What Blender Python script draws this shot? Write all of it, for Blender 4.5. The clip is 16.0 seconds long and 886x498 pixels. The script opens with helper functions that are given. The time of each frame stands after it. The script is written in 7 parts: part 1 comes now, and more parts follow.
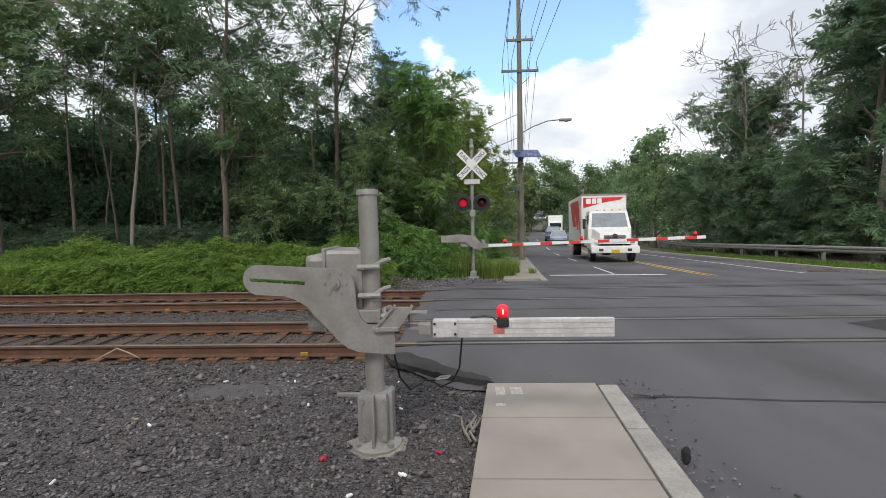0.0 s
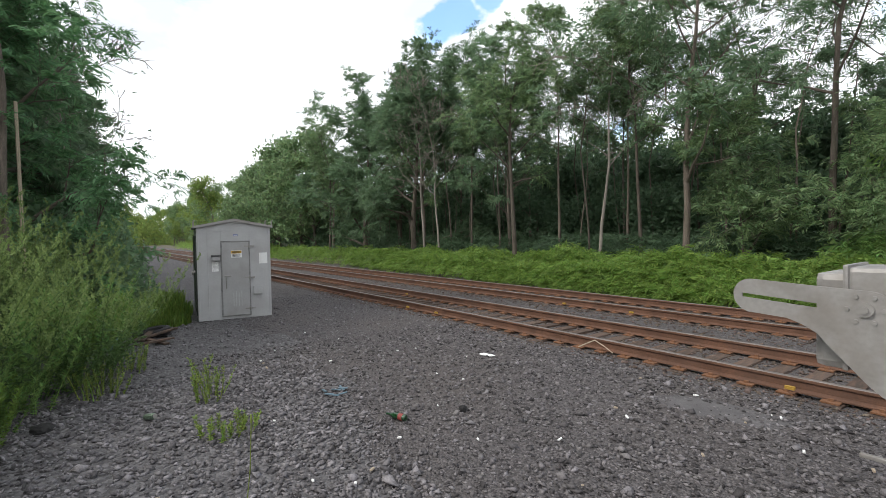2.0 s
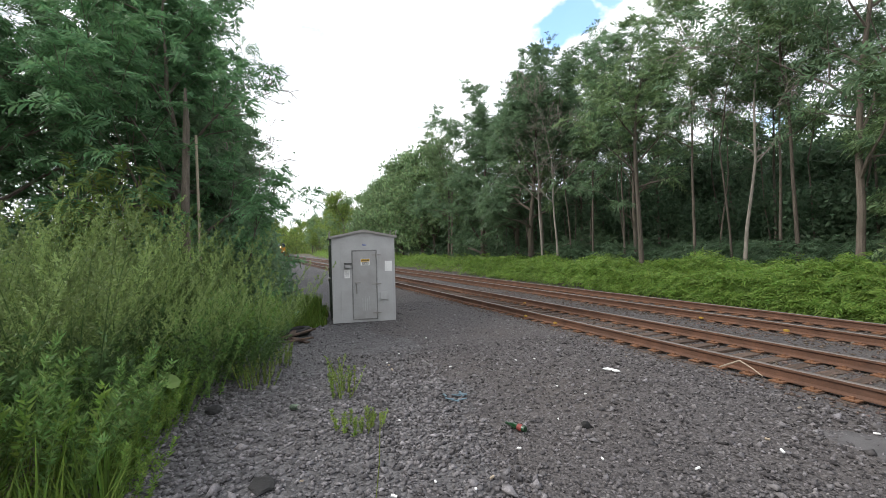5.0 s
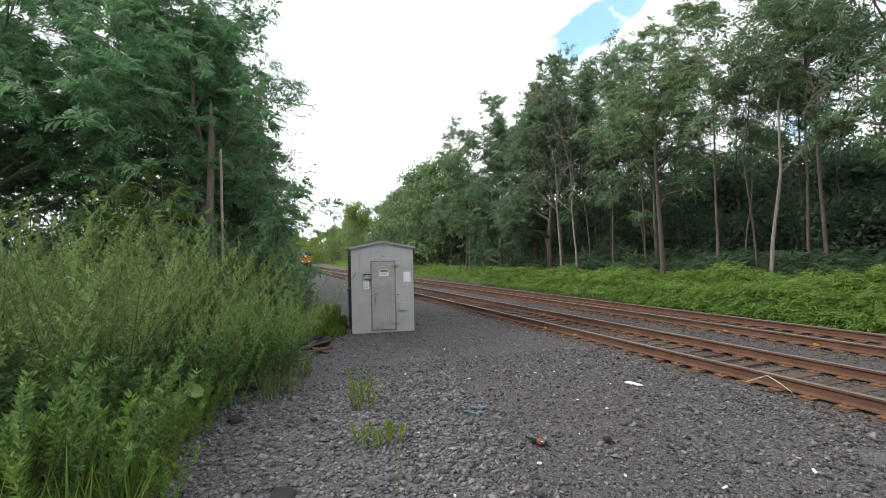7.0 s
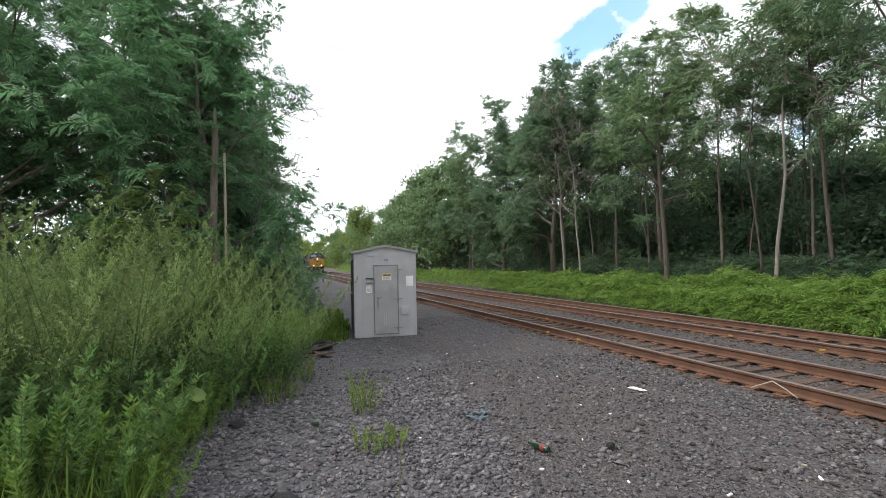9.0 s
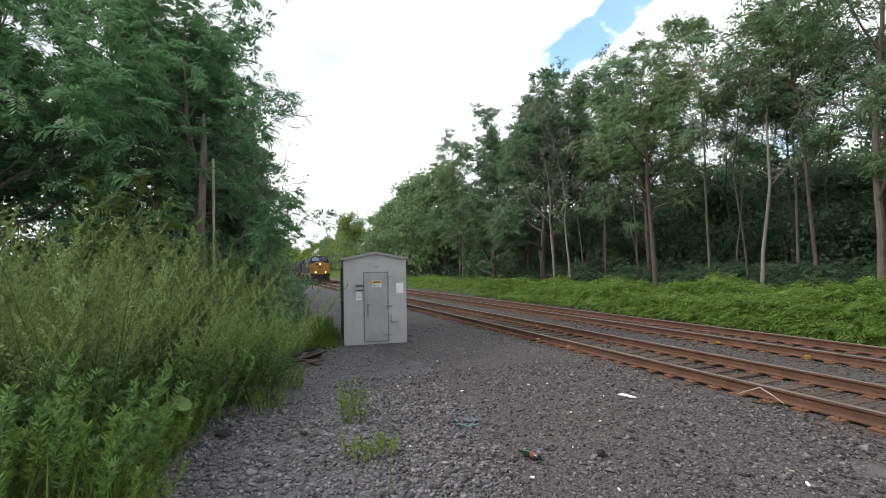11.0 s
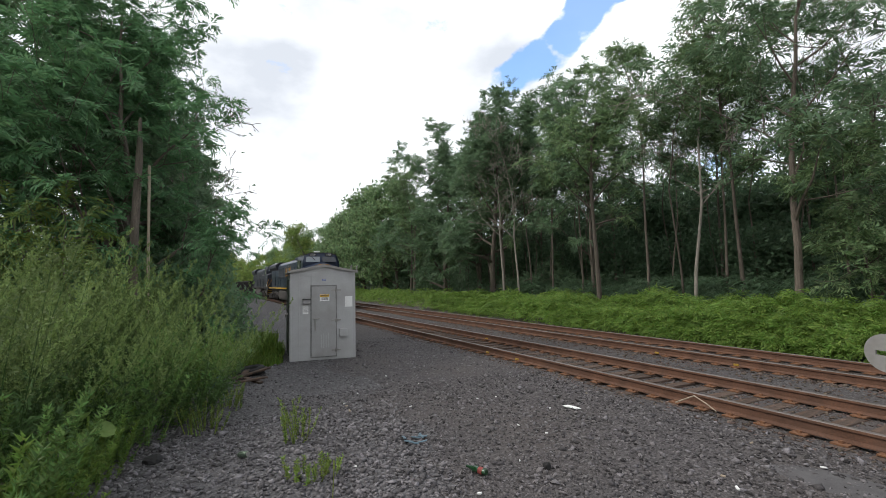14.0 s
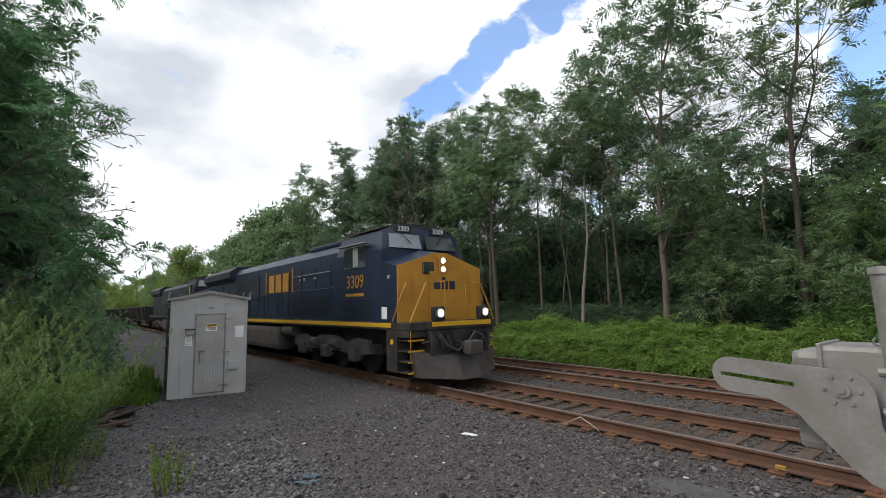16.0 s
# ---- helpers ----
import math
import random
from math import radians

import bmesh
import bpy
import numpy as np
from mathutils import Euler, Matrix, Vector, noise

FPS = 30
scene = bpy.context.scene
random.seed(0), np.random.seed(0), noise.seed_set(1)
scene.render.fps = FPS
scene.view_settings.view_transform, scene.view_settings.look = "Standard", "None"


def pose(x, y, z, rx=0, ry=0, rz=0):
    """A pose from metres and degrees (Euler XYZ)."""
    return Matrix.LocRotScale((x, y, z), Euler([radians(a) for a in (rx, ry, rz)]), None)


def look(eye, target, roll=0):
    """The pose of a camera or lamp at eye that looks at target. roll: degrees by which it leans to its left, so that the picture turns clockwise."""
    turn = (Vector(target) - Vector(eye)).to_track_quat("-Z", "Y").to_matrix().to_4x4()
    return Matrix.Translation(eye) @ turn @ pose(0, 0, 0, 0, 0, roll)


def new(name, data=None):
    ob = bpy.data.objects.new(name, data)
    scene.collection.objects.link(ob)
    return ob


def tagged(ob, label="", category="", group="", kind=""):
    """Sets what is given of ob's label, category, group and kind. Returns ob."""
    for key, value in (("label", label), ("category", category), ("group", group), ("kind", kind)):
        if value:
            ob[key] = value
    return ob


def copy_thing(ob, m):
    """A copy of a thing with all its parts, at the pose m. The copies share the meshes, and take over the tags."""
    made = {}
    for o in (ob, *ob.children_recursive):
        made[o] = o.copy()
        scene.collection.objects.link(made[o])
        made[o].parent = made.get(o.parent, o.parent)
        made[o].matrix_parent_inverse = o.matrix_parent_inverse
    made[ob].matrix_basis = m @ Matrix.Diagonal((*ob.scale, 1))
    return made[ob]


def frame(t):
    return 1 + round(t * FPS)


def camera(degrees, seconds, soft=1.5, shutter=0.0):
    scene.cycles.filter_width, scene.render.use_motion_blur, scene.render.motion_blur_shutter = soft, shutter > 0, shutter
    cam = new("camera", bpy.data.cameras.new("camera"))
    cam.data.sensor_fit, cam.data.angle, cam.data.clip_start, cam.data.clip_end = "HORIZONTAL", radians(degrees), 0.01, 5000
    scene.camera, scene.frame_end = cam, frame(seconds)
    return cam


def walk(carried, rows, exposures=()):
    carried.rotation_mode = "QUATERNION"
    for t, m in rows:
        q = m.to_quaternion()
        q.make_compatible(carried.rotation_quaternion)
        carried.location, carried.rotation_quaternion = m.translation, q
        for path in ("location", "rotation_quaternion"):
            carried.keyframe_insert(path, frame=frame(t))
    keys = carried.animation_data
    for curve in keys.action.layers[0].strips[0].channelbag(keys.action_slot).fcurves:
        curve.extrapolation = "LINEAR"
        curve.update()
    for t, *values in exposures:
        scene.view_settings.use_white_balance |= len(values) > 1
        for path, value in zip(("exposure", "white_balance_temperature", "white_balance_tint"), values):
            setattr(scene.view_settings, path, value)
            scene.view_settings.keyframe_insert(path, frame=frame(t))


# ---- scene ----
cam = camera(87.3, 16.0, soft=0.75)
PATH = [
    (0, (0.121, 0.323, 1.907), (0.028, 2.317, 1.781), -1.1),
    (0.5, (0.119, 0.328, 1.909), (-0.045, 2.317, 1.768), -1.0),
    (1, (0.06, 0.292, 1.918), (-0.556, 2.191, 1.793), -0.8),
    (1.5, (-0.088, 0.211, 1.919), (-1.411, 1.709, 1.841), -0.9),
    (2, (-0.105, 0.18, 1.919), (-1.731, 1.343, 1.865), -1.0),
    (2.5, (-0.107, 0.137, 1.927), (-1.818, 1.171, 1.877), -1.1),
    (3, (-0.091, 0.138, 1.938), (-1.858, 1.074, 1.883), -1.2),
    (3.5, (-0.098, 0.144, 1.936), (-1.901, 1.008, 1.885), -1.2),
    (4, (-0.094, 0.152, 1.928), (-1.924, 0.957, 1.887), -1.3),
    (6.5, (-0.077, 0.13, 1.944), (-1.963, 0.796, 1.974), -1.3),
    (7, (-0.075, 0.127, 1.949), (-1.965, 0.781, 1.986), -1.3),
    (7.5, (-0.067, 0.132, 1.951), (-1.96, 0.775, 1.995), -1.4),
    (8, (-0.079, 0.14, 1.949), (-1.974, 0.779, 1.996), -1.3),
    (10.5, (-0.082, 0.143, 1.954), (-1.968, 0.804, 2.031), -1.3),
    (11, (-0.086, 0.141, 1.951), (-1.965, 0.822, 2.035), -1.2),
    (11.5, (-0.084, 0.149, 1.956), (-1.954, 0.85, 2.059), -1.3),
    (12, (-0.086, 0.148, 1.959), (-1.946, 0.871, 2.083), -1.2),
    (12.5, (-0.077, 0.148, 1.958), (-1.928, 0.894, 2.094), -1.2),
    (13, (-0.081, 0.151, 1.957), (-1.914, 0.941, 2.084), -1.2),
    (13.5, (-0.098, 0.168, 1.96), (-1.91, 1.006, 2.088), -1.1),
    (14, (-0.103, 0.181, 1.961), (-1.898, 1.053, 2.096), -1.1),
    (14.5, (-0.104, 0.182, 1.961), (-1.884, 1.081, 2.11), -1.1),
    (15, (-0.104, 0.174, 1.97), (-1.866, 1.105, 2.133), -1.1),
    (15.5, (-0.098, 0.183, 1.983), (-1.814, 1.192, 2.171), -1.1),
    (16, (-0.073, 0.224, 1.987), (-1.644, 1.439, 2.227), -1.2),
]

# ---- plan numbers ----
TRACK_2, TRACK_2_TOP = 11.4, 0.115
# openings of blue in the clouds: direction, half-width in degrees, depth
BLUE = (((-0.40, 0.70, 0.60), 4.6, 0.28), ((-0.49, 0.678, 0.548), 3.8, 0.27), ((-0.545, 0.652, 0.53), 3.4, 0.27), ((-0.603, 0.611, 0.513), 3.8, 0.27),
        ((-0.647, 0.597, 0.475), 3.4, 0.27), ((-0.688, 0.578, 0.439), 3.4, 0.27), ((-0.727, 0.545, 0.42), 3.2, 0.27), ((-0.764, 0.511, 0.394), 3.0, 0.28),
        ((-0.063, 0.937, 0.344), 7.0, 0.22), ((0.091, 0.922, 0.376), 9.0, 0.26), ((0.2, 0.916, 0.348), 7.0, 0.22), ((0.27, 0.9, 0.35), 5.5, 0.2), ((0.06, 0.955, 0.29), 5.0, 0.2),
        ((0.14, 0.85, 0.50), 13.0, 0.26), ((-0.10, 0.86, 0.50), 11.0, 0.24), ((-0.14, 0.938, 0.32), 5.0, 0.25), ((-0.915, 0.11, 0.387), 4.0, 0.22))
EXPOSURES = [(0.0, 0.06), (0.5, 0.05), (1.0, 0.08), (1.5, 0.27), (2.0, 0.45), (3.0, 0.6), (4.0, 0.63), (7.0, 0.62), (10.5, 0.53), (12.5, 0.32), (14.5, 0.13), (15.5, 0.05), (16.0, -0.03)]
walk(cam, [(t, look(eye, target, roll)) for t, eye, target, roll in PATH], EXPOSURES)

# ---- light ----
SUN_EL, SUN_AZ = 46.0, 197.0
world = bpy.data.worlds.new("sky")
scene.world = world
world.use_nodes = True
WN, WL = world.node_tree.nodes, world.node_tree.links
WN.clear()
w_out = WN.new("ShaderNodeOutputWorld")
w_bg = WN.new("ShaderNodeBackground")
w_sky = WN.new("ShaderNodeTexSky")
w_sky.sky_type, w_sky.sun_disc = "NISHITA", False
w_sky.sun_elevation, w_sky.sun_rotation = radians(SUN_EL), radians(SUN_AZ)
w_co = WN.new("ShaderNodeTexCoord")
w_n1 = WN.new("ShaderNodeTexNoise")
w_n1.inputs["Scale"].default_value, w_n1.inputs["Detail"].default_value, w_n1.inputs["Roughness"].default_value = 4.2, 10, 0.62
w_sc = WN.new("ShaderNodeVectorMath")
w_sc.operation = "MULTIPLY"
w_sc.inputs[1].default_value = (1.0, 1.0, 1.9)
WL.new(w_co.outputs["Generated"], w_sc.inputs[0])
WL.new(w_sc.outputs[0], w_n1.inputs["Vector"])


def w_math(op, a, b):
    n = WN.new("ShaderNodeMath")
    n.operation = op
    for i, v in enumerate((a, b)):
        if isinstance(v, (int, float)):
            n.inputs[i].default_value = v
        else:
            WL.new(v, n.inputs[i])
    return n.outputs[0]


def w_dot(d):
    n = WN.new("ShaderNodeVectorMath")
    n.operation = "DOT_PRODUCT"
    n.inputs[1].default_value = Vector(d).normalized()
    WL.new(w_co.outputs["Generated"], n.inputs[0])
    return n.outputs["Value"]


# openings of blue in the cloud cover
cover = w_n1.outputs["Fac"]
for d, edge, amount in BLUE:
    n = WN.new("ShaderNodeMapRange")
    n.interpolation_type = "SMOOTHSTEP"
    n.inputs["From Min"].default_value, n.inputs["From Max"].default_value = math.cos(radians(edge)), math.cos(radians(edge * 0.25))
    n.inputs["To Min"].default_value, n.inputs["To Max"].default_value = 0.0, amount
    WL.new(w_dot(d), n.inputs["Value"])
    cover = w_math("SUBTRACT", cover, n.outputs[0])
w_mask = WN.new("ShaderNodeMapRange")
w_mask.interpolation_type = "SMOOTHSTEP"
w_mask.inputs["From Min"].default_value, w_mask.inputs["From Max"].default_value = 0.22, 0.34
w_mask.inputs["To Min"].default_value = 0.12
WL.new(cover, w_mask.inputs["Value"])
w_n2 = WN.new("ShaderNodeTexNoise")
w_n2.inputs["Scale"].default_value, w_n2.inputs["Detail"].default_value = 2.6, 7
WL.new(w_sc.outputs[0], w_n2.inputs["Vector"])
w_ramp = WN.new("ShaderNodeValToRGB")
w_ramp.color_ramp.elements[0].position, w_ramp.color_ramp.elements[0].color = 0.38, (0.70, 0.745, 0.82, 1)
w_ramp.color_ramp.elements[1].position, w_ramp.color_ramp.elements[1].color = 0.56, (1.18, 1.21, 1.26, 1)
WL.new(w_n2.outputs["Fac"], w_ramp.inputs["Fac"])
w_blue = WN.new("ShaderNodeMix")
w_blue.data_type, w_blue.blend_type = "RGBA", "MULTIPLY"
w_blue.inputs["Factor"].default_value = 1.0
w_blue.inputs["B"].default_value = (0.20, 0.255, 0.31, 1)
WL.new(w_sky.outputs[0], w_blue.inputs["A"])
w_mix = WN.new("ShaderNodeMix")
w_mix.data_type = "RGBA"
WL.new(w_mask.outputs[0], w_mix.inputs["Factor"])
WL.new(w_blue.outputs["Result"], w_mix.inputs["A"])
WL.new(w_ramp.outputs[0], w_mix.inputs["B"])
WL.new(w_mix.outputs["Result"], w_bg.inputs["Color"])
w_bg.inputs["Strength"].default_value = 1.0
WL.new(w_bg.outputs[0], w_out.inputs["Surface"])

sun_data = bpy.data.lights.new("sun", "SUN")
sun_data.energy, sun_data.angle, sun_data.color = 1.7, radians(12), (1.0, 0.95, 0.88)
sun = new("sun", sun_data)
sun.rotation_euler = Euler((radians(90 - SUN_EL), 0, radians(180 - SUN_AZ)))


# ---- materials ----
def material(name, base, rough=0.8, metal=0.0, vary=0.25, scale=6.0, grain=60.0, bump=0.15, dirt=None, dirt_scale=1.5, dirt_amount=0.5,
             island=0.0, obj=0.0, stretch=(1, 1, 1), spec=0.4, bump_dist=0.02, sheer=0.0):
    """Principled surface with colour variation at two scales, stains and fine relief."""
    m = bpy.data.materials.new(name)
    m.use_nodes = True
    N, L = m.node_tree.nodes, m.node_tree.links
    p = N["Principled BSDF"]
    p.inputs["Roughness"].default_value, p.inputs["Metallic"].default_value = rough, metal
    p.inputs["Specular IOR Level"].default_value = spec
    co = N.new("ShaderNodeTexCoord")
    mp = N.new("ShaderNodeMapping")
    mp.inputs["Scale"].default_value = stretch
    L.new(co.outputs["Object"], mp.inputs["Vector"])

    def tex(s, detail=4):
        n = N.new("ShaderNodeTexNoise")
        n.inputs["Scale"].default_value, n.inputs["Detail"].default_value = s, detail
        L.new(mp.outputs[0], n.inputs["Vector"])
        return n.outputs["Fac"]

    def ramp(f, lo, hi, a, b):
        n = N.new("ShaderNodeMapRange")
        for k, v in (("From Min", lo), ("From Max", hi), ("To Min", a), ("To Max", b)):
            n.inputs[k].default_value = v
        L.new(f, n.inputs["Value"])
        return n.outputs[0]

    def mul(a, b):
        n = N.new("ShaderNodeMath")
        n.operation = "MULTIPLY"
        L.new(a, n.inputs[0])
        L.new(b, n.inputs[1])
        return n.outputs[0]

    big, fine = tex(scale), tex(grain, 6)
    v = mul(ramp(big, 0.3, 0.7, 1 - vary, 1 + vary), ramp(fine, 0.3, 0.7, 1 - vary, 1 + vary))
    if island:
        g = N.new("ShaderNodeNewGeometry")
        v = mul(v, ramp(g.outputs["Random Per Island"], 0, 1, 1 - island, 1 + island))
    if obj:
        o = N.new("ShaderNodeObjectInfo")
        v = mul(v, ramp(o.outputs["Random"], 0, 1, 1 - obj, 1 + obj))
    hs = N.new("ShaderNodeHueSaturation")
    hs.inputs["Color"].default_value = (*base, 1)
    L.new(v, hs.inputs["Value"])
    if island:
        w = N.new("ShaderNodeTexWhiteNoise")
        w.noise_dimensions = "1D"
        L.new(g.outputs["Random Per Island"], w.inputs["W"])
        L.new(ramp(w.outputs["Value"], 0, 1, 0.5 - island * 0.06, 0.5 + island * 0.06), hs.inputs["Hue"])
    colour = hs.outputs[0]
    if dirt:
        mx = N.new("ShaderNodeMix")
        mx.data_type = "RGBA"
        mx.inputs["B"].default_value = (*dirt, 1)
        L.new(ramp(tex(dirt_scale, 8), 0.45, 0.68, 0, dirt_amount), mx.inputs["Factor"])
        L.new(colour, mx.inputs["A"])
        colour = mx.outputs["Result"]
    L.new(colour, p.inputs["Base Color"])
    L.new(ramp(fine, 0.3, 0.7, max(rough - 0.1, 0.02), min(rough + 0.1, 1)), p.inputs["Roughness"])
    if bump:
        b = N.new("ShaderNodeBump")
        b.inputs["Strength"].default_value, b.inputs["Distance"].default_value = bump, bump_dist
        L.new(fine, b.inputs["Height"])
        L.new(b.outputs[0], p.inputs["Normal"])
    if sheer:
        t = N.new("ShaderNodeBsdfTranslucent")
        L.new(colour, t.inputs["Color"])
        ms = N.new("ShaderNodeMixShader")
        ms.inputs[0].default_value = sheer
        L.new(p.outputs[0], ms.inputs[1])
        L.new(t.outputs[0], ms.inputs[2])
        L.new(ms.outputs[0], N["Material Output"].inputs["Surface"])
    return m


def glowing(name, colour, strength):
    m = bpy.data.materials.new(name)
    m.use_nodes = True
    p = m.node_tree.nodes["Principled BSDF"]
    p.inputs["Base Color"].default_value = (*colour, 1)
    p.inputs["Emission Color"].default_value = (*colour, 1)
    p.inputs["Emission Strength"].default_value = strength
    p.inputs["Roughness"].default_value = 0.3
    return m


def leaf_material(name, base, island=0.4, sheer=0.5, obj=0.16):
    return material(name, base, rough=0.55, vary=0.14, scale=0.35, grain=3.0, bump=0, island=island, obj=obj, sheer=sheer, spec=0.3)


def stones_material(name, base, tint, cell=28.0):
    """Crushed stone: cells of differing grey with dark gaps in relief."""
    m = bpy.data.materials.new(name)
    m.use_nodes = True
    N, L = m.node_tree.nodes, m.node_tree.links
    p = N["Principled BSDF"]
    p.inputs["Roughness"].default_value, p.inputs["Specular IOR Level"].default_value = 0.9, 0.25
    co = N.new("ShaderNodeTexCoord")
    vo = N.new("ShaderNodeTexVoronoi")
    vo.inputs["Scale"].default_value = cell
    L.new(co.outputs["Object"], vo.inputs["Vector"])
    sep = N.new("ShaderNodeSeparateColor")
    L.new(vo.outputs["Color"], sep.inputs[0])
    n1 = N.new("ShaderNodeTexNoise")
    n1.inputs["Scale"].default_value, n1.inputs["Detail"].default_value = 0.45, 5
    L.new(co.outputs["Object"], n1.inputs["Vector"])
    r1 = N.new("ShaderNodeValToRGB")
    e = r1.color_ramp.elements
    e[0].position, e[0].color = 0.0, (*[c * 0.5 for c in base], 1)
    e[1].position, e[1].color = 1.0, (*[c * 1.75 for c in base], 1)
    x = e.new(0.6)
    x.color = (*base, 1)
    x = e.new(0.95)
    x.color = (*[c * 1.3 for c in base], 1)
    L.new(sep.outputs[0], r1.inputs[0])
    mx = N.new("ShaderNodeMix")
    mx.data_type, mx.blend_type = "RGBA", "MIX"
    mx.inputs["B"].default_value = (*tint, 1)
    r2 = N.new("ShaderNodeMapRange")
    r2.inputs["From Min"].default_value, r2.inputs["From Max"].default_value = 0.45, 0.7
    r2.inputs["To Max"].default_value = 0.55
    L.new(n1.outputs["Fac"], r2.inputs["Value"])
    L.new(r2.outputs[0], mx.inputs["Factor"])
    L.new(r1.outputs[0], mx.inputs["A"])
    L.new(mx.outputs["Result"], p.inputs["Base Color"])
    b = N.new("ShaderNodeBump")
    b.invert = True
    b.inputs["Strength"].default_value, b.inputs["Distance"].default_value = 0.9, 0.03
    L.new(vo.outputs["Distance"], b.inputs["Height"])
    L.new(b.outputs[0], p.inputs["Normal"])
    return m


M_BALLAST = stones_material("crushed_stone", (0.115, 0.11, 0.113), (0.085, 0.08, 0.082))
M_BALLAST_DARK = stones_material("dark_fine_cinders", (0.104, 0.095, 0.095), (0.115, 0.1, 0.092), 46.0)
M_STONE_DARK = material("dark_small_stone", (0.115, 0.106, 0.107), 0.92, vary=0.2, scale=9, grain=70, bump=0.3, island=0.75, spec=0.2)
M_STONE = material("loose_stone", (0.142, 0.133, 0.137), 0.9, vary=0.25, scale=9, grain=70, bump=0.4, island=0.55, spec=0.25)
M_SOIL = material("verge_soil", (0.10, 0.085, 0.06), 0.95, vary=0.3, scale=1.2, grain=30, bump=0.4, dirt=(0.06, 0.09, 0.03), dirt_scale=0.8)
M_ASPHALT = material("asphalt", (0.1, 0.095, 0.103), 0.86, vary=0.17, scale=0.6, grain=170, bump=0.3, stretch=(1, 0.45, 1), dirt=(0.06, 0.056, 0.056), dirt_scale=0.55, dirt_amount=0.85, bump_dist=0.01)
M_ASPHALT_DARK = material("fresh_asphalt_patch", (0.034, 0.031, 0.031), 0.85, vary=0.25, scale=2, grain=120, bump=0.3)
M_SEAL = material("crack_sealant", (0.03, 0.03, 0.03), 0.7, vary=0.2, grain=40, bump=0.1)
M_CONCRETE = material("pavement_concrete", (0.295, 0.265, 0.23), 0.9, vary=0.11, scale=1.3, grain=110, bump=0.2, dirt=(0.2, 0.18, 0.157), dirt_scale=1.4, dirt_amount=0.5, bump_dist=0.006)
M_KERB = material("kerb_stone", (0.33, 0.31, 0.285), 0.92, vary=0.15, scale=3, grain=60, bump=0.4, dirt=(0.18, 0.165, 0.15), dirt_scale=5)
M_RUST = material("rusted_rail", (0.115, 0.058, 0.036), 0.85, vary=0.25, scale=3, grain=50, bump=0.3, dirt=(0.085, 0.05, 0.036), dirt_scale=2.5)
M_RUST_BRIGHT = material("orange_rust", (0.18, 0.085, 0.042), 0.9, vary=0.25, scale=5, grain=50, bump=0.3, dirt=(0.12, 0.065, 0.04), dirt_scale=4)
M_RAILHEAD = material("worn_rail_head", (0.20, 0.17, 0.155), 0.45, metal=0.6, vary=0.15, scale=2, grain=40, bump=0.05)
M_TIE = material("creosoted_tie", (0.08, 0.057, 0.045), 0.95, vary=0.3, scale=3, grain=40, bump=0.5, stretch=(6, 1, 6), dirt=(0.14, 0.075, 0.045), dirt_scale=3, obj=0.3)
M_WHITE_LINE = material("worn_white_road_paint", (0.62, 0.62, 0.6), 0.8, vary=0.1, scale=4, grain=60, bump=0.1, dirt=(0.3, 0.3, 0.3), dirt_scale=6)
M_YELLOW_LINE = material("worn_yellow_road_paint", (0.55, 0.36, 0.06), 0.8, vary=0.12, scale=4, grain=60, bump=0.1, dirt=(0.2, 0.16, 0.08), dirt_scale=6)
M_GALV = material("galvanised_steel", (0.29, 0.278, 0.262), 0.5, metal=0.35, vary=0.1, scale=5, grain=35, bump=0.06, dirt=(0.2, 0.178, 0.155), dirt_scale=3, dirt_amount=0.6)
M_ALU = material("grey_painted_aluminium", (0.41, 0.41, 0.405), 0.6, metal=0.1, vary=0.05, scale=1.5, grain=25, bump=0.04, dirt=(0.27, 0.255, 0.24), dirt_scale=1.6, dirt_amount=0.5)
M_ALU_DARK = material("grey_painted_door", (0.34, 0.337, 0.33), 0.6, metal=0.1, vary=0.05, scale=2, grain=25, bump=0.04, dirt=(0.24, 0.23, 0.215), dirt_scale=2.2, dirt_amount=0.5)
M_STEEL_DARK = material("dark_steel", (0.06, 0.058, 0.056), 0.6, metal=0.5, vary=0.2, grain=40, bump=0.1)
M_BLACK = material("black_plastic", (0.02, 0.02, 0.021), 0.5, vary=0.1, grain=30, bump=0.05)
M_WHITE = material("white_paint", (0.76, 0.76, 0.74), 0.5, vary=0.05, scale=3, grain=30, bump=0.03, dirt=(0.6, 0.58, 0.55), dirt_scale=4, dirt_amount=0.4)
M_REDPAINT = material("red_reflective_sheet", (0.6, 0.05, 0.035), 0.4, vary=0.08, grain=30, bump=0.02)
M_YELLOW = material("yellow_paint", (0.62, 0.36, 0.02), 0.5, vary=0.08, scale=2, grain=25, bump=0.03, dirt=(0.35, 0.2, 0.03), dirt_scale=2)
M_LOCOGOLD = material("gold_locomotive_paint", (0.47, 0.225, 0.028), 0.5, vary=0.08, scale=1.5, grain=20, bump=0.03, dirt=(0.3, 0.15, 0.025), dirt_scale=2, dirt_amount=0.5)
M_LOCOBLUE = material("dark_blue_locomotive_paint", (0.012, 0.023, 0.052), 0.42, vary=0.15, scale=1.2, grain=20, bump=0.03, dirt=(0.03, 0.038, 0.055), dirt_scale=1.5)
M_LOCODARK = material("weathered_dark_blue_paint", (0.018, 0.022, 0.032), 0.6, vary=0.2, scale=1.2, grain=20, bump=0.03)
M_LOCOGREY = material("dusty_running_gear", (0.064, 0.057, 0.054), 0.85, vary=0.3, scale=2, grain=30, bump=0.2, dirt=(0.105, 0.09, 0.08), dirt_scale=3)
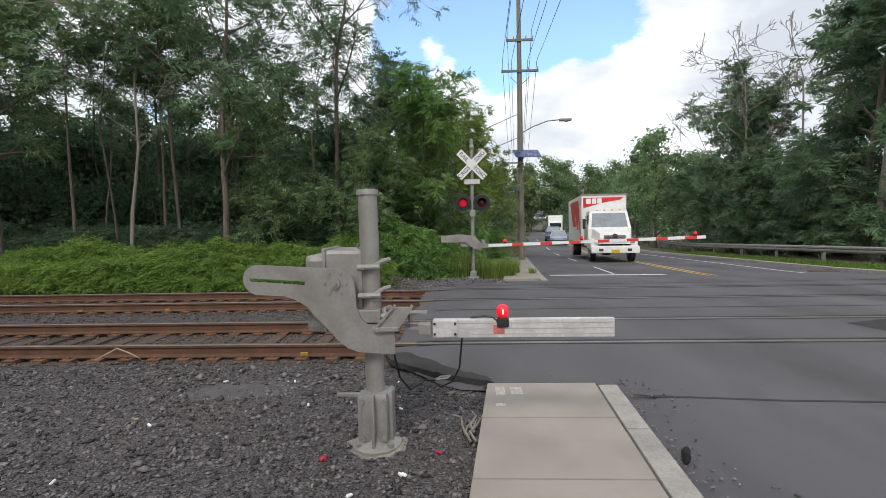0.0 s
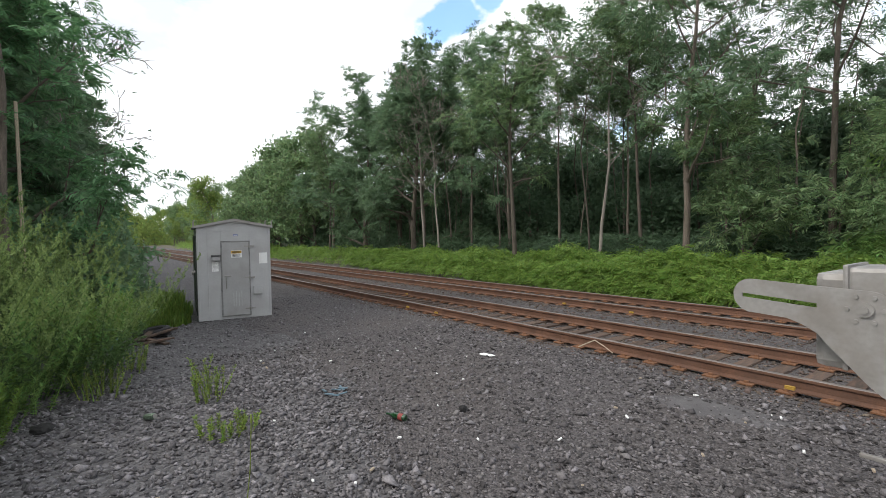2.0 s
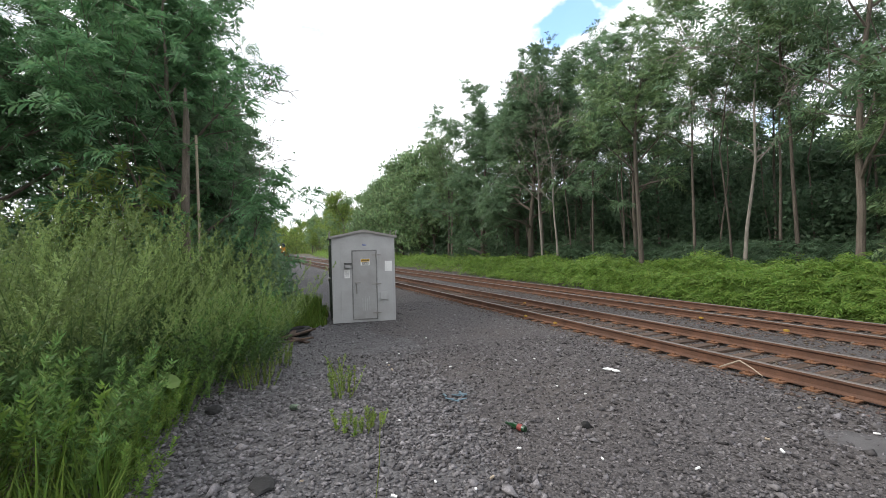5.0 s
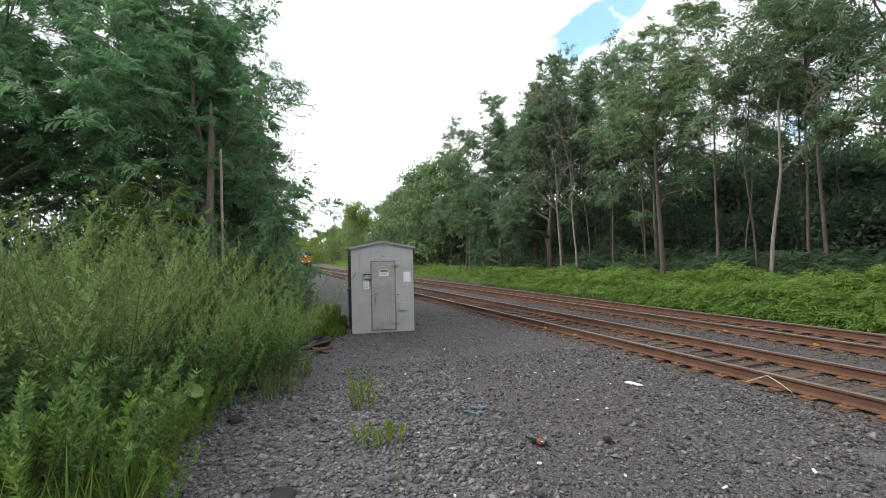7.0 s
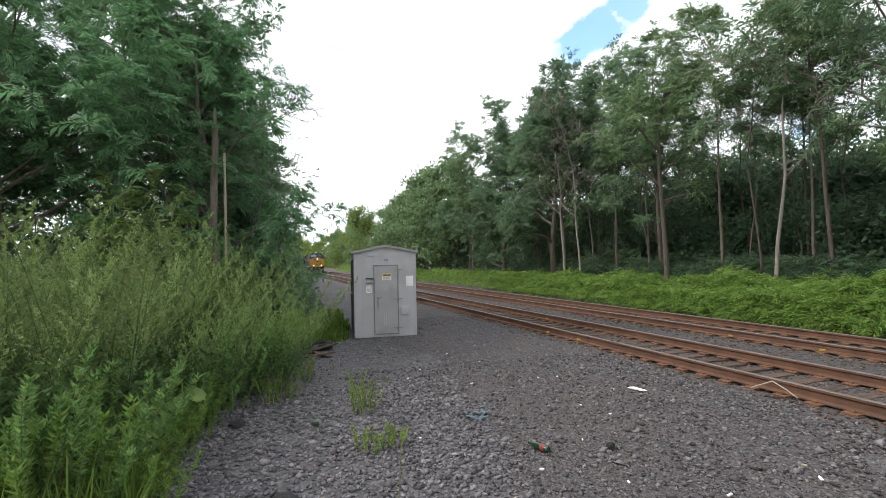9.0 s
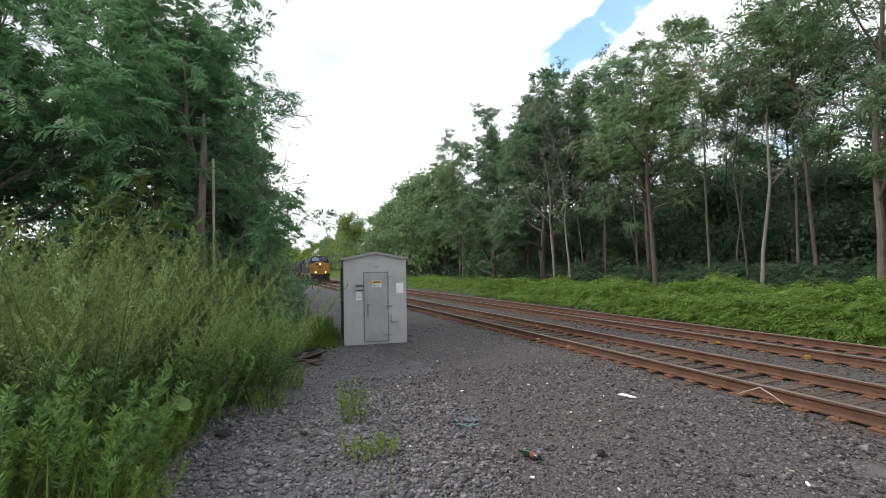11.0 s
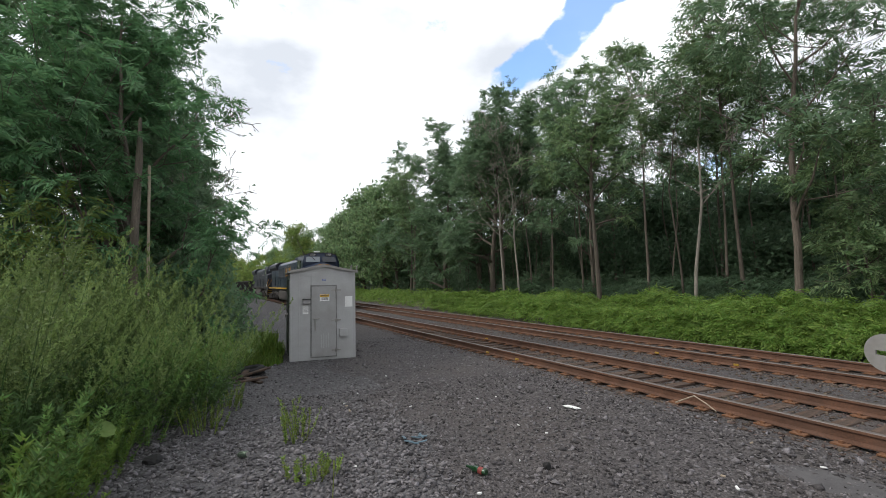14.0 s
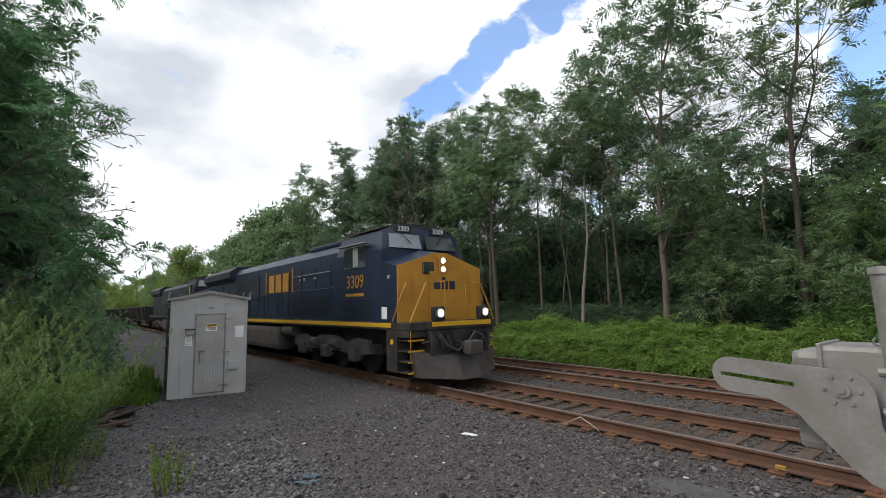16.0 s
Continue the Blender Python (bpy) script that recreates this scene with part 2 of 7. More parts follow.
M_LOCOBLACK = material("grimy_black_steel", (0.028, 0.025, 0.024), 0.75, vary=0.3, scale=2, grain=30, bump=0.15, dirt=(0.07, 0.06, 0.05), dirt_scale=2)
M_GLASS = material("dark_window_glass", (0.02, 0.025, 0.03), 0.06, vary=0.02, grain=5, bump=0, spec=0.8)
# pale grey base colour is a painted reflection; vehicle headlights share it
M_CABGLASS = material("painted_reflection_glass", (0.22, 0.25, 0.27), 0.12, vary=0.1, scale=2, grain=8, bump=0, spec=0.9)
M_POLE = material("weathered_pole_timber", (0.19, 0.178, 0.145), 0.92, vary=0.2, scale=2, grain=30, bump=0.4, stretch=(8, 8, 0.6))
M_WIRE = material("cable", (0.05, 0.05, 0.055), 0.6, vary=0.1, grain=20, bump=0)
M_BARK = material("grey_brown_bark", (0.128, 0.104, 0.084), 0.95, vary=0.3, scale=3, grain=22, bump=0.7, stretch=(5, 5, 0.8), obj=0.3, dirt=(0.08, 0.075, 0.055), dirt_scale=1.5)
M_DEADWOOD = material("bleached_dead_wood", (0.23, 0.205, 0.175), 0.9, vary=0.2, scale=3, grain=22, bump=0.4, stretch=(4, 4, 0.8))
M_LEAF = leaf_material("broad_green_leaves", (0.172, 0.255, 0.12))
M_LEAF_DARK = leaf_material("deep_green_leaves", (0.142, 0.222, 0.122), 0.3)
M_SEAM = material("door_seam", (0.2, 0.197, 0.19), 0.7, grain=20, bump=0)
M_LEAF_FRESH = leaf_material("fresh_green_leaflets", (0.17, 0.285, 0.085))
M_MARK = material("mustard_paint", (0.33, 0.2, 0.03), 0.7, vary=0.2, scale=20, grain=60)
M_LEAF_LIGHT = leaf_material("light_green_leaves", (0.185, 0.255, 0.065))
M_LEAF_BLUE = leaf_material("blue_green_leaflets", (0.112, 0.22, 0.1), 0.3)
# leaves inside the wood: the crowns' shade is put into this darker green
M_LEAF_SHADED = leaf_material("shade_darkened_leaves", (0.085, 0.14, 0.078), 0.3)
M_WEED = leaf_material("bright_weed_leaves", (0.19, 0.3, 0.066), 0.3)
M_MUGWORT = leaf_material("grey_green_weed_leaves", (0.085, 0.15, 0.05), 0.2, 0.35, 0.3)
M_MUGWORT_PALE = leaf_material("pale_plume_leaves", (0.18, 0.25, 0.085), 0.16, 0.45, 0.32)
M_ARM = material("weathered_white_arm", (0.5, 0.48, 0.47), 0.5, vary=0.12, scale=5, grain=30, bump=0.05, dirt=(0.36, 0.33, 0.3), dirt_scale=6, dirt_amount=0.6)
M_GRASS = leaf_material("grass_blades", (0.12, 0.19, 0.035), 0.4)
M_GRASS_TALL = leaf_material("tall_light_grass", (0.22, 0.3, 0.075), 0.5)
M_LAMP_RED = glowing("lit_red_lens", (0.9, 0.012, 0.03), 0.34)
M_LAMP_HOT = glowing("lit_lamp_core", (1.0, 0.45, 0.3), 2.5)
M_HEADLIGHT = glowing("lit_headlight", (1.0, 0.84, 0.64), 3.5)
M_DARKRED = material("unlit_red_lens", (0.16, 0.015, 0.015), 0.2, vary=0.05, grain=10, bump=0)


# ---- building blocks ----
class Shape:
    """Collects boxes, tubes, plates and loose faces for one mesh."""

    def __init__(self):
        self.v, self.f, self.mat = [], [], Matrix.Identity(4)

    def add(self, verts, faces):
        o = len(self.v)
        self.v += [tuple(self.mat @ Vector(p)) for p in verts]
        self.f += [tuple(i + o for i in f) for f in faces]
        return self

    def box(self, x0, x1, y0, y1, z0, z1, m=None):
        q = [Vector((x, y, z)) for z in (z0, z1) for x, y in ((x0, y0), (x1, y0), (x1, y1), (x0, y1))]
        q = [m @ p for p in q] if m else q
        return self.add(q, [(3, 2, 1, 0), (4, 5, 6, 7), (0, 1, 5, 4), (1, 2, 6, 5), (2, 3, 7, 6), (3, 0, 4, 7)])

    def soft_box(self, x0, x1, y0, y1, z0, z1, r, m=None):
        """A box with chamfered edges."""
        b = bmesh.new()
        bmesh.ops.create_cube(b, size=1.0)
        for p in b.verts:
            p.co = Vector((x0 + (p.co.x + 0.5) * (x1 - x0), y0 + (p.co.y + 0.5) * (y1 - y0), z0 + (p.co.z + 0.5) * (z1 - z0)))
        bmesh.ops.bevel(b, geom=b.edges[:], offset=r, segments=2, affect="EDGES", profile=0.6)
        b.verts.index_update()
        self.add([(m @ p.co) if m else p.co.copy() for p in b.verts], [[p.index for p in f.verts] for f in b.faces])
        b.free()
        return self

    def tube(self, points, radii, n=10, caps=True):
        """A round tube along points; radii one number or one for each point."""
        pts = [Vector(p) for p in points]
        rr = radii if isinstance(radii, (list, tuple)) else [radii] * len(pts)
        v, f = [], []
        up = Vector((0, 0, 1)) if abs((pts[-1] - pts[0]).normalized().z) < 0.9 else Vector((1, 0, 0))
        for i, p in enumerate(pts):
            d = (pts[min(i + 1, len(pts) - 1)] - pts[max(i - 1, 0)]).normalized()
            a = d.cross(up).normalized()
            b = d.cross(a)
            v += [p + rr[i] * (math.cos(2 * math.pi * k / n) * a + math.sin(2 * math.pi * k / n) * b) for k in range(n)]
        for i in range(len(pts) - 1):
            f += [(i * n + k, i * n + (k + 1) % n, (i + 1) * n + (k + 1) % n, (i + 1) * n + k) for k in range(n)]
        if caps:
            f += [tuple(range(n))[::-1], tuple(range((len(pts) - 1) * n, len(pts) * n))]
        return self.add(v, f)

    def plate(self, outline, y0, y1):
        """A flat plate in the xz plane with thickness from y0 to y1."""
        n = len(outline)
        v = [(x, y0, z) for x, z in outline] + [(x, y1, z) for x, z in outline]
        f = [tuple(range(n)), tuple(range(2 * n - 1, n - 1, -1))] + [(i, i + n, (i + 1) % n + n, (i + 1) % n) for i in range(n)]
        return self.add(v, f)

    def prism(self, outline, x0, x1):
        """A solid along x with an outline in yz."""
        n = len(outline)
        v = [(x0, y, z) for y, z in outline] + [(x1, y, z) for y, z in outline]
        f = [tuple(range(n)), tuple(range(2 * n - 1, n - 1, -1))] + [(i, i + n, (i + 1) % n + n, (i + 1) % n) for i in range(n)]
        return self.add(v, f)

    def slab(self, outline, z0, z1):
        n = len(outline)
        v = [(x, y, z0) for x, y in outline] + [(x, y, z1) for x, y in outline]
        f = [tuple(range(n - 1, -1, -1)), tuple(range(n, 2 * n))] + [(i, (i + 1) % n, (i + 1) % n + n, i + n) for i in range(n)]
        return self.add(v, f)

    def mesh(self, name, mat, smooth=False):
        me = bpy.data.meshes.new(name)
        me.from_pydata(self.v, [], self.f)
        b = bmesh.new()
        b.from_mesh(me)
        bmesh.ops.recalc_face_normals(b, faces=b.faces)
        b.to_mesh(me)
        b.free()
        me.materials.append(mat)
        if smooth:
            me.shade_smooth()
            me.set_sharp_from_angle(angle=radians(35))
        return me


def thing(name, where=None, label="", category="", group="", kind=""):
    ob = new(name)
    ob.empty_display_size = 0.1
    if where is not None:
        ob.matrix_basis = where
    return tagged(ob, label, category, group, kind)


def part(name, shape, mat, parent, label="", smooth=False, where=None):
    ob = new(name, shape.mesh(name, mat, smooth))
    ob.parent = parent
    if where is not None:
        ob.matrix_basis = where
    return tagged(ob, label)


def solid(name, shape, mat, label, category, kind="", smooth=False, group="", where=None):
    ob = new(name, shape.mesh(name, mat, smooth))
    if where is not None:
        ob.matrix_basis = where
    return tagged(ob, label, category, group, kind)


def quick_mesh(name, verts, quads, mat, tris=False):
    """A mesh straight from arrays."""
    me = bpy.data.meshes.new(name)
    k = quads.shape[1]
    me.vertices.add(len(verts))
    me.vertices.foreach_set("co", np.ascontiguousarray(verts, np.float32).ravel())
    me.loops.add(quads.size)
    me.loops.foreach_set("vertex_index", np.ascontiguousarray(quads, np.int32).ravel())
    me.polygons.add(len(quads))
    me.polygons.foreach_set("loop_start", np.arange(0, quads.size, k, dtype=np.int32))
    me.update(calc_edges=True)
    me.validate()
    me.materials.append(mat)
    return me


def leaf_cards(rng, centres, length, width, droop=0.3, along=None):
    """Pointed leaves at the centres: three corners each."""
    n = len(centres)
    d = rng.normal(size=(n, 3))
    if along is not None:
        d = d * 0.55 + along
    d[:, 2] -= droop
    d /= np.linalg.norm(d, axis=1)[:, None] + 1e-9
    s = np.cross(d, rng.normal(size=(n, 3)))
    s /= np.linalg.norm(s, axis=1)[:, None] + 1e-9
    u = np.cross(s, d)
    ln = (length * rng.uniform(0.6, 1.25, n))[:, None]
    wd = (width * rng.uniform(0.7, 1.25, n))[:, None]
    base = centres - d * ln * 0.5
    v = np.stack([base + s * wd * 0.5 + d * ln * 0.15, base + d * ln, base - s * wd * 0.5 - d * ln * 0.05 + u * wd * 0.1], 1)
    return v.reshape(-1, 3), np.arange(3 * n).reshape(n, 3)


def fronds(rng, points, aims, per, length, pairs, leaf, width, droop=0.45, rise=0.25):
    """Compound leaves: at each point some arching stalks with pairs of pointed leaflets."""
    P, D = np.repeat(points, per, 0), np.repeat(aims, per, 0)
    n = len(P)
    a = rng.uniform(0, 2 * math.pi, n)
    d = np.stack([np.cos(a), np.sin(a), rng.normal(rise, 0.5, n)], 1) + D * 0.55
    d /= np.linalg.norm(d, axis=1)[:, None] + 1e-9
    ln = (length * rng.uniform(0.55, 1.2, n))[:, None]
    side = np.cross(d, np.array((0.0, 0.0, 1.0))[None] + rng.normal(0, 0.65, (n, 3)))
    side /= np.linalg.norm(side, axis=1)[:, None] + 1e-9
    out = []
    for i in range(pairs):
        f = 0.22 + 0.78 * i / max(pairs - 1, 1)
        p = P + d * ln * f
        p[:, 2] -= (droop * ln * f * f)[:, 0]
        t = d.copy()
        t[:, 2] -= 2 * droop * f
        t /= np.linalg.norm(t, axis=1)[:, None] + 1e-9
        size = (1.0 - 0.45 * abs(f - 0.55)) * rng.uniform(0.75, 1.15, (n, 1))
        for s in (-1, 1):
            q = side * s * 0.85 + t * 0.55 + rng.normal(0, 0.16, (n, 3))
            q[:, 2] -= 0.22
            out.append(np.stack([p - t * width * size * 0.5, p + t * width * size * 0.5 + q * leaf * 0.25, p + q * leaf * size], 1))
    v = np.concatenate(out).reshape(-1, 3)
    return v, np.arange(len(v)).reshape(-1, 3)


def curve_y(x):
    """How far the line bends away from straight, far out."""
    d = -6.0 - x
    return -0.0175 * (0.0 if d < -8 else (d + 8) ** 2 / 32 if d < 8 else d)


# ---- ground, road, tracks ----
def step(a, b, v):
    t = min(max((v - a) / (b - a), 0.0), 1.0)
    return t * t * (3 - 2 * t)


def fall(y):
    """The road drops away beyond the crossing."""
    return -0.043 * max(0.0, min(y, 40.0) - 13.8) * step(13.0, 17.0, y)


def road_z(y):
    return 0.113 * step(4.2, 6.6, y) * (1 - step(12.6, 15.5, y)) + fall(y)


def ground_z(x, y):
    z = fall(y) * step(-3.5, 1.2, x)
    bend = curve_y(x)
    for yc in (7.75, TRACK_2):
        d = abs(y - bend - yc)
        z -= (0.052 * (1 - step(0.88, 1.2, d)) + 0.055 * (1 - step(1.2, 2.2, d))) * (1 - step(-1.2, -0.4, x))
    z += 0.22 * step(13.0, 15.0, y) * (1 - step(-3.0, -1.0, x))
    if x > -0.5:
        z -= 0.06 * step(-0.5, 1.4, x)
    n = noise.noise((x * 0.35, y * 0.35, 0.0)) * 0.03 + noise.noise((x * 1.7, y * 1.7, 5.0)) * 0.012
    far = step(25, 80, math.hypot(x, y))
    return z + n * (1 - far) - 0.03 * far


def axis(near, step_size, grow, end):
    out, v, s = [0.0], 0.0, step_size
    while v < end:
        s = s if v < near else s * grow
        v += s
        out.append(v)
    return out


gx = [-v for v in axis(24, 0.28, 1.12, 900)[:0:-1]] + axis(14, 0.28, 1.14, 900)
gy = [-v for v in axis(6, 0.3, 1.18, 900)[:0:-1]] + axis(18, 0.25, 1.12, 900)
gv = np.array([(x, y, ground_z(x, y)) for y in gy for x in gx])
gi = np.arange(len(gx) * len(gy)).reshape(len(gy), len(gx))
gq = np.stack([gi[:-1, :-1], gi[:-1, 1:], gi[1:, 1:], gi[1:, :-1]], -1).reshape(-1, 4)
ground = new("ground", quick_mesh("ground", gv, gq, M_BALLAST))
ground.data.materials.append(M_SOIL)
ground.data.materials.append(M_BALLAST_DARK)
cen = gv[gq].mean(1)
soil = (((cen[:, 1] > 13.4) & (cen[:, 0] < -1.5)) | (cen[:, 0] > 12.6) | (cen[:, 1] > 17) | (cen[:, 1] < -1.4)).astype(np.int32)
wander = np.array([noise.noise((x * 0.5, y * 0.5, 2.0)) for x, y, _ in cen]) * 1.1
fine = (cen[:, 1] > 2.2 - 0.12 * (cen[:, 0] + 4) + wander) & (cen[:, 1] < 13.4) & (cen[:, 0] < 1.2)
soil[fine & (soil == 0)] = 2
ground.data.polygons.foreach_set("material_index", soil)
ground.data.shade_smooth()
tagged(ground, "grey crushed stone ballast turning to weedy soil", "ground", kind="structure")


def kerb_x(y):
    return 1.46 + 0.05 * y if y < 5.2 else 1.72 + 0.098 * (y - 5.2)


def asphalt_left(y):
    if y < 5.32:
        return kerb_x(y) + 0.02
    if y < 6.6:
        return 0.35 - 1.25 * math.sqrt(min((y - 5.32) / 1.28, 1.0)) + 0.06 * noise.noise((y * 4, 0, 0))
    if y < 12.9:
        return -0.9 + 0.1 * noise.noise((y * 2.2, 3.0, 0))
    return min(-0.9 + (y - 12.9) * 2.6, kerb_x(y))


ys = [-40, -25, -12, -6, -2] + [i * 0.12 for i in range(0, 160)] + [19.5 + 1.2 * i for i in range(40)] + [70 + 6 * i for i in range(6)]
road_v, road_f, NR = [], [], 21
for y in ys:
    xl, xr = asphalt_left(y), kerb_x(y) + 10.1
    for k in range(NR):
        x = xl + (xr - xl) * k / (NR - 1)
        road_v.append((x, y, max(road_z(y) - (0.05 * step(0.4, 0.0, k / 2) if k == 0 else 0), ground_z(x, y) + 0.012 if k else -9)))
for j in range(len(ys) - 1):
    road_f += [(j * NR + k, j * NR + k + 1, (j + 1) * NR + k + 1, (j + 1) * NR + k) for k in range(NR - 1)]
road = new("road", quick_mesh("road", np.array(road_v), np.array(road_f), M_ASPHALT))
road.data.shade_smooth()
tagged(road, "grey worn asphalt road with dark tyre streaks over the crossing", "road", kind="structure")


def strip(name, pts, width, mat, lift, label, steps=24):
    """Paint or sealant lying along a line on the road."""
    v, f = [], []
    for i in range(len(pts) - 1):
        a, b = Vector((*pts[i], 0)), Vector((*pts[i + 1], 0))
        d = (b - a).normalized()
        s = Vector((-d.y, d.x, 0)) * width / 2
        for k in range(steps + 1):
            p = a.lerp(b, k / steps)
            for q in (p - s, p + s):
                v.append((q.x, q.y, max(road_z(q.y), ground_z(q.x, q.y) + 0.012) + lift))
            if k < steps:
                o = len(v) - 2
                f.append((o, o + 1, o + 3, o + 2))
    return tagged(new(name, quick_mesh(name, np.array(v), np.array(f), mat)), label, "road marking", kind="structure")


def lane(off, y0, y1, n=14):
    return [(kerb_x(y0 + (y1 - y0) * i / n) + off, y0 + (y1 - y0) * i / n) for i in range(n + 1)]


strip("stop_line", [(kerb_x(16.7) + 0.25, 16.75), (kerb_x(16.7) + 4.1, 16.45)], 0.42, M_WHITE_LINE, 0.004, "white stop line across one lane")
for off in (5.25, 5.5):
    strip("centre_line", lane(off, 15.6, 96), 0.11, M_YELLOW_LINE, 0.004, "double yellow centre line on asphalt", 4)
strip("edge_line", lane(8.6, 16.2, 96), 0.11, M_WHITE_LINE, 0.004, "white edge line on asphalt", 4)
for i in range(6):
    strip("lane_dash", lane(2.55, 17.2 + i * 9, 21.2 + i * 9, 4), 0.1, M_WHITE_LINE, 0.004, "white lane dash on asphalt", 4)
strip("asphalt_joint", [(1.85, 5.15), (3.3, 5.02), (6.0, 4.93), (11.5, 4.7)], 0.035, M_SEAL, 0.004, "dark sealed joint across the asphalt")
strip("asphalt_joint", [(-0.4, 12.75), (4, 12.9), (11.5, 13.1)], 0.05, M_SEAL, 0.004, "dark sealed joint across the asphalt")
strip("asphalt_joint", [(-0.5, 9.45), (4, 9.5), (11.5, 9.5)], 0.04, M_SEAL, 0.004, "dark sealed joint across the asphalt")
strip("asphalt_joint", [(0.3, 5.375), (0.6, 5.415), (1.1, 5.43), (1.55, 5.41), (1.76, 5.3)], 0.05, M_SEAL, 0.006, "dark gap where the pavement ends at the asphalt", 6)
strip("tyre_stain", [(6.4, 7.6), (8.2, 8.2), (9.6, 9.4)], 0.9, M_ASPHALT_DARK, 0.003, "dark tyre stain on the asphalt")
lip = random.Random(66)
outer = [(-0.98 + 1.4 * u, 6.55 - 1.18 * u ** 0.55 + lip.uniform(-0.025, 0.025)) for u in (i / 22 for i in range(23))]
inner = [(-0.66 + 1.08 * u, 6.6 - 1.12 * u ** 0.8 + lip.uniform(-0.05, 0.05)) for u in (1 - i / 18 for i in range(1, 19))]
patch = Shape().slab(outer + inner, 0.03, 0.105)
solid("asphalt_patch", patch, M_ASPHALT_DARK, "dark crumbling asphalt lip beside the track", "asphalt", "structure")

# pavement slabs and kerb
SLABS = [(-9.0, -7.2), (-7.18, -5.4), (-5.38, -3.6), (-3.58, -1.82), (-1.8, 0.0), (0.02, 1.72), (1.74, 3.46), (3.475, 4.46), (4.475, 5.36)]
pave = thing("pavement", label="pale concrete pavement ending at the track", category="pavement", kind="structure")
for a, b in SLABS:
    s = Shape().soft_box(0, 1, 0, 1, -0.12, 0.1, 0.008)
    s.v = [((-0.22 + 0.106 * y) + x * (kerb_x(y) - 0.215 - (-0.22 + 0.106 * y)), y, z) for x, y, z in [(p[0], a + p[1] * (b - a), p[2]) for p in s.v]]
    part("slab", s, M_CONCRETE, pave)
kerb = thing("kerb", label="worn concrete kerb along the pavement", category="kerb", kind="structure")
for i in range(-8, 5):
    a, b = i * 1.06, i * 1.06 + 1.05
    s = Shape().soft_box(0, 1, a, b, -0.14, 0.108, 0.02)
    s.v = [(kerb_x(y) - 0.2 + x * 0.2, y, z) for x, y, z in s.v]
    part("kerb_stone", s, M_KERB, kerb)
chalk = Shape()
for x, y, w, h in ((0.42, 5.0, 0.10, 0.24), (0.58, 5.02, 0.12, 0.2), (0.4, 4.72, 0.1, 0.07)):
    chalk.box(x, x + w, y, y + h, 0.1005, 0.1025)
solid("paint_mark", chalk, material("faded_chalk", (0.42, 0.4, 0.37), 0.9, vary=0.2, scale=30, grain=90, dirt=(0.335, 0.305, 0.268), dirt_scale=14, dirt_amount=1.0), "faded white marks sprayed on the pavement", "paint mark", "structure")
far_pave = thing("far_pavement", label="concrete pavement and kerb beyond the crossing", category="pavement", kind="structure")
for i in range(12):
    y0, y1 = 14.9 + i * 1.5, 16.38 + i * 1.5
    s = Shape().box(0, 1, 0, 1, -0.2, 0.1)
    s.v = [(kerb_x(y0 + p[1] * (y1 - y0)) - 1.35 + p[0] * 1.15, y0 + p[1] * (y1 - y0), p[2] + road_z(y0 + p[1] * (y1 - y0)) - 0.08) for p in s.v]
    part("slab", s, M_CONCRETE, far_pave)
    s = Shape().box(0, 1, 0, 1, -0.2, 0.12)
    s.v = [(kerb_x(y0 - 0.6 + p[1] * (y1 - y0)) - 0.19 + p[0] * 0.19, y0 - 0.6 + p[1] * (y1 - y0), p[2] + road_z(y0 + p[1] * (y1 - y0)) - 0.08) for p in s.v]
    part("kerb_stone", s, M_KERB, far_pave)
right_kerb = Shape()
for i in range(40):
    y0 = 13.2 + i * 2.0
    right_kerb.add([(kerb_x(y) + 10.05 + dx, y, road_z(y) + dz) for y in (y0, y0 + 1.98) for dx, dz in ((0, -0.1), (0, 0.12), (0.2, 0.13), (0.2, -0.1))],
                   [(0, 1, 2, 3), (4, 7, 6, 5), (0, 4, 5, 1), (1, 5, 6, 2), (2, 6, 7, 3)])
solid("road_kerb", right_kerb, M_KERB, "low concrete kerb along the verge", "kerb", "structure")


def rail_shape(x0, x1, y, top, n):
    """Flat-bottomed rail: head, web and foot."""
    prof = [(-0.07, -0.18), (0.07, -0.18), (0.07, -0.165), (0.012, -0.14), (0.012, -0.05), (0.037, -0.04), (0.037, -0.008), (0.028, 0.0),
            (-0.028, 0.0), (-0.037, -0.008), (-0.037, -0.04), (-0.012, -0.05), (-0.012, -0.14), (-0.07, -0.165)]
    s, k = Shape(), len(prof)
    xs = [x0 + (x1 - x0) * i / n for i in range(n + 1)]
    for x in xs:
        s.v += [(x, y + curve_y(x) + a, top + b) for a, b in prof]
    for i in range(n):
        s.f += [(i * k + j, i * k + (j + 1) % k, (i + 1) * k + (j + 1) % k, (i + 1) * k + j) for j in range(k)]
    s.f += [tuple(range(k)), tuple(range(n * k, n * k + k))]
    return s


def rail_part(track, y, top):
    ob = part("rail", rail_shape(-260, 16, y, top, 69), M_RUST, track)
    ob.data.materials.append(M_RAILHEAD)
    for p in ob.data.polygons:
        if abs(p.center.z - top) < 0.006 and len(p.vertices) == 4:
            p.material_index = 1


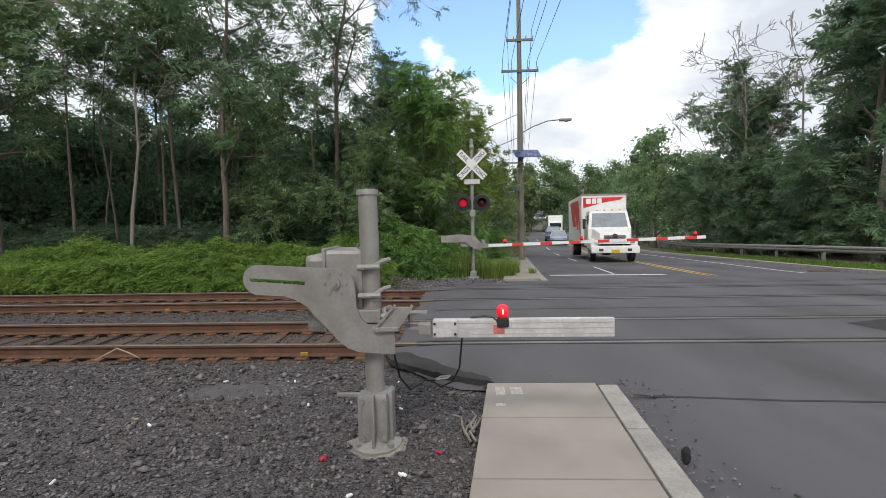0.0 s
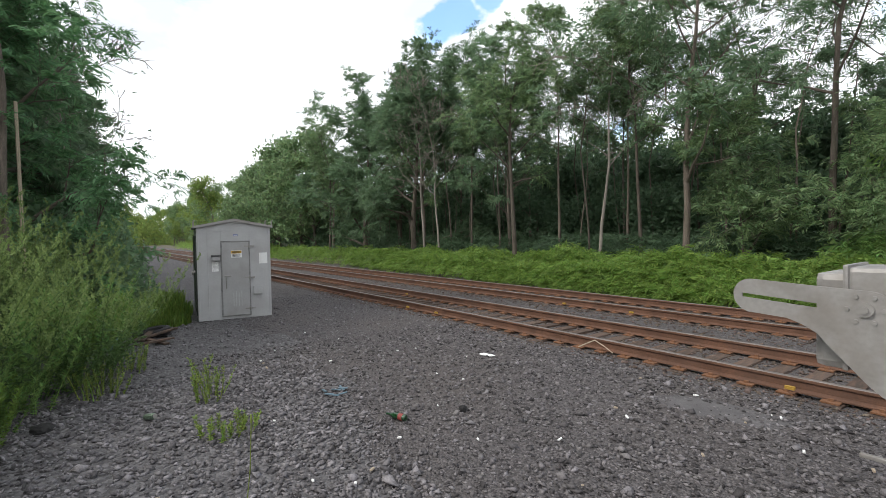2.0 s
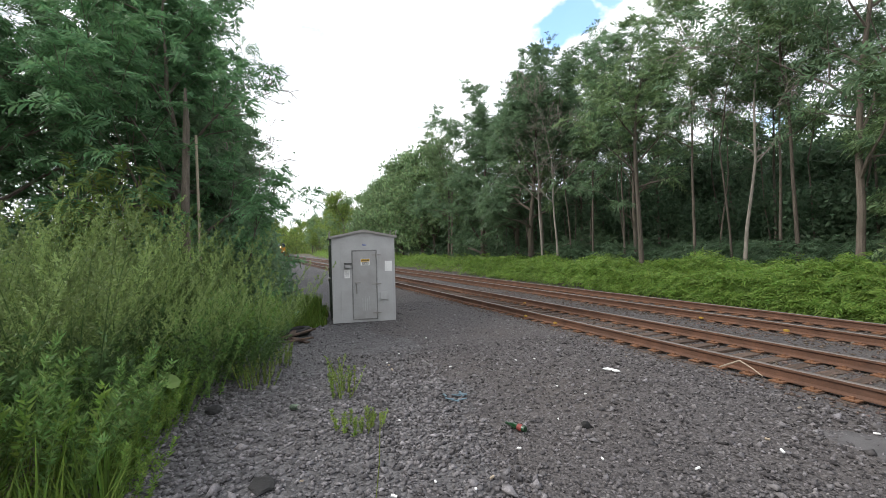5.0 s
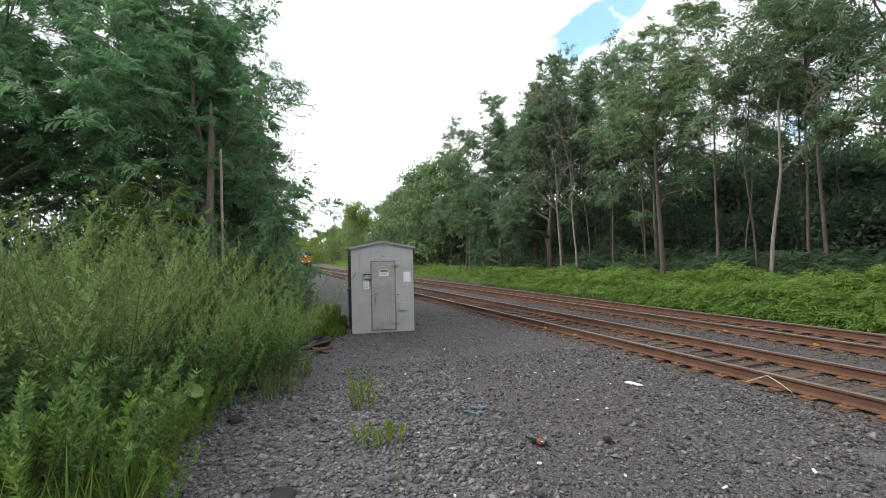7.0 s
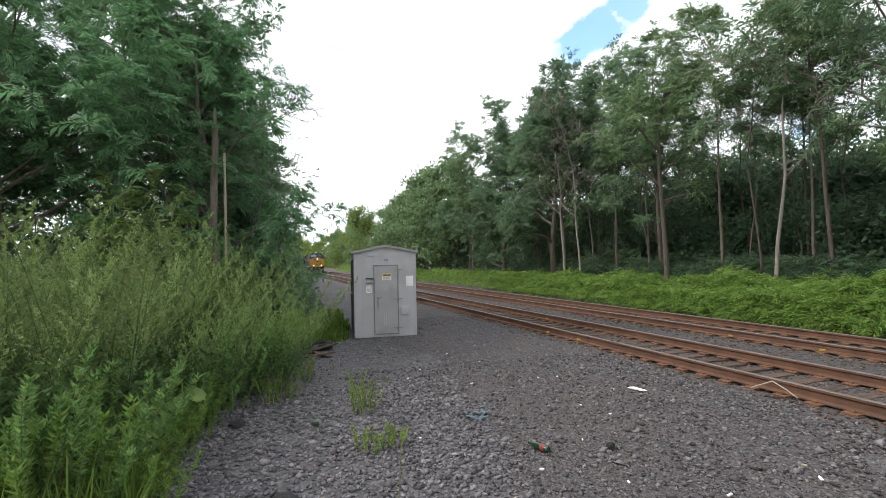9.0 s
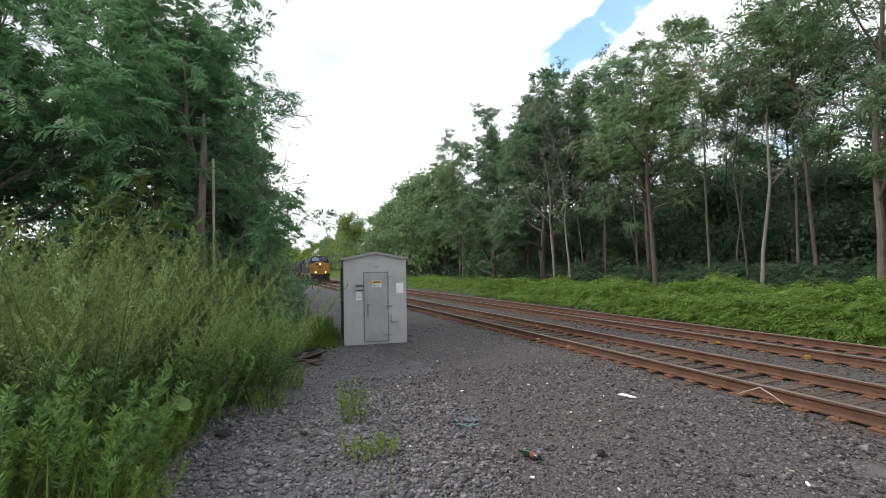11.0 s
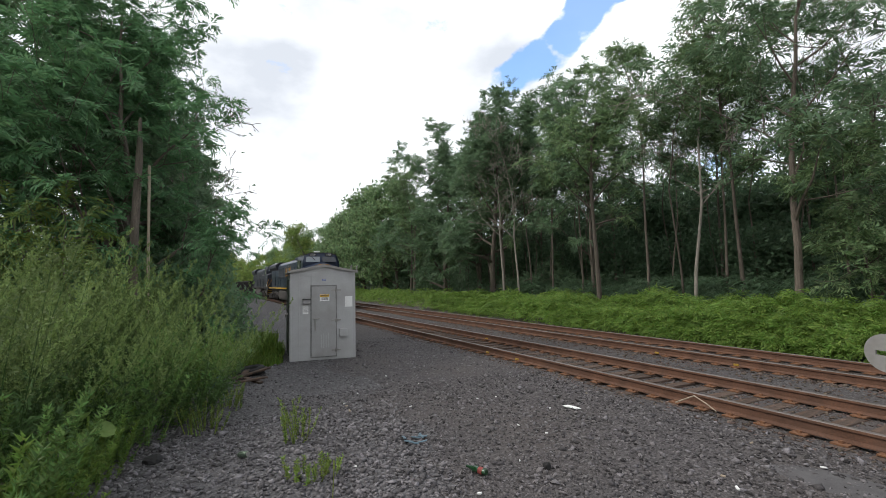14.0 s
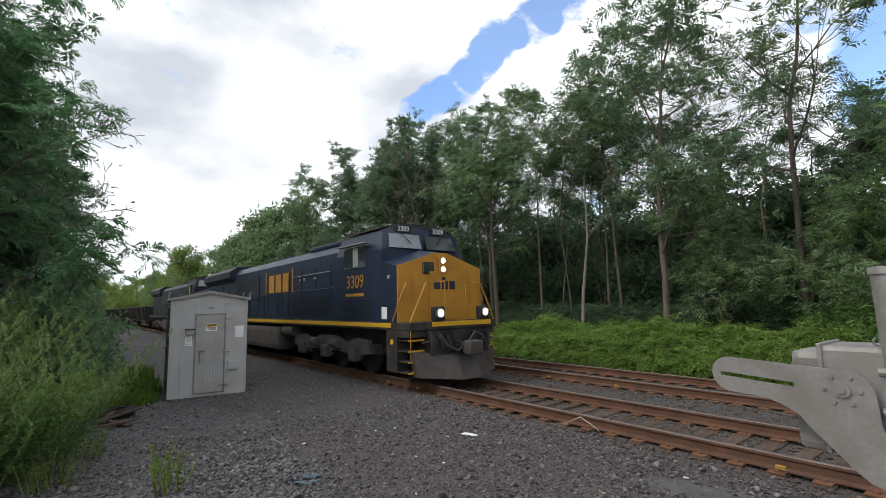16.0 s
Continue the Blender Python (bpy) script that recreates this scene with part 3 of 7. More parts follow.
TIE_STEP = 0.44
tie_mesh = Shape().soft_box(-0.1, 0.1, -1.3, 1.3, -0.16, 0, 0.012).mesh("tie", M_TIE)
plate_mesh = Shape().box(-0.09, 0.09, -0.18, 0.18, 0, 0.018).box(-0.025, 0.025, -0.13, -0.10, 0.018, 0.05).box(-0.025, 0.025, 0.10, 0.13, 0.018, 0.05).mesh("tie_plate", M_RUST_BRIGHT)
for num, (yc, top) in enumerate(((7.75, 0.12), (TRACK_2, TRACK_2_TOP))):
    track = thing(f"track_{num + 1}", label="rusty railway track on timber ties", category="railway track", kind="structure")
    for side in (-0.7525, 0.7525):
        rail_part(track, yc + side, top)
    far_ties, rng = Shape(), random.Random(4 + num)
    for i in range(300):
        x = -0.95 - i * TIE_STEP
        y, turn = yc + curve_y(x) + rng.uniform(-0.05, 0.05), rng.uniform(-1.5, 1.5)
        if i < (130 if num == 0 else 90):
            ob = new("tie", tie_mesh)
            ob.parent, ob.matrix_basis = track, pose(x, y, top - 0.2 + rng.uniform(-0.008, 0.004), 0, 0, turn)
            if i < 62:
                for side in (-0.7525, 0.7525):
                    ob = new("tie_plate", plate_mesh)
                    ob.parent, ob.matrix_basis = track, pose(x, yc + curve_y(x) + side, top - 0.196)
        else:
            far_ties.box(x - 0.1, x + 0.1, y - 1.3, y + 1.3, top - 0.34, top - 0.2)
    tagged(part("far_ties", far_ties, M_TIE, track), kind="stuff")
    for side in (-0.7525, 0.7525):
        for d in (-0.085, 0.085):
            strip("flangeway", [(-0.6, yc + side + d), (12.2, yc + side + d)], 0.055, M_SEAL, 0.005, "dark flangeway gap beside the rail", 30)

# loose ballast stones
rng = np.random.default_rng(7)


def stone_field(name, xs, ys_, count, size, mat, keep=None, label="loose grey crushed stones", level=ground_z):
    base = np.array([(1.25, 0, 0), (-1.25, 0, 0), (0, 0.85, 0), (0, -0.85, 0), (0, 0, 0.55), (0, 0, -0.55)], float)
    faces = np.array([(0, 2, 4), (2, 1, 4), (1, 3, 4), (3, 0, 4), (2, 0, 5), (1, 2, 5), (3, 1, 5), (0, 3, 5)])
    p = np.stack([rng.uniform(*xs, count), rng.uniform(*ys_, count)], 1)
    if keep is not None:
        p = p[keep(p[:, 0], p[:, 1])]
    n = len(p)
    z = np.array([level(a, b) for a, b in p])
    r = size * rng.lognormal(0, 0.35, n)
    v = base[None] * rng.uniform(0.55, 1.25, (n, 6, 1)) * r[:, None, None] + rng.normal(0, 0.16, (n, 6, 3)) * r[:, None, None]
    a = rng.uniform(0, 6.28, n)
    c, s = np.cos(a)[:, None], np.sin(a)[:, None]
    v = np.stack([v[..., 0] * c - v[..., 1] * s, v[..., 0] * s + v[..., 1] * c, v[..., 2]], -1)
    tilt = rng.normal(0, 0.5, n)
    c, s = np.cos(tilt)[:, None], np.sin(tilt)[:, None]
    v = np.stack([v[..., 0], v[..., 1] * c - v[..., 2] * s, v[..., 1] * s + v[..., 2] * c], -1)
    v += np.stack([p[:, 0], p[:, 1], z + r * 0.22], 1)[:, None]
    f = (faces[None] + 6 * np.arange(n)[:, None, None]).reshape(-1, 3)
    return tagged(new(name, quick_mesh(name, v.reshape(-1, 3), f, mat)), label, "gravel", kind="stuff")


def open_ground(x, y):
    return ~((x > -0.24 + 0.106 * y) & (y < 5.5)) & ~((x > -0.8) & (y > 5.6))


def coarse(x, y):
    return open_ground(x, y) & (rng.random(len(x)) < np.where(y < 2.3 - 0.12 * (x + 4), 1.0, 0.12))


stone_field("ballast_stones", (-7.5, 0.3), (-1.2, 6.6), 24000, 0.024, M_STONE, coarse)
stone_field("small_stones", (-8.5, 0.3), (1.2, 6.4), 21000, 0.017, M_STONE_DARK, open_ground, "small dark crushed stones")
stone_field("ballast_stones", (-16, -7), (-0.6, 6.6), 7000, 0.02, M_STONE)
stone_field("ballast_stones", (-4.5, 1.4), (12.6, 15.8), 2500, 0.03, M_STONE)
M_STAINED = material("rust_stained_stone", (0.112, 0.086, 0.072), 0.95, vary=0.25, scale=7, grain=60, bump=0.3, island=0.45, spec=0.2)
for yc in (7.75, TRACK_2):
    stone_field("stained_ballast", (-26, -0.9), (yc - 1.55, yc + 1.3), 9000, 0.02, M_STAINED, label="rust-stained stones between the rails")
stone_field("stained_ballast", (-20, -0.8), (6.6, 13.2), 8000, 0.024, M_STAINED, label="rust-stained stones between the tracks")


def gutter(x, y):
    d = x - (1.48 + 0.05 * y)
    return rng.random(len(x)) < np.exp(-np.maximum(d, 0) / 0.16) * (d > 0) * np.clip(1.5 - np.abs(y - 3.6) * 0.35, 0.1, 1)


stone_field("gutter_grit", (1.5, 3.4), (-2, 5.6), 9000, 0.012, M_STONE, gutter, "loose grit along the kerb", lambda x, y: road_z(y) + 0.012)
stone_field("road_grit", (-0.5, 6.0), (4.8, 6.8), 240, 0.0045, M_STONE, None, "scattered grit on the asphalt", lambda x, y: road_z(y) + 0.012)


# ---- trees and undergrowth ----
def grow(rng, wood, tips, p, d, length, r, depth, spread=0.6, lift=0.25, kids=(3, 4), sides=5, thin=0.006):
    """A limb with its twigs; tips collects where leaves sit."""
    pts, rad, n = [p], [r], 3 if depth > 1 else 2
    for i in range(n):
        d = (d + Vector([rng.gauss(0, 0.12) for _ in range(3)]) + Vector((0, 0, lift * 0.12))).normalized()
        p = p + d * (length / n)
        pts.append(p)
        rad.append(max(r * (1 - 0.75 * (i + 1) / n), thin))
    wood.tube(pts, rad, sides, caps=False)
    if depth <= 1:
        tips += [(q, d) for q in pts[1:]]
    else:
        tips += [(pts[-1], d), (pts[-2], d)]
    if depth > 0:
        for _ in range(rng.randint(*kids)):
            k = rng.randint(1, n)
            a = (d + Vector([rng.gauss(0, spread) for _ in range(3)]) + Vector((0, 0, lift * 0.4))).normalized()
            grow(rng, wood, tips, pts[k], a, length * rng.uniform(0.45, 0.7), max(rad[k] * 0.65, thin), depth - 1, spread, lift, kids, max(sides - 1, 3), thin)


def make_tree(seed, height, girth, bare, reach, leaves, leaf, mat, limbs=11, lean=0.03, tuft=0.3, droop=0.35, depth=2, shrink=0.5, wood=None, spray=None, thin=1.0):
    """A tree at the origin: tapered trunk, limbs and a crown of single leaves."""
    rng, nrng = random.Random(seed), np.random.default_rng(seed)
    s, tips = Shape(), []
    pts, rad, p = [Vector((0, 0, -0.25))], [girth * 1.35], Vector((0, 0, -0.25))
    d = Vector((rng.gauss(0, lean), rng.gauss(0, lean), 1)).normalized()
    n = 10
    for i in range(n):
        w = 0.04 if i < 5 else 0.13
        d = (d + Vector((rng.gauss(0, w), rng.gauss(0, w), 0.06))).normalized()
        p = p + d * (height * 0.94 / n)
        pts.append(p)
        rad.append(girth * (1 - 0.9 * ((i + 1) / n) ** 0.8))
    s.tube(pts, rad, 9, caps=False)
    for i in range(limbs):
        h = bare + (0.97 - bare) * (i + rng.random() * 0.8) / limbs
        k = min(int(h * n), n - 1)
        q = pts[k].lerp(pts[k + 1], h * n - k)
        a = i * 2.4 + rng.uniform(-0.5, 0.5)
        out = reach * (1.0 - shrink * (h - bare) / (1 - bare)) * rng.uniform(0.65, 1.1)
        grow(rng, s, tips, q, Vector((math.cos(a), math.sin(a), rng.uniform(0.35, 1.25))).normalized(), out, rad[k] * 0.6, depth, thin=0.013 if wood else 0.006)
    tips.append((pts[-1], d))
    tree = thing("tree", label="", category="tree")
    part("trunk", s, wood or M_BARK, tree, smooth=True)
    if spray:
        kept = [t for t in tips if rng.random() < thin]
        c, aim = np.array([t[0] for t in kept]), np.array([t[1] for t in kept])
        c = c + nrng.normal(0, tuft * 0.5, c.shape)
        v, q = fronds(nrng, c, aim, *spray, droop=droop)
    elif leaves:
        per = np.array([t[0] for t in tips])
        pick = nrng.integers(0, len(per), leaves)
        c = per[pick] + nrng.normal(0, tuft, (leaves, 3)) * np.array((1, 1, 0.75))
        v, q = leaf_cards(nrng, c, leaf, leaf * 0.52, droop)
    if spray or leaves:
        crown = new("crown", quick_mesh("crown", v, q, mat))
        crown.parent = tree
    return tree


KINDS = {
    "tall": make_tree(11, 15.5, 0.16, 0.34, 3.1, 0, 0.2, M_LEAF, 13, spray=(4, 0.5, 4, 0.26, 0.125), thin=0.62),
    "tall_b": make_tree(12, 16.5, 0.15, 0.38, 2.9, 0, 0.2, M_LEAF_DARK, 12, spray=(4, 0.48, 4, 0.25, 0.12), thin=0.6),
    "slim": make_tree(13, 13.5, 0.08, 0.42, 2.0, 0, 0.2, M_LEAF, 8, spray=(3, 0.5, 5, 0.22, 0.09), lean=0.05),
    "stem": make_tree(24, 11.5, 0.055, 0.6, 1.5, 0, 0.2, M_LEAF_DARK, 6, spray=(4, 0.5, 4, 0.24, 0.1), lean=0.09, depth=1),
    "fork": make_tree(14, 15.0, 0.135, 0.25, 3.6, 0, 0.2, M_LEAF_DARK, 13, lean=0.08, spray=(4, 0.55, 4, 0.26, 0.125), thin=0.66),
    "round": make_tree(15, 11.5, 0.2, 0.1, 4.0, 0, 0.21, M_LEAF_DARK, 15, shrink=0.6, spray=(5, 0.55, 5, 0.29, 0.14), tuft=0.6, droop=0.12),
    "pale": make_tree(26, 9.5, 0.14, 0.08, 3.2, 0, 0.2, M_LEAF_LIGHT, 13, spray=(4, 0.45, 4, 0.24, 0.12), tuft=0.5, droop=0.12),
    "round_b": make_tree(16, 10.5, 0.18, 0.06, 3.8, 0, 0.17, M_LEAF_BLUE, 17, shrink=0.62, spray=(6, 0.5, 7, 0.17, 0.08), droop=0.4, tuft=0.7),
    "young": make_tree(17, 7.0, 0.07, 0.1, 2.0, 0, 0.19, M_LEAF, 11, spray=(4, 0.45, 4, 0.22, 0.1)),
    "sparse": make_tree(18, 17.0, 0.125, 0.34, 3.7, 0, 0.17, M_LEAF, 13, depth=3, lean=0.05, spray=(2, 0.4, 4, 0.2, 0.09), thin=0.5),
    "sapling": make_tree(25, 4.1, 0.035, 0.5, 0.55, 0, 0.3, M_LEAF_LIGHT, 7, depth=0, droop=0.35, spray=(3, 0.95, 9, 0.2, 0.075), shrink=0.2, tuft=0.1),
    "palmate": make_tree(19, 7.6, 0.08, 0.3, 1.5, 0, 0.3, M_LEAF_FRESH, 12, depth=1, droop=0.28, spray=(6, 0.8, 7, 0.27, 0.1), shrink=0.3),
    "bare": make_tree(20, 14.0, 0.09, 0.35, 2.4, 260, 0.2, M_LEAF_DARK, 10, depth=3, wood=M_DEADWOOD),
    "dead_limbs": make_tree(21, 12.5, 0.12, 0.4, 3.6, 0, 0.2, M_LEAF_DARK, 7, depth=3, wood=M_DEADWOOD),
    "far": make_tree(22, 15.0, 0.22, 0.1, 4.2, 5000, 0.5, M_LEAF_LIGHT, 12, tuft=0.6, depth=1),
    "far_dark": make_tree(23, 14.0, 0.22, 0.1, 4.2, 4800, 0.5, M_LEAF, 12, tuft=0.6, depth=1),
}
WORDS = {
    "tall": "tall slender forest tree with a green leafy crown", "tall_b": "tall dark green tree with a bare lower trunk",
    "slim": "thin young forest tree with few leaves", "stem": "thin bare stem with a small crown inside the wood", "fork": "broad dark green tree with spreading limbs",
    "round": "dense dark green tree leafed to the ground", "round_b": "dense locust tree with blue-green leaflets",
    "pale": "leafy light green tree beside the road", "young": "young light green tree at the edge of the wood", "sparse": "tall tree with a thin half-dead crown",
    "sapling": "slender sapling with long yellow-green compound leaves", "palmate": "small tree with long drooping compound leaves", "bare": "grey dead tree with fine bare twigs",
    "dead_limbs": "dead tree with long bare branches", "far": "light green tree at the end of the line", "far_dark": "green tree in the distance",
}
used = set()


def plant(kind, x, y, size=1.0, turn=0.0, group="wood beside the railway", z=None, tip=0.0):
    m = pose(x, y, ground_z(x, y) - 0.05 if z is None else z, tip, 0, turn) @ Matrix.Diagonal((size, size, size, 1))
    if kind in used:
        ob = copy_thing(KINDS[kind], m)
    else:
        used.add(kind)
        ob = KINDS[kind]
        ob.matrix_basis = m
    ob.scale = (size, size, size)
    return tagged(ob, WORDS[kind], "tree", group)


tr = random.Random(3)
# trees that stand out along the far bank
for kind, x, y, size in (("tall", -16.2, 15.9, 0.84), ("slim", -14.6, 17.2, 1.0), ("tall_b", -19.5, 18.8, 0.86), ("bare", -23.6, 15.6, 0.92), ("bare", -22.3, 15.8, 0.86), ("tall", -26.2, 17.4, 0.76), ("slim", -21.0, 17.2, 0.9),
                         ("fork", -8.3, 16.4, 1.02), ("slim", -10.8, 17.8, 1.1), ("bare", -12.0, 16.5, 0.92), ("slim", -11.9, 18.6, 0.95),
                         ("sparse", -4.6, 18.0, 1.0), ("young", -6.6, 16.8, 0.9), ("palmate", -1.9, 18.5, 1.0), ("young", -3.2, 17.0, 0.75), ("pale", -0.6, 22.5, 0.78),
                         ("pale", 0.6, 28.0, 0.9), ("young", -1.2, 19.0, 0.8), ("slim", -13.4, 20.5, 1.0), ("sparse", -8.6, 21.0, 0.85), ("fork", -18.0, 17.4, 0.84), ("round", -4.4, 24.5, 0.78), ("round", -9.6, 26.5, 0.74)):
    plant(kind, x, y, size, tr.uniform(0, 360))
# thin stems between them
for i in range(34):
    plant("stem", -34 + 31 * (i + tr.random()) / 34, tr.uniform(16.6, 23.5), tr.uniform(0.75, 1.2), tr.uniform(0, 360))
# the wood behind them
for x in np.arange(-78, -27, 3.6):
    kind = tr.choice(["round", "fork", "tall", "round"]) if x > -48 else "far_dark"
    plant(kind, x + tr.uniform(-1, 1), 17.6 + tr.uniform(-0.8, 1.5), tr.uniform(0.86, 0.98) * (1.28 if kind == "round" else 1.0), tr.uniform(0, 360))
for x in list(np.arange(-82, -20, 5.5)):
    plant(tr.choice(["tall", "tall_b", "slim", "fork"]) if x > -45 else "far_dark", x + tr.uniform(-1.5, 1.5), 22.5 + tr.uniform(-2, 2), tr.uniform(0.72, 0.86), tr.uniform(0, 360))
for x in np.arange(-80, -18, 5.0):
    plant(tr.choice(["far_dark", "far_dark"]), x + tr.uniform(-2, 2), 31 + tr.uniform(-3, 3), tr.uniform(0.6, 0.75), tr.uniform(0, 360))
for x in np.arange(-210, -80, 8.0):
    plant(tr.choice(["far_dark", "far_dark", "far"]), x, 19.0 + tr.uniform(-1, 5), tr.uniform(0.9, 1.1), tr.uniform(0, 360))
# the end of the line
for i in range(30):
    fx, fy = -232 - tr.uniform(0, 25) - (80 if i > 15 else 0), -38 + (i % 16) * 3.6
    if abs(fy - 7.75 - curve_y(fx)) < 4.2:
        continue
    plant("far", fx, fy, tr.uniform(1.0, 1.3), tr.uniform(0, 360), "trees at the end of the line")
# near side of the line
for kind, x, y, size in (("round_b", -13.4, -5.6, 0.86), ("round", -17.4, -3.0, 1.0), ("round_b", -20.5, -3.3, 1.0), ("round", -14.5, -9.5, 0.85), ("round_b", -16.6, -3.1, 1.0), ("round_b", -14.4, -2.0, 0.98), ("round", -25.0, -2.7, 0.95),
                         ("round", -31.0, -2.8, 0.95), ("round", -38.0, -2.4, 0.95), ("far_dark", -46.0, -3.6, 0.8), ("far_dark", -56, -3.6, 0.85), ("far_dark", -68, -3.8, 0.85), ("far_dark", -82, -4.4, 0.85),
                         ("far_dark", -98, -3.4, 0.9), ("far_dark", -118, -4.6, 0.9), ("far_dark", -140, -6.5, 0.9), ("far_dark", -165, -9, 0.9), ("sapling", -10.6, -2.1, 1.0), ("sapling", -10.9, -2.7, 0.92),
                         ("bare", -18.6, -0.6, 0.8), ("round_b", -10.5, -9.4, 0.72)):
    plant(kind, x, y, size, tr.uniform(0, 360), "trees beside the track")
# along the road
for kind, x, y, size in (("round", 20.5, 37, 1.12), ("round", 25.0, 32, 1.15), ("round", 20.8, 25.5, 1.3), ("round", 24.5, 23.0, 1.25), ("round", 27.5, 27.5, 1.3), ("round", 30.0, 22.0, 1.2),
                         ("dead_limbs", 21.0, 36.0, 1.35), ("dead_limbs", 23.0, 33.0, 1.3), ("far_dark", 18.5, 46, 0.8), ("round", 24.0, 42, 1.1), ("round", 19.6, 33.5, 0.62), ("far_dark", 19.0, 52, 0.7), ("far_dark", 23, 62, 0.8), ("far_dark", 27, 78, 0.8), ("far_dark", 30, 96, 0.8),
                         ("pale", 1.6, 36, 0.82), ("round", 2.6, 45, 0.62), ("far_dark", 3.5, 56, 0.62), ("far_dark", 5.5, 70, 0.62), ("far_dark", 8, 86, 0.62), ("far_dark", 10, 104, 0.62), ("far_dark", 4.5, 100, 0.66), ("far_dark", 15.5, 108, 0.64), ("far_dark", 21, 106, 0.66), ("far_dark", 26, 109, 0.7), ("far_dark", 0, 92, 0.7), ("far_dark", 32, 106, 0.75), ("far_dark", 38, 108, 0.75), ("pale", -2.0, 32, 0.98)):
    plant(kind, x, y, size, tr.uniform(0, 360), "trees along the road")
for i in range(30):
    plant("far_dark", -6 + i * 2.8 + tr.uniform(-2, 2), 104 + tr.uniform(0, 14), tr.uniform(0.98, 1.2), tr.uniform(0, 360), "trees along the road")


def leaf_mass(name, seed, boxes, length, mat, label, category="undergrowth", droop=0.1):
    """Undergrowth: clustered leaves between the ground and an uneven top. Boxes: x0 x1 y0 y1 height count."""
    rng = np.random.default_rng(seed)
    cs = []
    for x0, x1, y0, y1, h, count in boxes:
        n = max(count // 26, 1)
        cx, cy = rng.uniform(x0, x1, n), rng.uniform(y0, y1, n)
        hz = np.array([h * (0.78 + 0.45 * noise.noise((a * 0.45, b * 0.45, seed))) for a, b in zip(cx, cy)])
        cz = hz * (1 - rng.random(n) ** 1.6 * 0.95)
        g = np.array([ground_z(a, b) for a, b in zip(cx, cy)])
        k = np.repeat(np.arange(n), 26)
        c = np.stack([cx[k], cy[k], (cz + g)[k]], 1) + rng.normal(0, length * 1.25, (len(k), 3))
        c[:, 2] = np.maximum(c[:, 2], g[k] + 0.02)
        cs.append(c)
    v, q = leaf_cards(rng, np.concatenate(cs), length, length * 0.56, droop)
    return tagged(new(name, quick_mesh(name, v, q, mat)), label, category, kind="stuff")


def frond_mass(name, seed, boxes, spray, mat, label, category="undergrowth"):
    """Low growth of compound leaves with an uneven top. Boxes: x0 x1 y0 y1 height count."""
    rng = np.random.default_rng(seed)
    cs = []
    for x0, x1, y0, y1, h, count in boxes:
        cx, cy = rng.uniform(x0, x1, count), rng.uniform(y0, y1, count)
        top = np.array([h * (0.72 + 0.5 * noise.noise((a * 0.5, b * 0.7, seed)) + 0.3 * noise.noise((a * 1.9, b * 1.9, seed))) for a, b in zip(cx, cy)])
        g = np.array([ground_z(a, b) for a, b in zip(cx, cy)])
        edge = np.clip(np.minimum(cy - y0, 0.5) / 0.5, 0.35, 1.0)
        cs.append(np.stack([cx, cy, g + 0.05 + np.maximum(top, 0.15) * edge * (1 - 0.85 * rng.random(count) ** 1.7)], 1))
    c = np.concatenate(cs)
    v, q = fronds(rng, c, np.tile((0.0, -0.25, 0.5), (len(c), 1)), *spray, droop=0.4)
    return tagged(new(name, quick_mesh(name, v, q, mat)), label, category, kind="stuff")


frond_mass("weeds", 31, [(-16, -2.2, 12.95, 14.2, 0.8, 4300), (-16, -3.0, 14.0, 16.2, 1.1, 3700), (-30, -16, 13.0, 16.4, 1.0, 3600), (-60, -30, 13.1, 16.6, 1.05, 2000)], (2, 0.42, 4, 0.17, 0.075), M_WEED, "bright green weeds along the far track")
leaf_mass("weeds", 38, [(-140, -60, 13.0, 16.6, 1.4, 6000)], 0.2, M_WEED, "bright green weeds along the far track")
# growth under and behind the crowns, its shade painted into the leaf colour
frond_mass("undergrowth", 39, [(-28, -2, 16.3, 19.5, 1.7, 2600), (-28, -2, 19.5, 24, 2.2, 1400)], (3, 0.6, 5, 0.2, 0.085), M_LEAF_SHADED, "dark leafy undergrowth between the trunks")
leaf_mass("undergrowth", 32, [(-80, -28, 16.6, 24, 2.4, 14000), (-80, 0, 24, 34, 3.2, 14000), (-13, -1, 19.5, 26, 4.6, 20000), (-34, -13, 20, 24.5, 5.2, 30000), (-60, -34, 19.5, 24, 5.5, 14000)], 0.22, M_LEAF_SHADED, "dark undergrowth between the trunks")
leaf_mass("undergrowth", 33, [(-90, -18, 35, 42, 8.0, 30000), (-18, -3, 35, 42, 8.0, 15000), (-9, -1.5, 25, 30, 6.8, 13000), (-200, -90, 24, 34, 7.0, 8000), (-75, -30, 25, 30, 8.5, 24000), (-30, -5, 25.5, 30, 7.0, 38000), (-27, -11, 24.5, 28, 8.0, 24000)], 0.4, M_LEAF_SHADED, "dark thicket deep in the wood")
frond_mass("shrubs", 34, [(-3.8, -0.6, 15.4, 17.6, 1.75, 620), (-1.6, 0.6, 18, 24, 2.2, 700), (0.0, 2.2, 24, 40, 2.2, 700)], (4, 0.75, 6, 0.26, 0.085), M_LEAF_FRESH, "leafy green shrubs beside the road", "shrub")
frond_mass("undergrowth", 40, [(18.5, 30, 21, 40, 4.6, 2200), (24, 38, 22, 46, 7.5, 900)], (4, 0.8, 5, 0.3, 0.13), M_LEAF_DARK, "dark leafy undergrowth behind the guard rail")
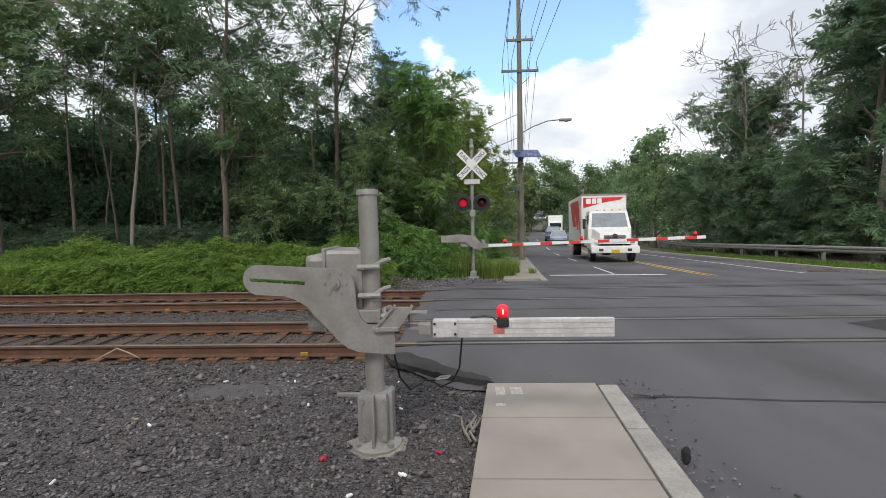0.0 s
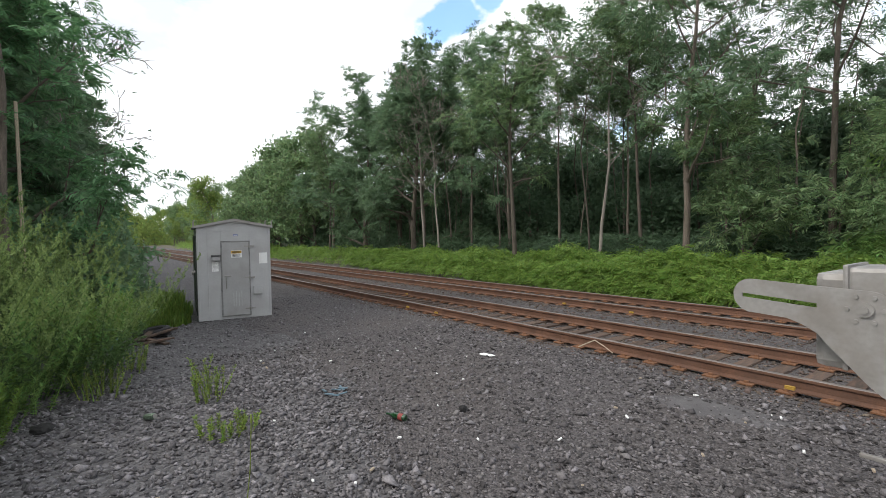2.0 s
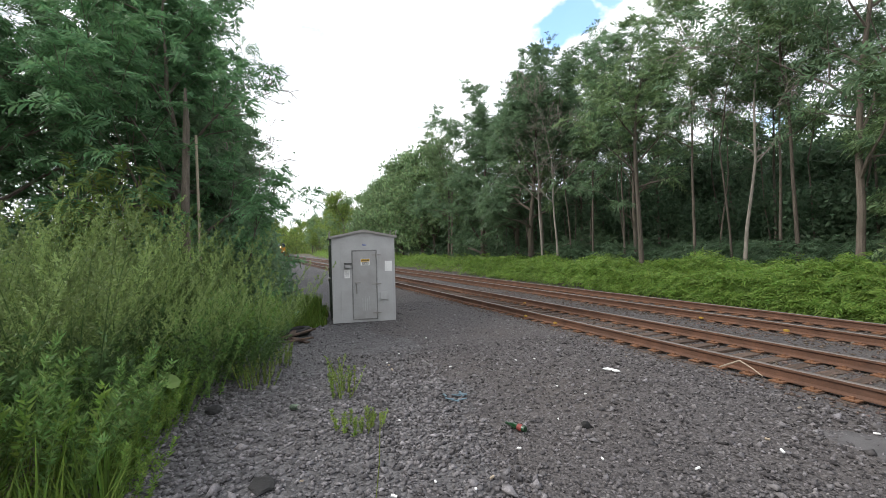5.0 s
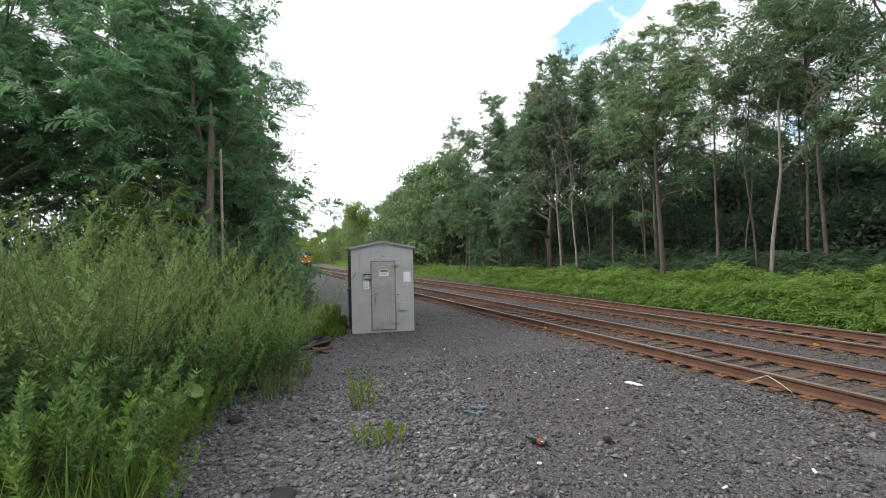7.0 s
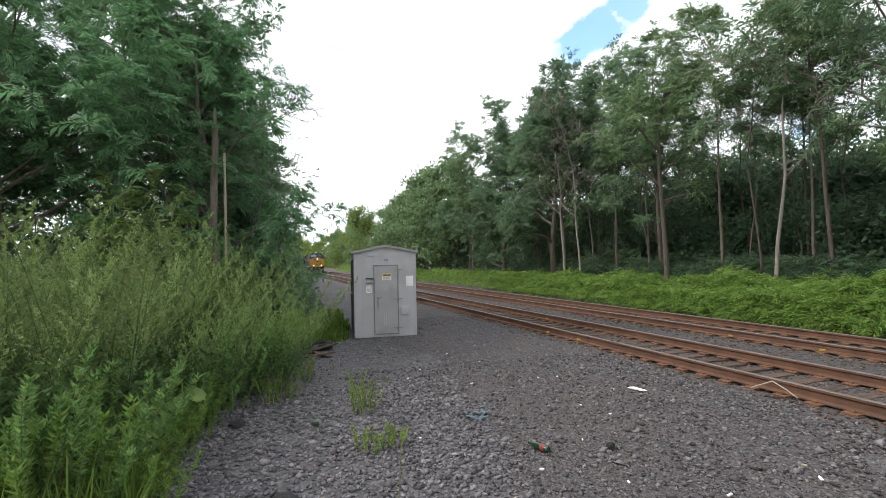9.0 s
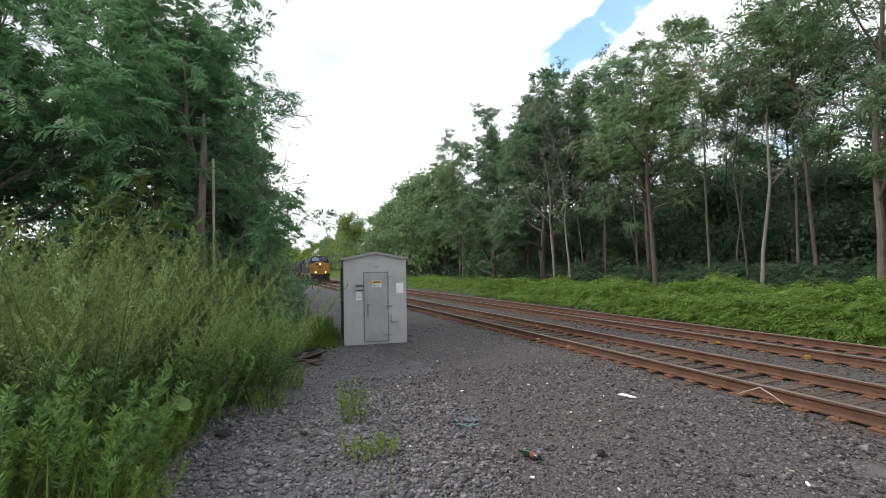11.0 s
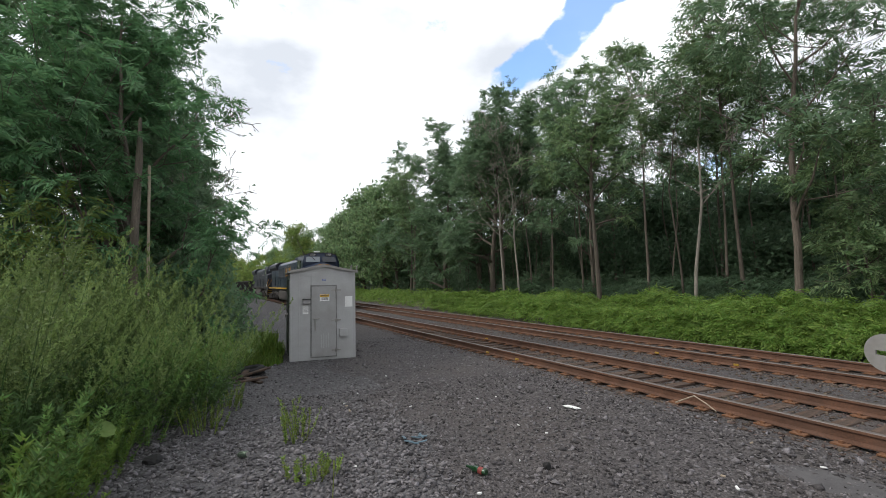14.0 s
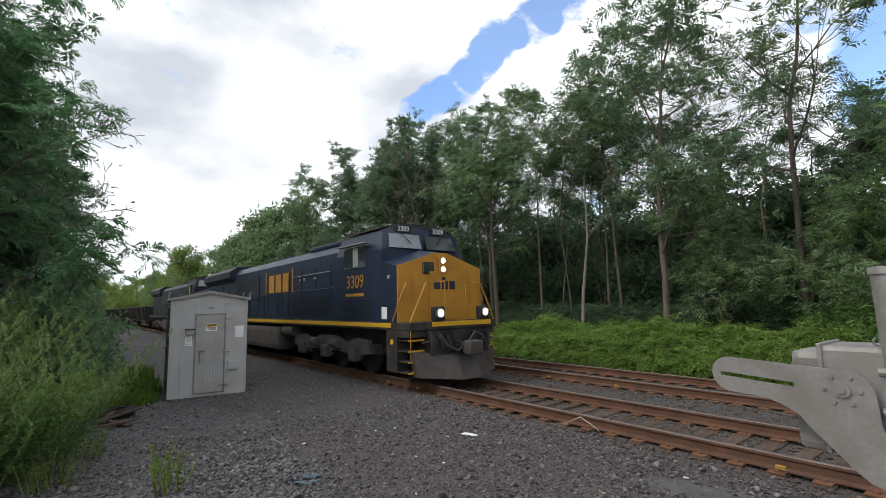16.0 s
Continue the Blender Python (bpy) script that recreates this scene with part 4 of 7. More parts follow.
leaf_mass("undergrowth", 35, [(26, 40, 24, 46, 7.0, 16000), (18, 34, 40, 100, 4.5, 12000), (-4, 60, 104, 110, 8.0, 24000)], 0.32, M_LEAF_DARK, "dark undergrowth behind the guard rail")
leaf_mass("undergrowth", 36, [(-26, -11.5, -9, -1.6, 2.6, 12000), (-60, -24, -5, -1.4, 2.6, 12000), (-13, -8, -10, -5, 2.4, 6000), (-26, -14, -13, -6.5, 9.5, 22000), (-19.5, -13.0, -2.2, 0.0, 2.4, 12000), (-30, -19.5, -3.0, 0.3, 3.0, 13000), (-46, -30, -3.6, 0.7, 3.6, 10000), (-72, -46, -3.8, 1.2, 4.2, 8000), (-120, -72, -5, 1.2, 5.0, 6000), (-19, -13, -0.6, 0.5, 1.1, 6000), (-30, -19, -0.4, 0.8, 1.3, 6000), (-46, -30, 0.2, 1.3, 1.4, 5000)], 0.24, M_LEAF_DARK, "tangled green undergrowth beside the track")


leaf_mass("far_foliage", 37, [(-262, -222, -60, 0.4, 13, 9000), (-262, -222, 6.6, 40, 13, 5600), (-330, -300, -4, 26, 15, 11000), (-300, -264, 4, 36, 5.0, 7000), (-215, -150, -6, 6, 8.0, 5000)], 1.0, M_LEAF_LIGHT, "light green foliage at the end of the line", "foliage")


def blades(name, seed, patches, mat, label, width=0.012):
    """Grass: bent narrow blades. Patches: x y radius height count."""
    rng = np.random.default_rng(seed)
    vs, qs, o = [], [], 0
    for x, y, rad, h, n in patches:
        a, r = rng.uniform(0, 6.28, n), rad * np.sqrt(rng.random(n))
        b = np.stack([x + r * np.cos(a), y + r * np.sin(a)], 1)
        z = np.array([ground_z(*p) for p in b])
        t = rng.uniform(0, 6.28, n)
        d = np.stack([np.cos(t), np.sin(t)], 1)
        s = np.stack([-d[:, 1], d[:, 0]], 1) * width
        hh = h * rng.uniform(0.5, 1.15, n)
        bend = rng.uniform(0.1, 0.6, n)[:, None] * hh[:, None]
        rows = []
        for f, w in ((0, 1.0), (0.55, 0.8), (1.0, 0.1)):
            c = b + d * bend * f * f
            rows += [np.concatenate([c - s * w, (z + hh * f)[:, None]], 1), np.concatenate([c + s * w, (z + hh * f)[:, None]], 1)]
        v = np.stack(rows, 1)
        i = np.arange(n)[:, None] * 6 + o
        qs += [np.concatenate([i, i + 1, i + 3, i + 2], 1), np.concatenate([i + 2, i + 3, i + 5, i + 4], 1)]
        vs.append(v.reshape(-1, 3))
        o += 6 * n
    return tagged(new(name, quick_mesh(name, np.concatenate(vs), np.concatenate(qs), mat)), label, "grass", kind="stuff")


blades("grass", 41, [(-14.0, 0.9, 1.0, 0.34, 2400), (-12.7, 0.95, 0.75, 0.2, 2600), (-16.5, 0.8, 1.2, 0.4, 2200)], M_GRASS, "uncut green grass tufts beside the shed")
blades("grass", 44, [(0.4, 18.0, 1.2, 0.6, 2200), (0.5, 17.3, 0.7, 0.6, 1300), (-0.8, 17.0, 1.2, 0.75, 2200), (0.6, 20.5, 1.0, 0.5, 1300), (2.62, 17.6, 0.14, 0.3, 90), (0.9, 16.4, 0.5, 0.6, 900), (1.5, 16.8, 0.4, 0.6, 700), (-0.3, 16.1, 0.6, 0.8, 1200), (1.6, 18.2, 0.6, 0.6, 1100)], M_GRASS_TALL, "tall light green grass round the signal mast")
blades("verge_grass", 42, [(15.0 + 0.09 * i, 15 + 1.0 * i, 1.7, 0.16, 420) for i in range(26)], M_GRASS, "short roadside grass on the verge", 0.02)
blades("long_grass", 43, [(-4.2, -1.5, 0.55, 0.75, 110), (-3.9, -1.1, 0.3, 0.55, 60)], M_GRASS, "long green grass blades beside the stones", 0.009)


def make_weed(seed, height, stems, leaves, mat, leaf=0.13, spread=0.34, name="weed_bush"):
    """A clump of leafy upright stems with narrow pointed leaves all round."""
    rng, nrng = random.Random(seed), np.random.default_rng(seed)
    s, cs, al = Shape(), [], []
    for _ in range(stems):
        a, r = rng.uniform(0, 6.28), spread * math.sqrt(rng.random())
        d = Vector((math.cos(a) * 0.4 * rng.random(), math.sin(a) * 0.4 * rng.random(), 1)).normalized()
        h, pts = height * rng.uniform(0.6, 1.18), [Vector((r * math.cos(a), r * math.sin(a), 0))]
        for k in range(5):
            d = (d + Vector((rng.gauss(0, 0.07), rng.gauss(0, 0.07), 0))).normalized()
            pts.append(pts[-1] + d * h / 5)
        s.tube(pts, [0.007, 0.006, 0.005, 0.004, 0.003, 0.002], 4, caps=False)
        f = nrng.random(leaves) ** 0.75 * 4.98
        k, P = f.astype(int), np.array(pts)
        c = P[k] + (P[np.minimum(k + 1, 5)] - P[k]) * (f - k)[:, None]
        t = nrng.uniform(0, 6.28, leaves)
        out = np.stack([np.cos(t), np.sin(t), 0.25 + 0.16 * f], 1)
        cs.append(c + out * leaf * 0.45)
        al.append(out * 2.0)
    v, q = leaf_cards(nrng, np.concatenate(cs), leaf, leaf * 0.3, 0.1, np.concatenate(al))
    bush = thing(name)
    tagged(part("stem", s, mat, bush), kind="stuff")
    ob = new("foliage", quick_mesh("foliage", v, q, mat))
    ob.parent = bush
    return bush


def make_plume_bush(seed, height, stems, low, high, spread=0.36):
    """A clump of tall stems: side shoots with cut leaves below, feathery flower plumes above."""
    rng, nrng = random.Random(seed), np.random.default_rng(seed)
    wood, lo_c, lo_d, hi_c, hi_d = Shape(), [], [], [], []
    for _ in range(stems):
        a, r = rng.uniform(0, 6.28), spread * math.sqrt(rng.random())
        lean = 0.1 + 0.55 * r / spread * rng.random()
        d = Vector((math.cos(a) * lean, math.sin(a) * lean, 1)).normalized()
        h, pts = height * rng.uniform(0.62, 1.15), [Vector((r * math.cos(a), r * math.sin(a), 0))]
        for k in range(6):
            d = (d + Vector((rng.gauss(0, 0.05) + 0.03 * math.cos(a), rng.gauss(0, 0.05) + 0.03 * math.sin(a), 0))).normalized()
            pts.append(pts[-1] + d * h / 6)
        wood.tube(pts, [0.008, 0.007, 0.006, 0.005, 0.004, 0.003, 0.002], 4, caps=False)
        P = np.array(pts)
        shoots = 24
        for j in range(shoots):
            f = 0.18 + 0.82 * (j + rng.random()) / shoots
            k = min(int(f * 6), 5)
            base = P[k] + (P[k + 1] - P[k]) * (f * 6 - k)
            t = j * 2.4 + rng.uniform(-0.4, 0.4)
            upper = f > 0.5
            ln = (0.46 if upper else 0.4) * max(1.06 - f, 0.08) / (0.56 if upper else 0.9) * rng.uniform(0.6, 1.2)
            aim = np.array((math.cos(t), math.sin(t), 1.15 if upper else 0.6))
            aim /= np.linalg.norm(aim)
            n = 24 if upper else 15
            u = nrng.random((n, 1))
            c = base + aim * ln * u + np.array((0, 0, 0.28 if upper else -0.15)) * ln * u * u + nrng.normal(0, 0.009, (n, 3))
            way = aim * 1.3 + nrng.normal(0, 0.55, (n, 3))
            (hi_c if upper else lo_c).append(c)
            (hi_d if upper else lo_d).append(way)
    bush = thing("weed_bush")
    tagged(part("stem", wood, low, bush), kind="stuff")
    for name, cs, ds, size, mat in (("foliage", lo_c, lo_d, 0.082, low), ("plume", hi_c, hi_d, 0.042, high)):
        v, q = leaf_cards(nrng, np.concatenate(cs), size, size * (0.3 if name == "foliage" else 0.4), -0.05, np.concatenate(ds))
        ob = new(name, quick_mesh(name, v, q, mat))
        ob.parent = bush
    return bush


weed_a, weed_b = make_plume_bush(51, 2.65, 12, M_MUGWORT, M_MUGWORT_PALE), make_plume_bush(52, 2.4, 12, M_MUGWORT, M_MUGWORT_PALE)
weed_c, weed_d = make_weed(53, 0.9, 20, 95, M_WEED, 0.085), make_weed(54, 1.25, 18, 170, M_LEAF_FRESH, 0.07, 0.4)
wr, first = random.Random(8), {}
spots = [(x, y, weed_a if wr.random() < 0.5 else weed_b) for x in np.arange(-10.6, -5.2, 0.72) for y in np.arange(-3.7, -0.8 if x > -7 else 0.05 if x > -9 else -0.35, 0.74)]
spots += [(x, y, weed_b) for x in (-4.9, -5.3) for y in (-4.4, -3.5, -2.6)]
spots += [(x, -0.95 - 0.05 * k, weed_c) for k, x in enumerate((-4.5, -5.0, -5.6, -6.1, -6.7, -7.3, -8.0, -8.7))]
spots += [(-4.4, -1.7, weed_c), (-4.1, -2.3, weed_c), (-3.9, -3.1, weed_c), (-4.6, -2.9, weed_c), (-9.4, -0.3, weed_c), (-10.2, -0.1, weed_c), (-11.0, 0.1, weed_c), (-11.8, 0.2, weed_c)]
spots += [(x, y, weed_d) for x, y in ((-4.7, -1.5), (-5.2, -1.25), (-5.8, -1.1), (-6.5, -1.0), (-4.4, -2.5), (-7.2, -0.75), (-8.1, -0.35), (-4.9, -2.2), (-9.0, -0.1))]
for x, y, src in spots:
    x, y = x + wr.uniform(-0.2, 0.2), y + wr.uniform(-0.2, 0.2)
    near = step(-0.8, -1.9, y) if x > -7 else step(0.2, -1.2, y) if src not in (weed_c, weed_d) else 1.0
    k = wr.uniform(0.85, 1.12) * (0.62 + 0.38 * near)
    m = pose(x, y, ground_z(x, y) - 0.03, wr.uniform(-14, 3), wr.uniform(-6, 8), 0) @ pose(0, 0, 0, 0, 0, wr.uniform(0, 360)) @ Matrix.Diagonal((k, k, k, 1))
    if src in first:
        ob = copy_thing(src, m)
    else:
        first[src] = ob = src
        ob.matrix_basis = m
    ob.scale = (k, k, k)
    tagged(ob, "low bright green leafy weed at the edge of the stones" if src in (weed_c, weed_d) else "tall grey-green feathery weed bush beside the ballast", "bush", "weeds beside the track")


# ---- things ----
def text(name, body, size, where, mat, parent, depth=0.004):
    cu = bpy.data.curves.new(name, "FONT")
    cu.body, cu.size, cu.extrude = body, size, depth
    cu.align_x, cu.align_y = "CENTER", "CENTER"
    cu.materials.append(mat)
    ob = new(name, cu)
    ob.parent, ob.matrix_basis = parent, where
    return ob


def dome(c, r, axis_, n=10, m=6, flat=1.0):
    """A half ball that bulges along an axis."""
    s = Shape()
    a = Vector(axis_).normalized()
    b = a.orthogonal().normalized()
    e = a.cross(b)
    v = [Vector(c) + r * (math.cos(j / m * math.pi / 2) * (math.cos(2 * math.pi * i / n) * b + math.sin(2 * math.pi * i / n) * e) + flat * math.sin(j / m * math.pi / 2) * a) for j in range(m) for i in range(n)]
    v.append(Vector(c) + r * flat * a)
    f = [(j * n + i, j * n + (i + 1) % n, (j + 1) * n + (i + 1) % n, (j + 1) * n + i) for j in range(m - 1) for i in range(n)]
    f += [((m - 1) * n + i, (m - 1) * n + (i + 1) % n, m * n) for i in range(n)] + [tuple(range(n))[::-1]]
    return s.add(v, f)


def bolt(parent, c, axis_, r=0.018, mat=None):
    a = Vector(axis_)
    part("bolt", Shape().tube([Vector(c), Vector(c) + a * r * 0.9], r, 6), mat or M_GALV, parent)


# relay house
def relay_house():
    h = thing("equipment_shed", pose(-12.344, 1.819, ground_z(-12.2, 2.4) - 0.01, 0, 0, 84.0), "grey aluminium railway equipment shed with a closed door", "shed")
    W, D, H, R = 1.635, 2.3, 2.27, 2.42      # local x along the front, y into the depth
    wall = Shape().add([(0, 0, 0.03), (W, 0, 0.03), (W, D, 0.03), (0, D, 0.03), (0, 0, H), (W, 0, H), (W, D, H), (0, D, H), (W / 2, 0, R), (W / 2, D, R)],
                       [(0, 1, 5, 8, 4), (1, 2, 6, 5), (2, 3, 7, 9, 6), (3, 0, 4, 7), (0, 3, 2, 1), (4, 8, 9, 7), (8, 5, 6, 9)])
    part("wall", wall, M_ALU, h)
    for x in (0.0, W - 0.04):
        part("corner_trim", Shape().soft_box(x - 0.004, x + 0.044, -0.012, 0.03, 0.04, H - 0.01, 0.006), M_ALU, h)
    part("corner_trim", Shape().soft_box(0.22, 0.235, -0.008, 0.0, 0.04, H - 0.02, 0.003), M_ALU, h)
    roof = Shape().prism([(-0.06, H - 0.035), (W / 2, R - 0.02), (W + 0.06, H - 0.035), (W + 0.06, H + 0.02), (W / 2, R + 0.045), (-0.06, H + 0.02)], -0.07, D + 0.07)
    roof.v = [(y, x, z) for x, y, z in roof.v]
    part("roof", roof, M_GALV, h, "pale metal gable roof")
    part("roof_flashing", Shape().box(0.35, 1.3, -0.02, -0.002, H - 0.11, H - 0.045), M_ALU, h)
    part("transom_panel", Shape().soft_box(0.52, 1.14, -0.014, 0.0, 1.92, 2.21, 0.004), M_ALU, h)
    part("door_frame", Shape().box(0.50, 0.525, -0.022, 0, 0.1, 1.92).box(1.135, 1.16, -0.022, 0, 0.1, 1.92).box(0.5, 1.16, -0.022, 0, 1.89, 1.925).box(0.5, 1.16, -0.022, 0, 0.09, 0.115), M_SEAM, h)
    door = part("door", Shape().soft_box(0.528, 1.132, -0.03, -0.002, 0.118, 1.888, 0.006), M_ALU_DARK, h, "grey metal door with a lever handle")
    part("door_handle", Shape().tube([(0.60, -0.03, 1.08), (0.60, -0.07, 1.08)], 0.018, 8).soft_box(0.575, 0.72, -0.085, -0.062, 1.06, 1.095, 0.008).tube([(0.61, -0.05, 1.05), (0.615, -0.06, 0.78)], 0.014, 6), M_GALV, door)
    for z in (0.26, 1.02, 1.79):
        part("hinge", Shape().box(1.02, 1.26, -0.044, -0.03, z - 0.016, z + 0.016).tube([(1.135, -0.05, z - 0.05), (1.135, -0.05, z + 0.05)], 0.016, 8), M_GALV, door)
    for i in range(4):
        part("scratch_stain", Shape().box(0.76 + i * 0.06, 0.775 + i * 0.06, -0.0325, -0.0301, 0.33, 0.66 + 0.04 * (i % 2)), M_ALU, door)
    sign = part("warning_sign", Shape().box(0.73, 0.97, -0.036, -0.031, 1.52, 1.69), M_WHITE, door, "small yellow and white notice")
    part("sign_band", Shape().box(0.735, 0.965, -0.039, -0.0365, 1.62, 1.685), M_YELLOW, sign)
    for z in (1.6, 1.575, 1.55):
        part("text_bar", Shape().box(0.76, 0.94, -0.039, -0.0365, z - 0.006, z + 0.006), M_STEEL_DARK, sign)
    for z in (1.645, 1.665):
        part("text_bar", Shape().box(0.755, 0.945, -0.042, -0.0395, z - 0.006, z + 0.006), M_STEEL_DARK, sign)
    plate = part("name_plate", Shape().box(0.79, 0.89, -0.02, -0.0145, 2.04, 2.08), material("blue_plate", (0.06, 0.09, 0.25), 0.5, grain=20), h, "small blue plate")
    part("text_bar", Shape().box(0.80, 0.88, -0.023, -0.0205, 2.055, 2.065), M_WHITE, plate)
    part("paper_notice", Shape().box(1.37, 1.56, -0.008, -0.001, 1.35, 1.62), M_WHITE, h, "white paper notice")
    part("paper_notice", Shape().box(0.31, 0.45, -0.008, -0.001, 1.2, 1.42), M_WHITE, h, "white paper notice")
    for i in range(6):
        part("text_bar", Shape().box(0.325, 0.435, -0.011, -0.0085, 1.23 + i * 0.03, 1.238 + i * 0.03), M_ALU_DARK, h)
    lampb = part("door_lamp", Shape().soft_box(0.31, 0.49, -0.12, 0, 1.46, 1.56, 0.02), M_ALU_DARK, h, "grey lamp housing beside the door")
    part("lamp_hood", Shape().soft_box(0.3, 0.5, -0.14, 0, 1.565, 1.59, 0.006), M_STEEL_DARK, lampb)
    part("junction_box", Shape().soft_box(1.22, 1.42, -0.07, 0, 0.6, 0.8, 0.012), M_ALU, h)
    for y in (0.35, 0.75):
        part("side_bracket", Shape().tube([(-0.01, y, 1.2), (-0.09, y, 1.17), (-0.09, y, 1.08)], 0.02, 6), M_GALV, h)
    # thin sheet over the left wall; that side's shade is in its dark colour
    part("side_panel", Shape().box(-0.03, -0.002, 0.15, D - 0.15, 0.15, H - 0.2), material("dark_green_side_shade", (0.05, 0.06, 0.05), 0.6), h)
    for x, y in ((-0.05, 0.02), (-0.05, 0.5), (W + 0.05, 0.02), (W - 0.1, 0.02)):
        part("roof_hook", Shape().tube([(x, y, H - 0.02), (x, y, H + 0.13), (x + 0.02, y - 0.03, H + 0.15)], 0.016, 6), M_GALV, h)
    part("skid", Shape().box(0.03, W - 0.03, 0.05, D - 0.05, -0.05, 0.03), M_STEEL_DARK, h)


relay_house()


# crossing gate with a broken arm beside the pavement
def near_gate():
    g = thing("crossing_gate", pose(-0.66, 4.1, 0.0), "galvanised crossing gate on a steel post with short white arm", "crossing gate")

    def gx(px):
        return -0.25 + (px - 600) * 0.00447

    def gz(px, py):
        return 1.432 - (py - 497) * 0.00462 - (px - 600) * 0.00022
    post = part("post", Shape().tube([(0.02, 0, 0.3), (-0.005, 0, 2.13)], 0.078, 20), M_GALV, g, smooth=True)
    part("cap", Shape().tube([(-0.005, 0, 2.12), (-0.005, 0, 2.165)], [0.09, 0.086], 20), M_GALV, post, smooth=True)
    base = Shape().soft_box(-0.09, 0.13, -0.11, 0.12, 0.06, 0.5, 0.035)
    base.soft_box(-0.125, -0.075, -0.07, 0.08, 0.06, 0.47, 0.015).soft_box(0.115, 0.165, -0.05, 0.1, 0.08, 0.5, 0.015)
    b = part("base_casting", base, M_GALV, g, smooth=True)
    part("base_flange", Shape().tube([(0.02, 0, 0.0), (0.02, 0, 0.05), (0.02, 0, 0.1), (0.02, 0, 0.2)], [0.21, 0.205, 0.12, 0.1], 20).soft_box(0.008, 0.032, -0.17, 0.0, 0.05, 0.5, 0.008), M_GALV, g, "flared cast base with a rib", smooth=True)
    for x, y in ((-0.11, -0.11), (0.15, -0.11), (0.17, 0.08), (-0.13, 0.08)):
        bolt(g, (x, y, 0.06), (0, 0, 1), 0.028)
    for x, z in ((-0.075, 0.44), (0.1, 0.44), (-0.075, 0.13), (0.1, 0.13)):
        bolt(b, (x, -0.11, z), (0, -1, 0), 0.022)
    b = bmesh.new()
    bmesh.ops.create_icosphere(b, subdivisions=3, radius=1)
    for v in b.verts:
        k = 1 + 0.3 * noise.noise(v.co * 2.6)
        v.co = Vector((v.co.x * 0.25 * k + 0.02, v.co.y * 0.22 * k, max(min(v.co.z * 0.1 * k, 0.03 + 0.03 * noise.noise(v.co * 4)), -0.06)))
    foot = Shape()
    b.verts.index_update()
    foot.add([v.co.copy() for v in b.verts], [[v.index for v in f.verts] for f in b.faces])
    b.free()
    part("concrete_foot", foot, material("crumbled_concrete", (0.24, 0.21, 0.18), 0.95, vary=0.25, scale=9, grain=50, bump=0.5), g, "crumbling concrete foot")
    part("side_rod", Shape().soft_box(-0.3, -0.08, -0.05, -0.015, 0.455, 0.485, 0.008), M_GALV, g)
    # mechanism housing behind the counterweight plate
    box = part("mechanism_box", Shape().soft_box(-0.56, -0.1, 0.03, 0.42, 0.98, 1.63, 0.05), M_GALV, g, "grey cast gate motor housing")
    part("housing_cover", Shape().soft_box(-0.37, -0.055, -0.05, 0.4, 1.02, 1.675, 0.03), M_GALV, box)
    part("cover_flange", Shape().soft_box(-0.385, -0.355, -0.06, 0.41, 1.0, 1.69, 0.01), M_GALV, box)
    part("lifting_eye", Shape().tube([(-0.1 + 0.025 * math.cos(a * 0.7), 0.1, 1.70 + 0.025 * math.sin(a * 0.7)) for a in range(10)], 0.008, 6), M_GALV, box)
    arc = lambda cx, cy, r, a0, a1, n: [(cx + r * math.cos(radians(a0 + (a1 - a0) * i / n)), cy - r * math.sin(radians(a0 + (a1 - a0) * i / n))) for i in range(n + 1)]
    P = lambda pts: [(gx(x), gz(x, y)) for x, y in pts]
    Y0, Y1 = -0.165, -0.145
    plate = Shape()
    plate.plate(P(arc(460, 499, 26, 105, 180, 6)[::1] + [(434, 499), (447, 499), (447, 496), (546, 498.5), (546, 474), (460, 473)]), Y0, Y1)
    plate.plate(P([(434, 499)] + arc(460, 499, 26, 180, 262, 6) + [(508, 525.5), (546, 526), (546, 505), (447, 502.5), (447, 499)]), Y0, Y1)
    plate.plate(P([(546, 474), (605, 474)] + arc(605, 504, 30, 80, 5, 6) + [(637, 540), (645, 560), (656, 569), (704, 570), (704, 619), (640, 618), (620, 612), (604, 600), (560, 556), (546, 540)]), Y0, Y1)
    plate.plate(P([(546, 526), (508, 525.5), (524, 530), (536, 535), (546, 541)]), Y0, Y1)
    cw = part("counterweight_plate", plate, M_GALV, g, "slotted steel counterweight plate")
    cx, cz = gx(600), gz(600, 499)
    part("hub", Shape().tube([(cx, Y0, cz), (cx, Y0 - 0.02, cz)], 0.045, 16).tube([(cx, Y0 - 0.02, cz), (cx, Y0 - 0.035, cz)], 0.022, 8), M_GALV, cw, smooth=True)
    for k in range(6):
        a = radians(60 * k)
        bolt(cw, (cx + 0.088 * math.cos(a), Y0, cz + 0.088 * math.sin(a)), (0, -1, 0), 0.014)
    part("pivot_shaft", Shape().tube([(cx, Y1, cz), (cx, 0.05, cz)], 0.05, 12), M_GALV, g)
    for z, x0 in ((1.565, -0.06), (1.335, -0.06), (1.165, 0.03)):
        cl = part("clamp", Shape().tube([(x0 - 0.02, -0.1, z - 0.03), (x0 + 0.16, -0.1, z - 0.025)], 0.026, 10).tube([(x0 + 0.1, -0.1, z - 0.02), (0.11, -0.03, z + 0.015), (0.15, 0.05, z + 0.02)], 0.02, 8), M_GALV, g, smooth=True)
        bolt(cl, (x0 + 0.03, -0.125, z - 0.03), (0, -1, 0), 0.014)
    part("post_bracket", Shape().soft_box(-0.1, 0.1, -0.14, -0.07, 1.09, 1.2, 0.012), M_GALV, g)
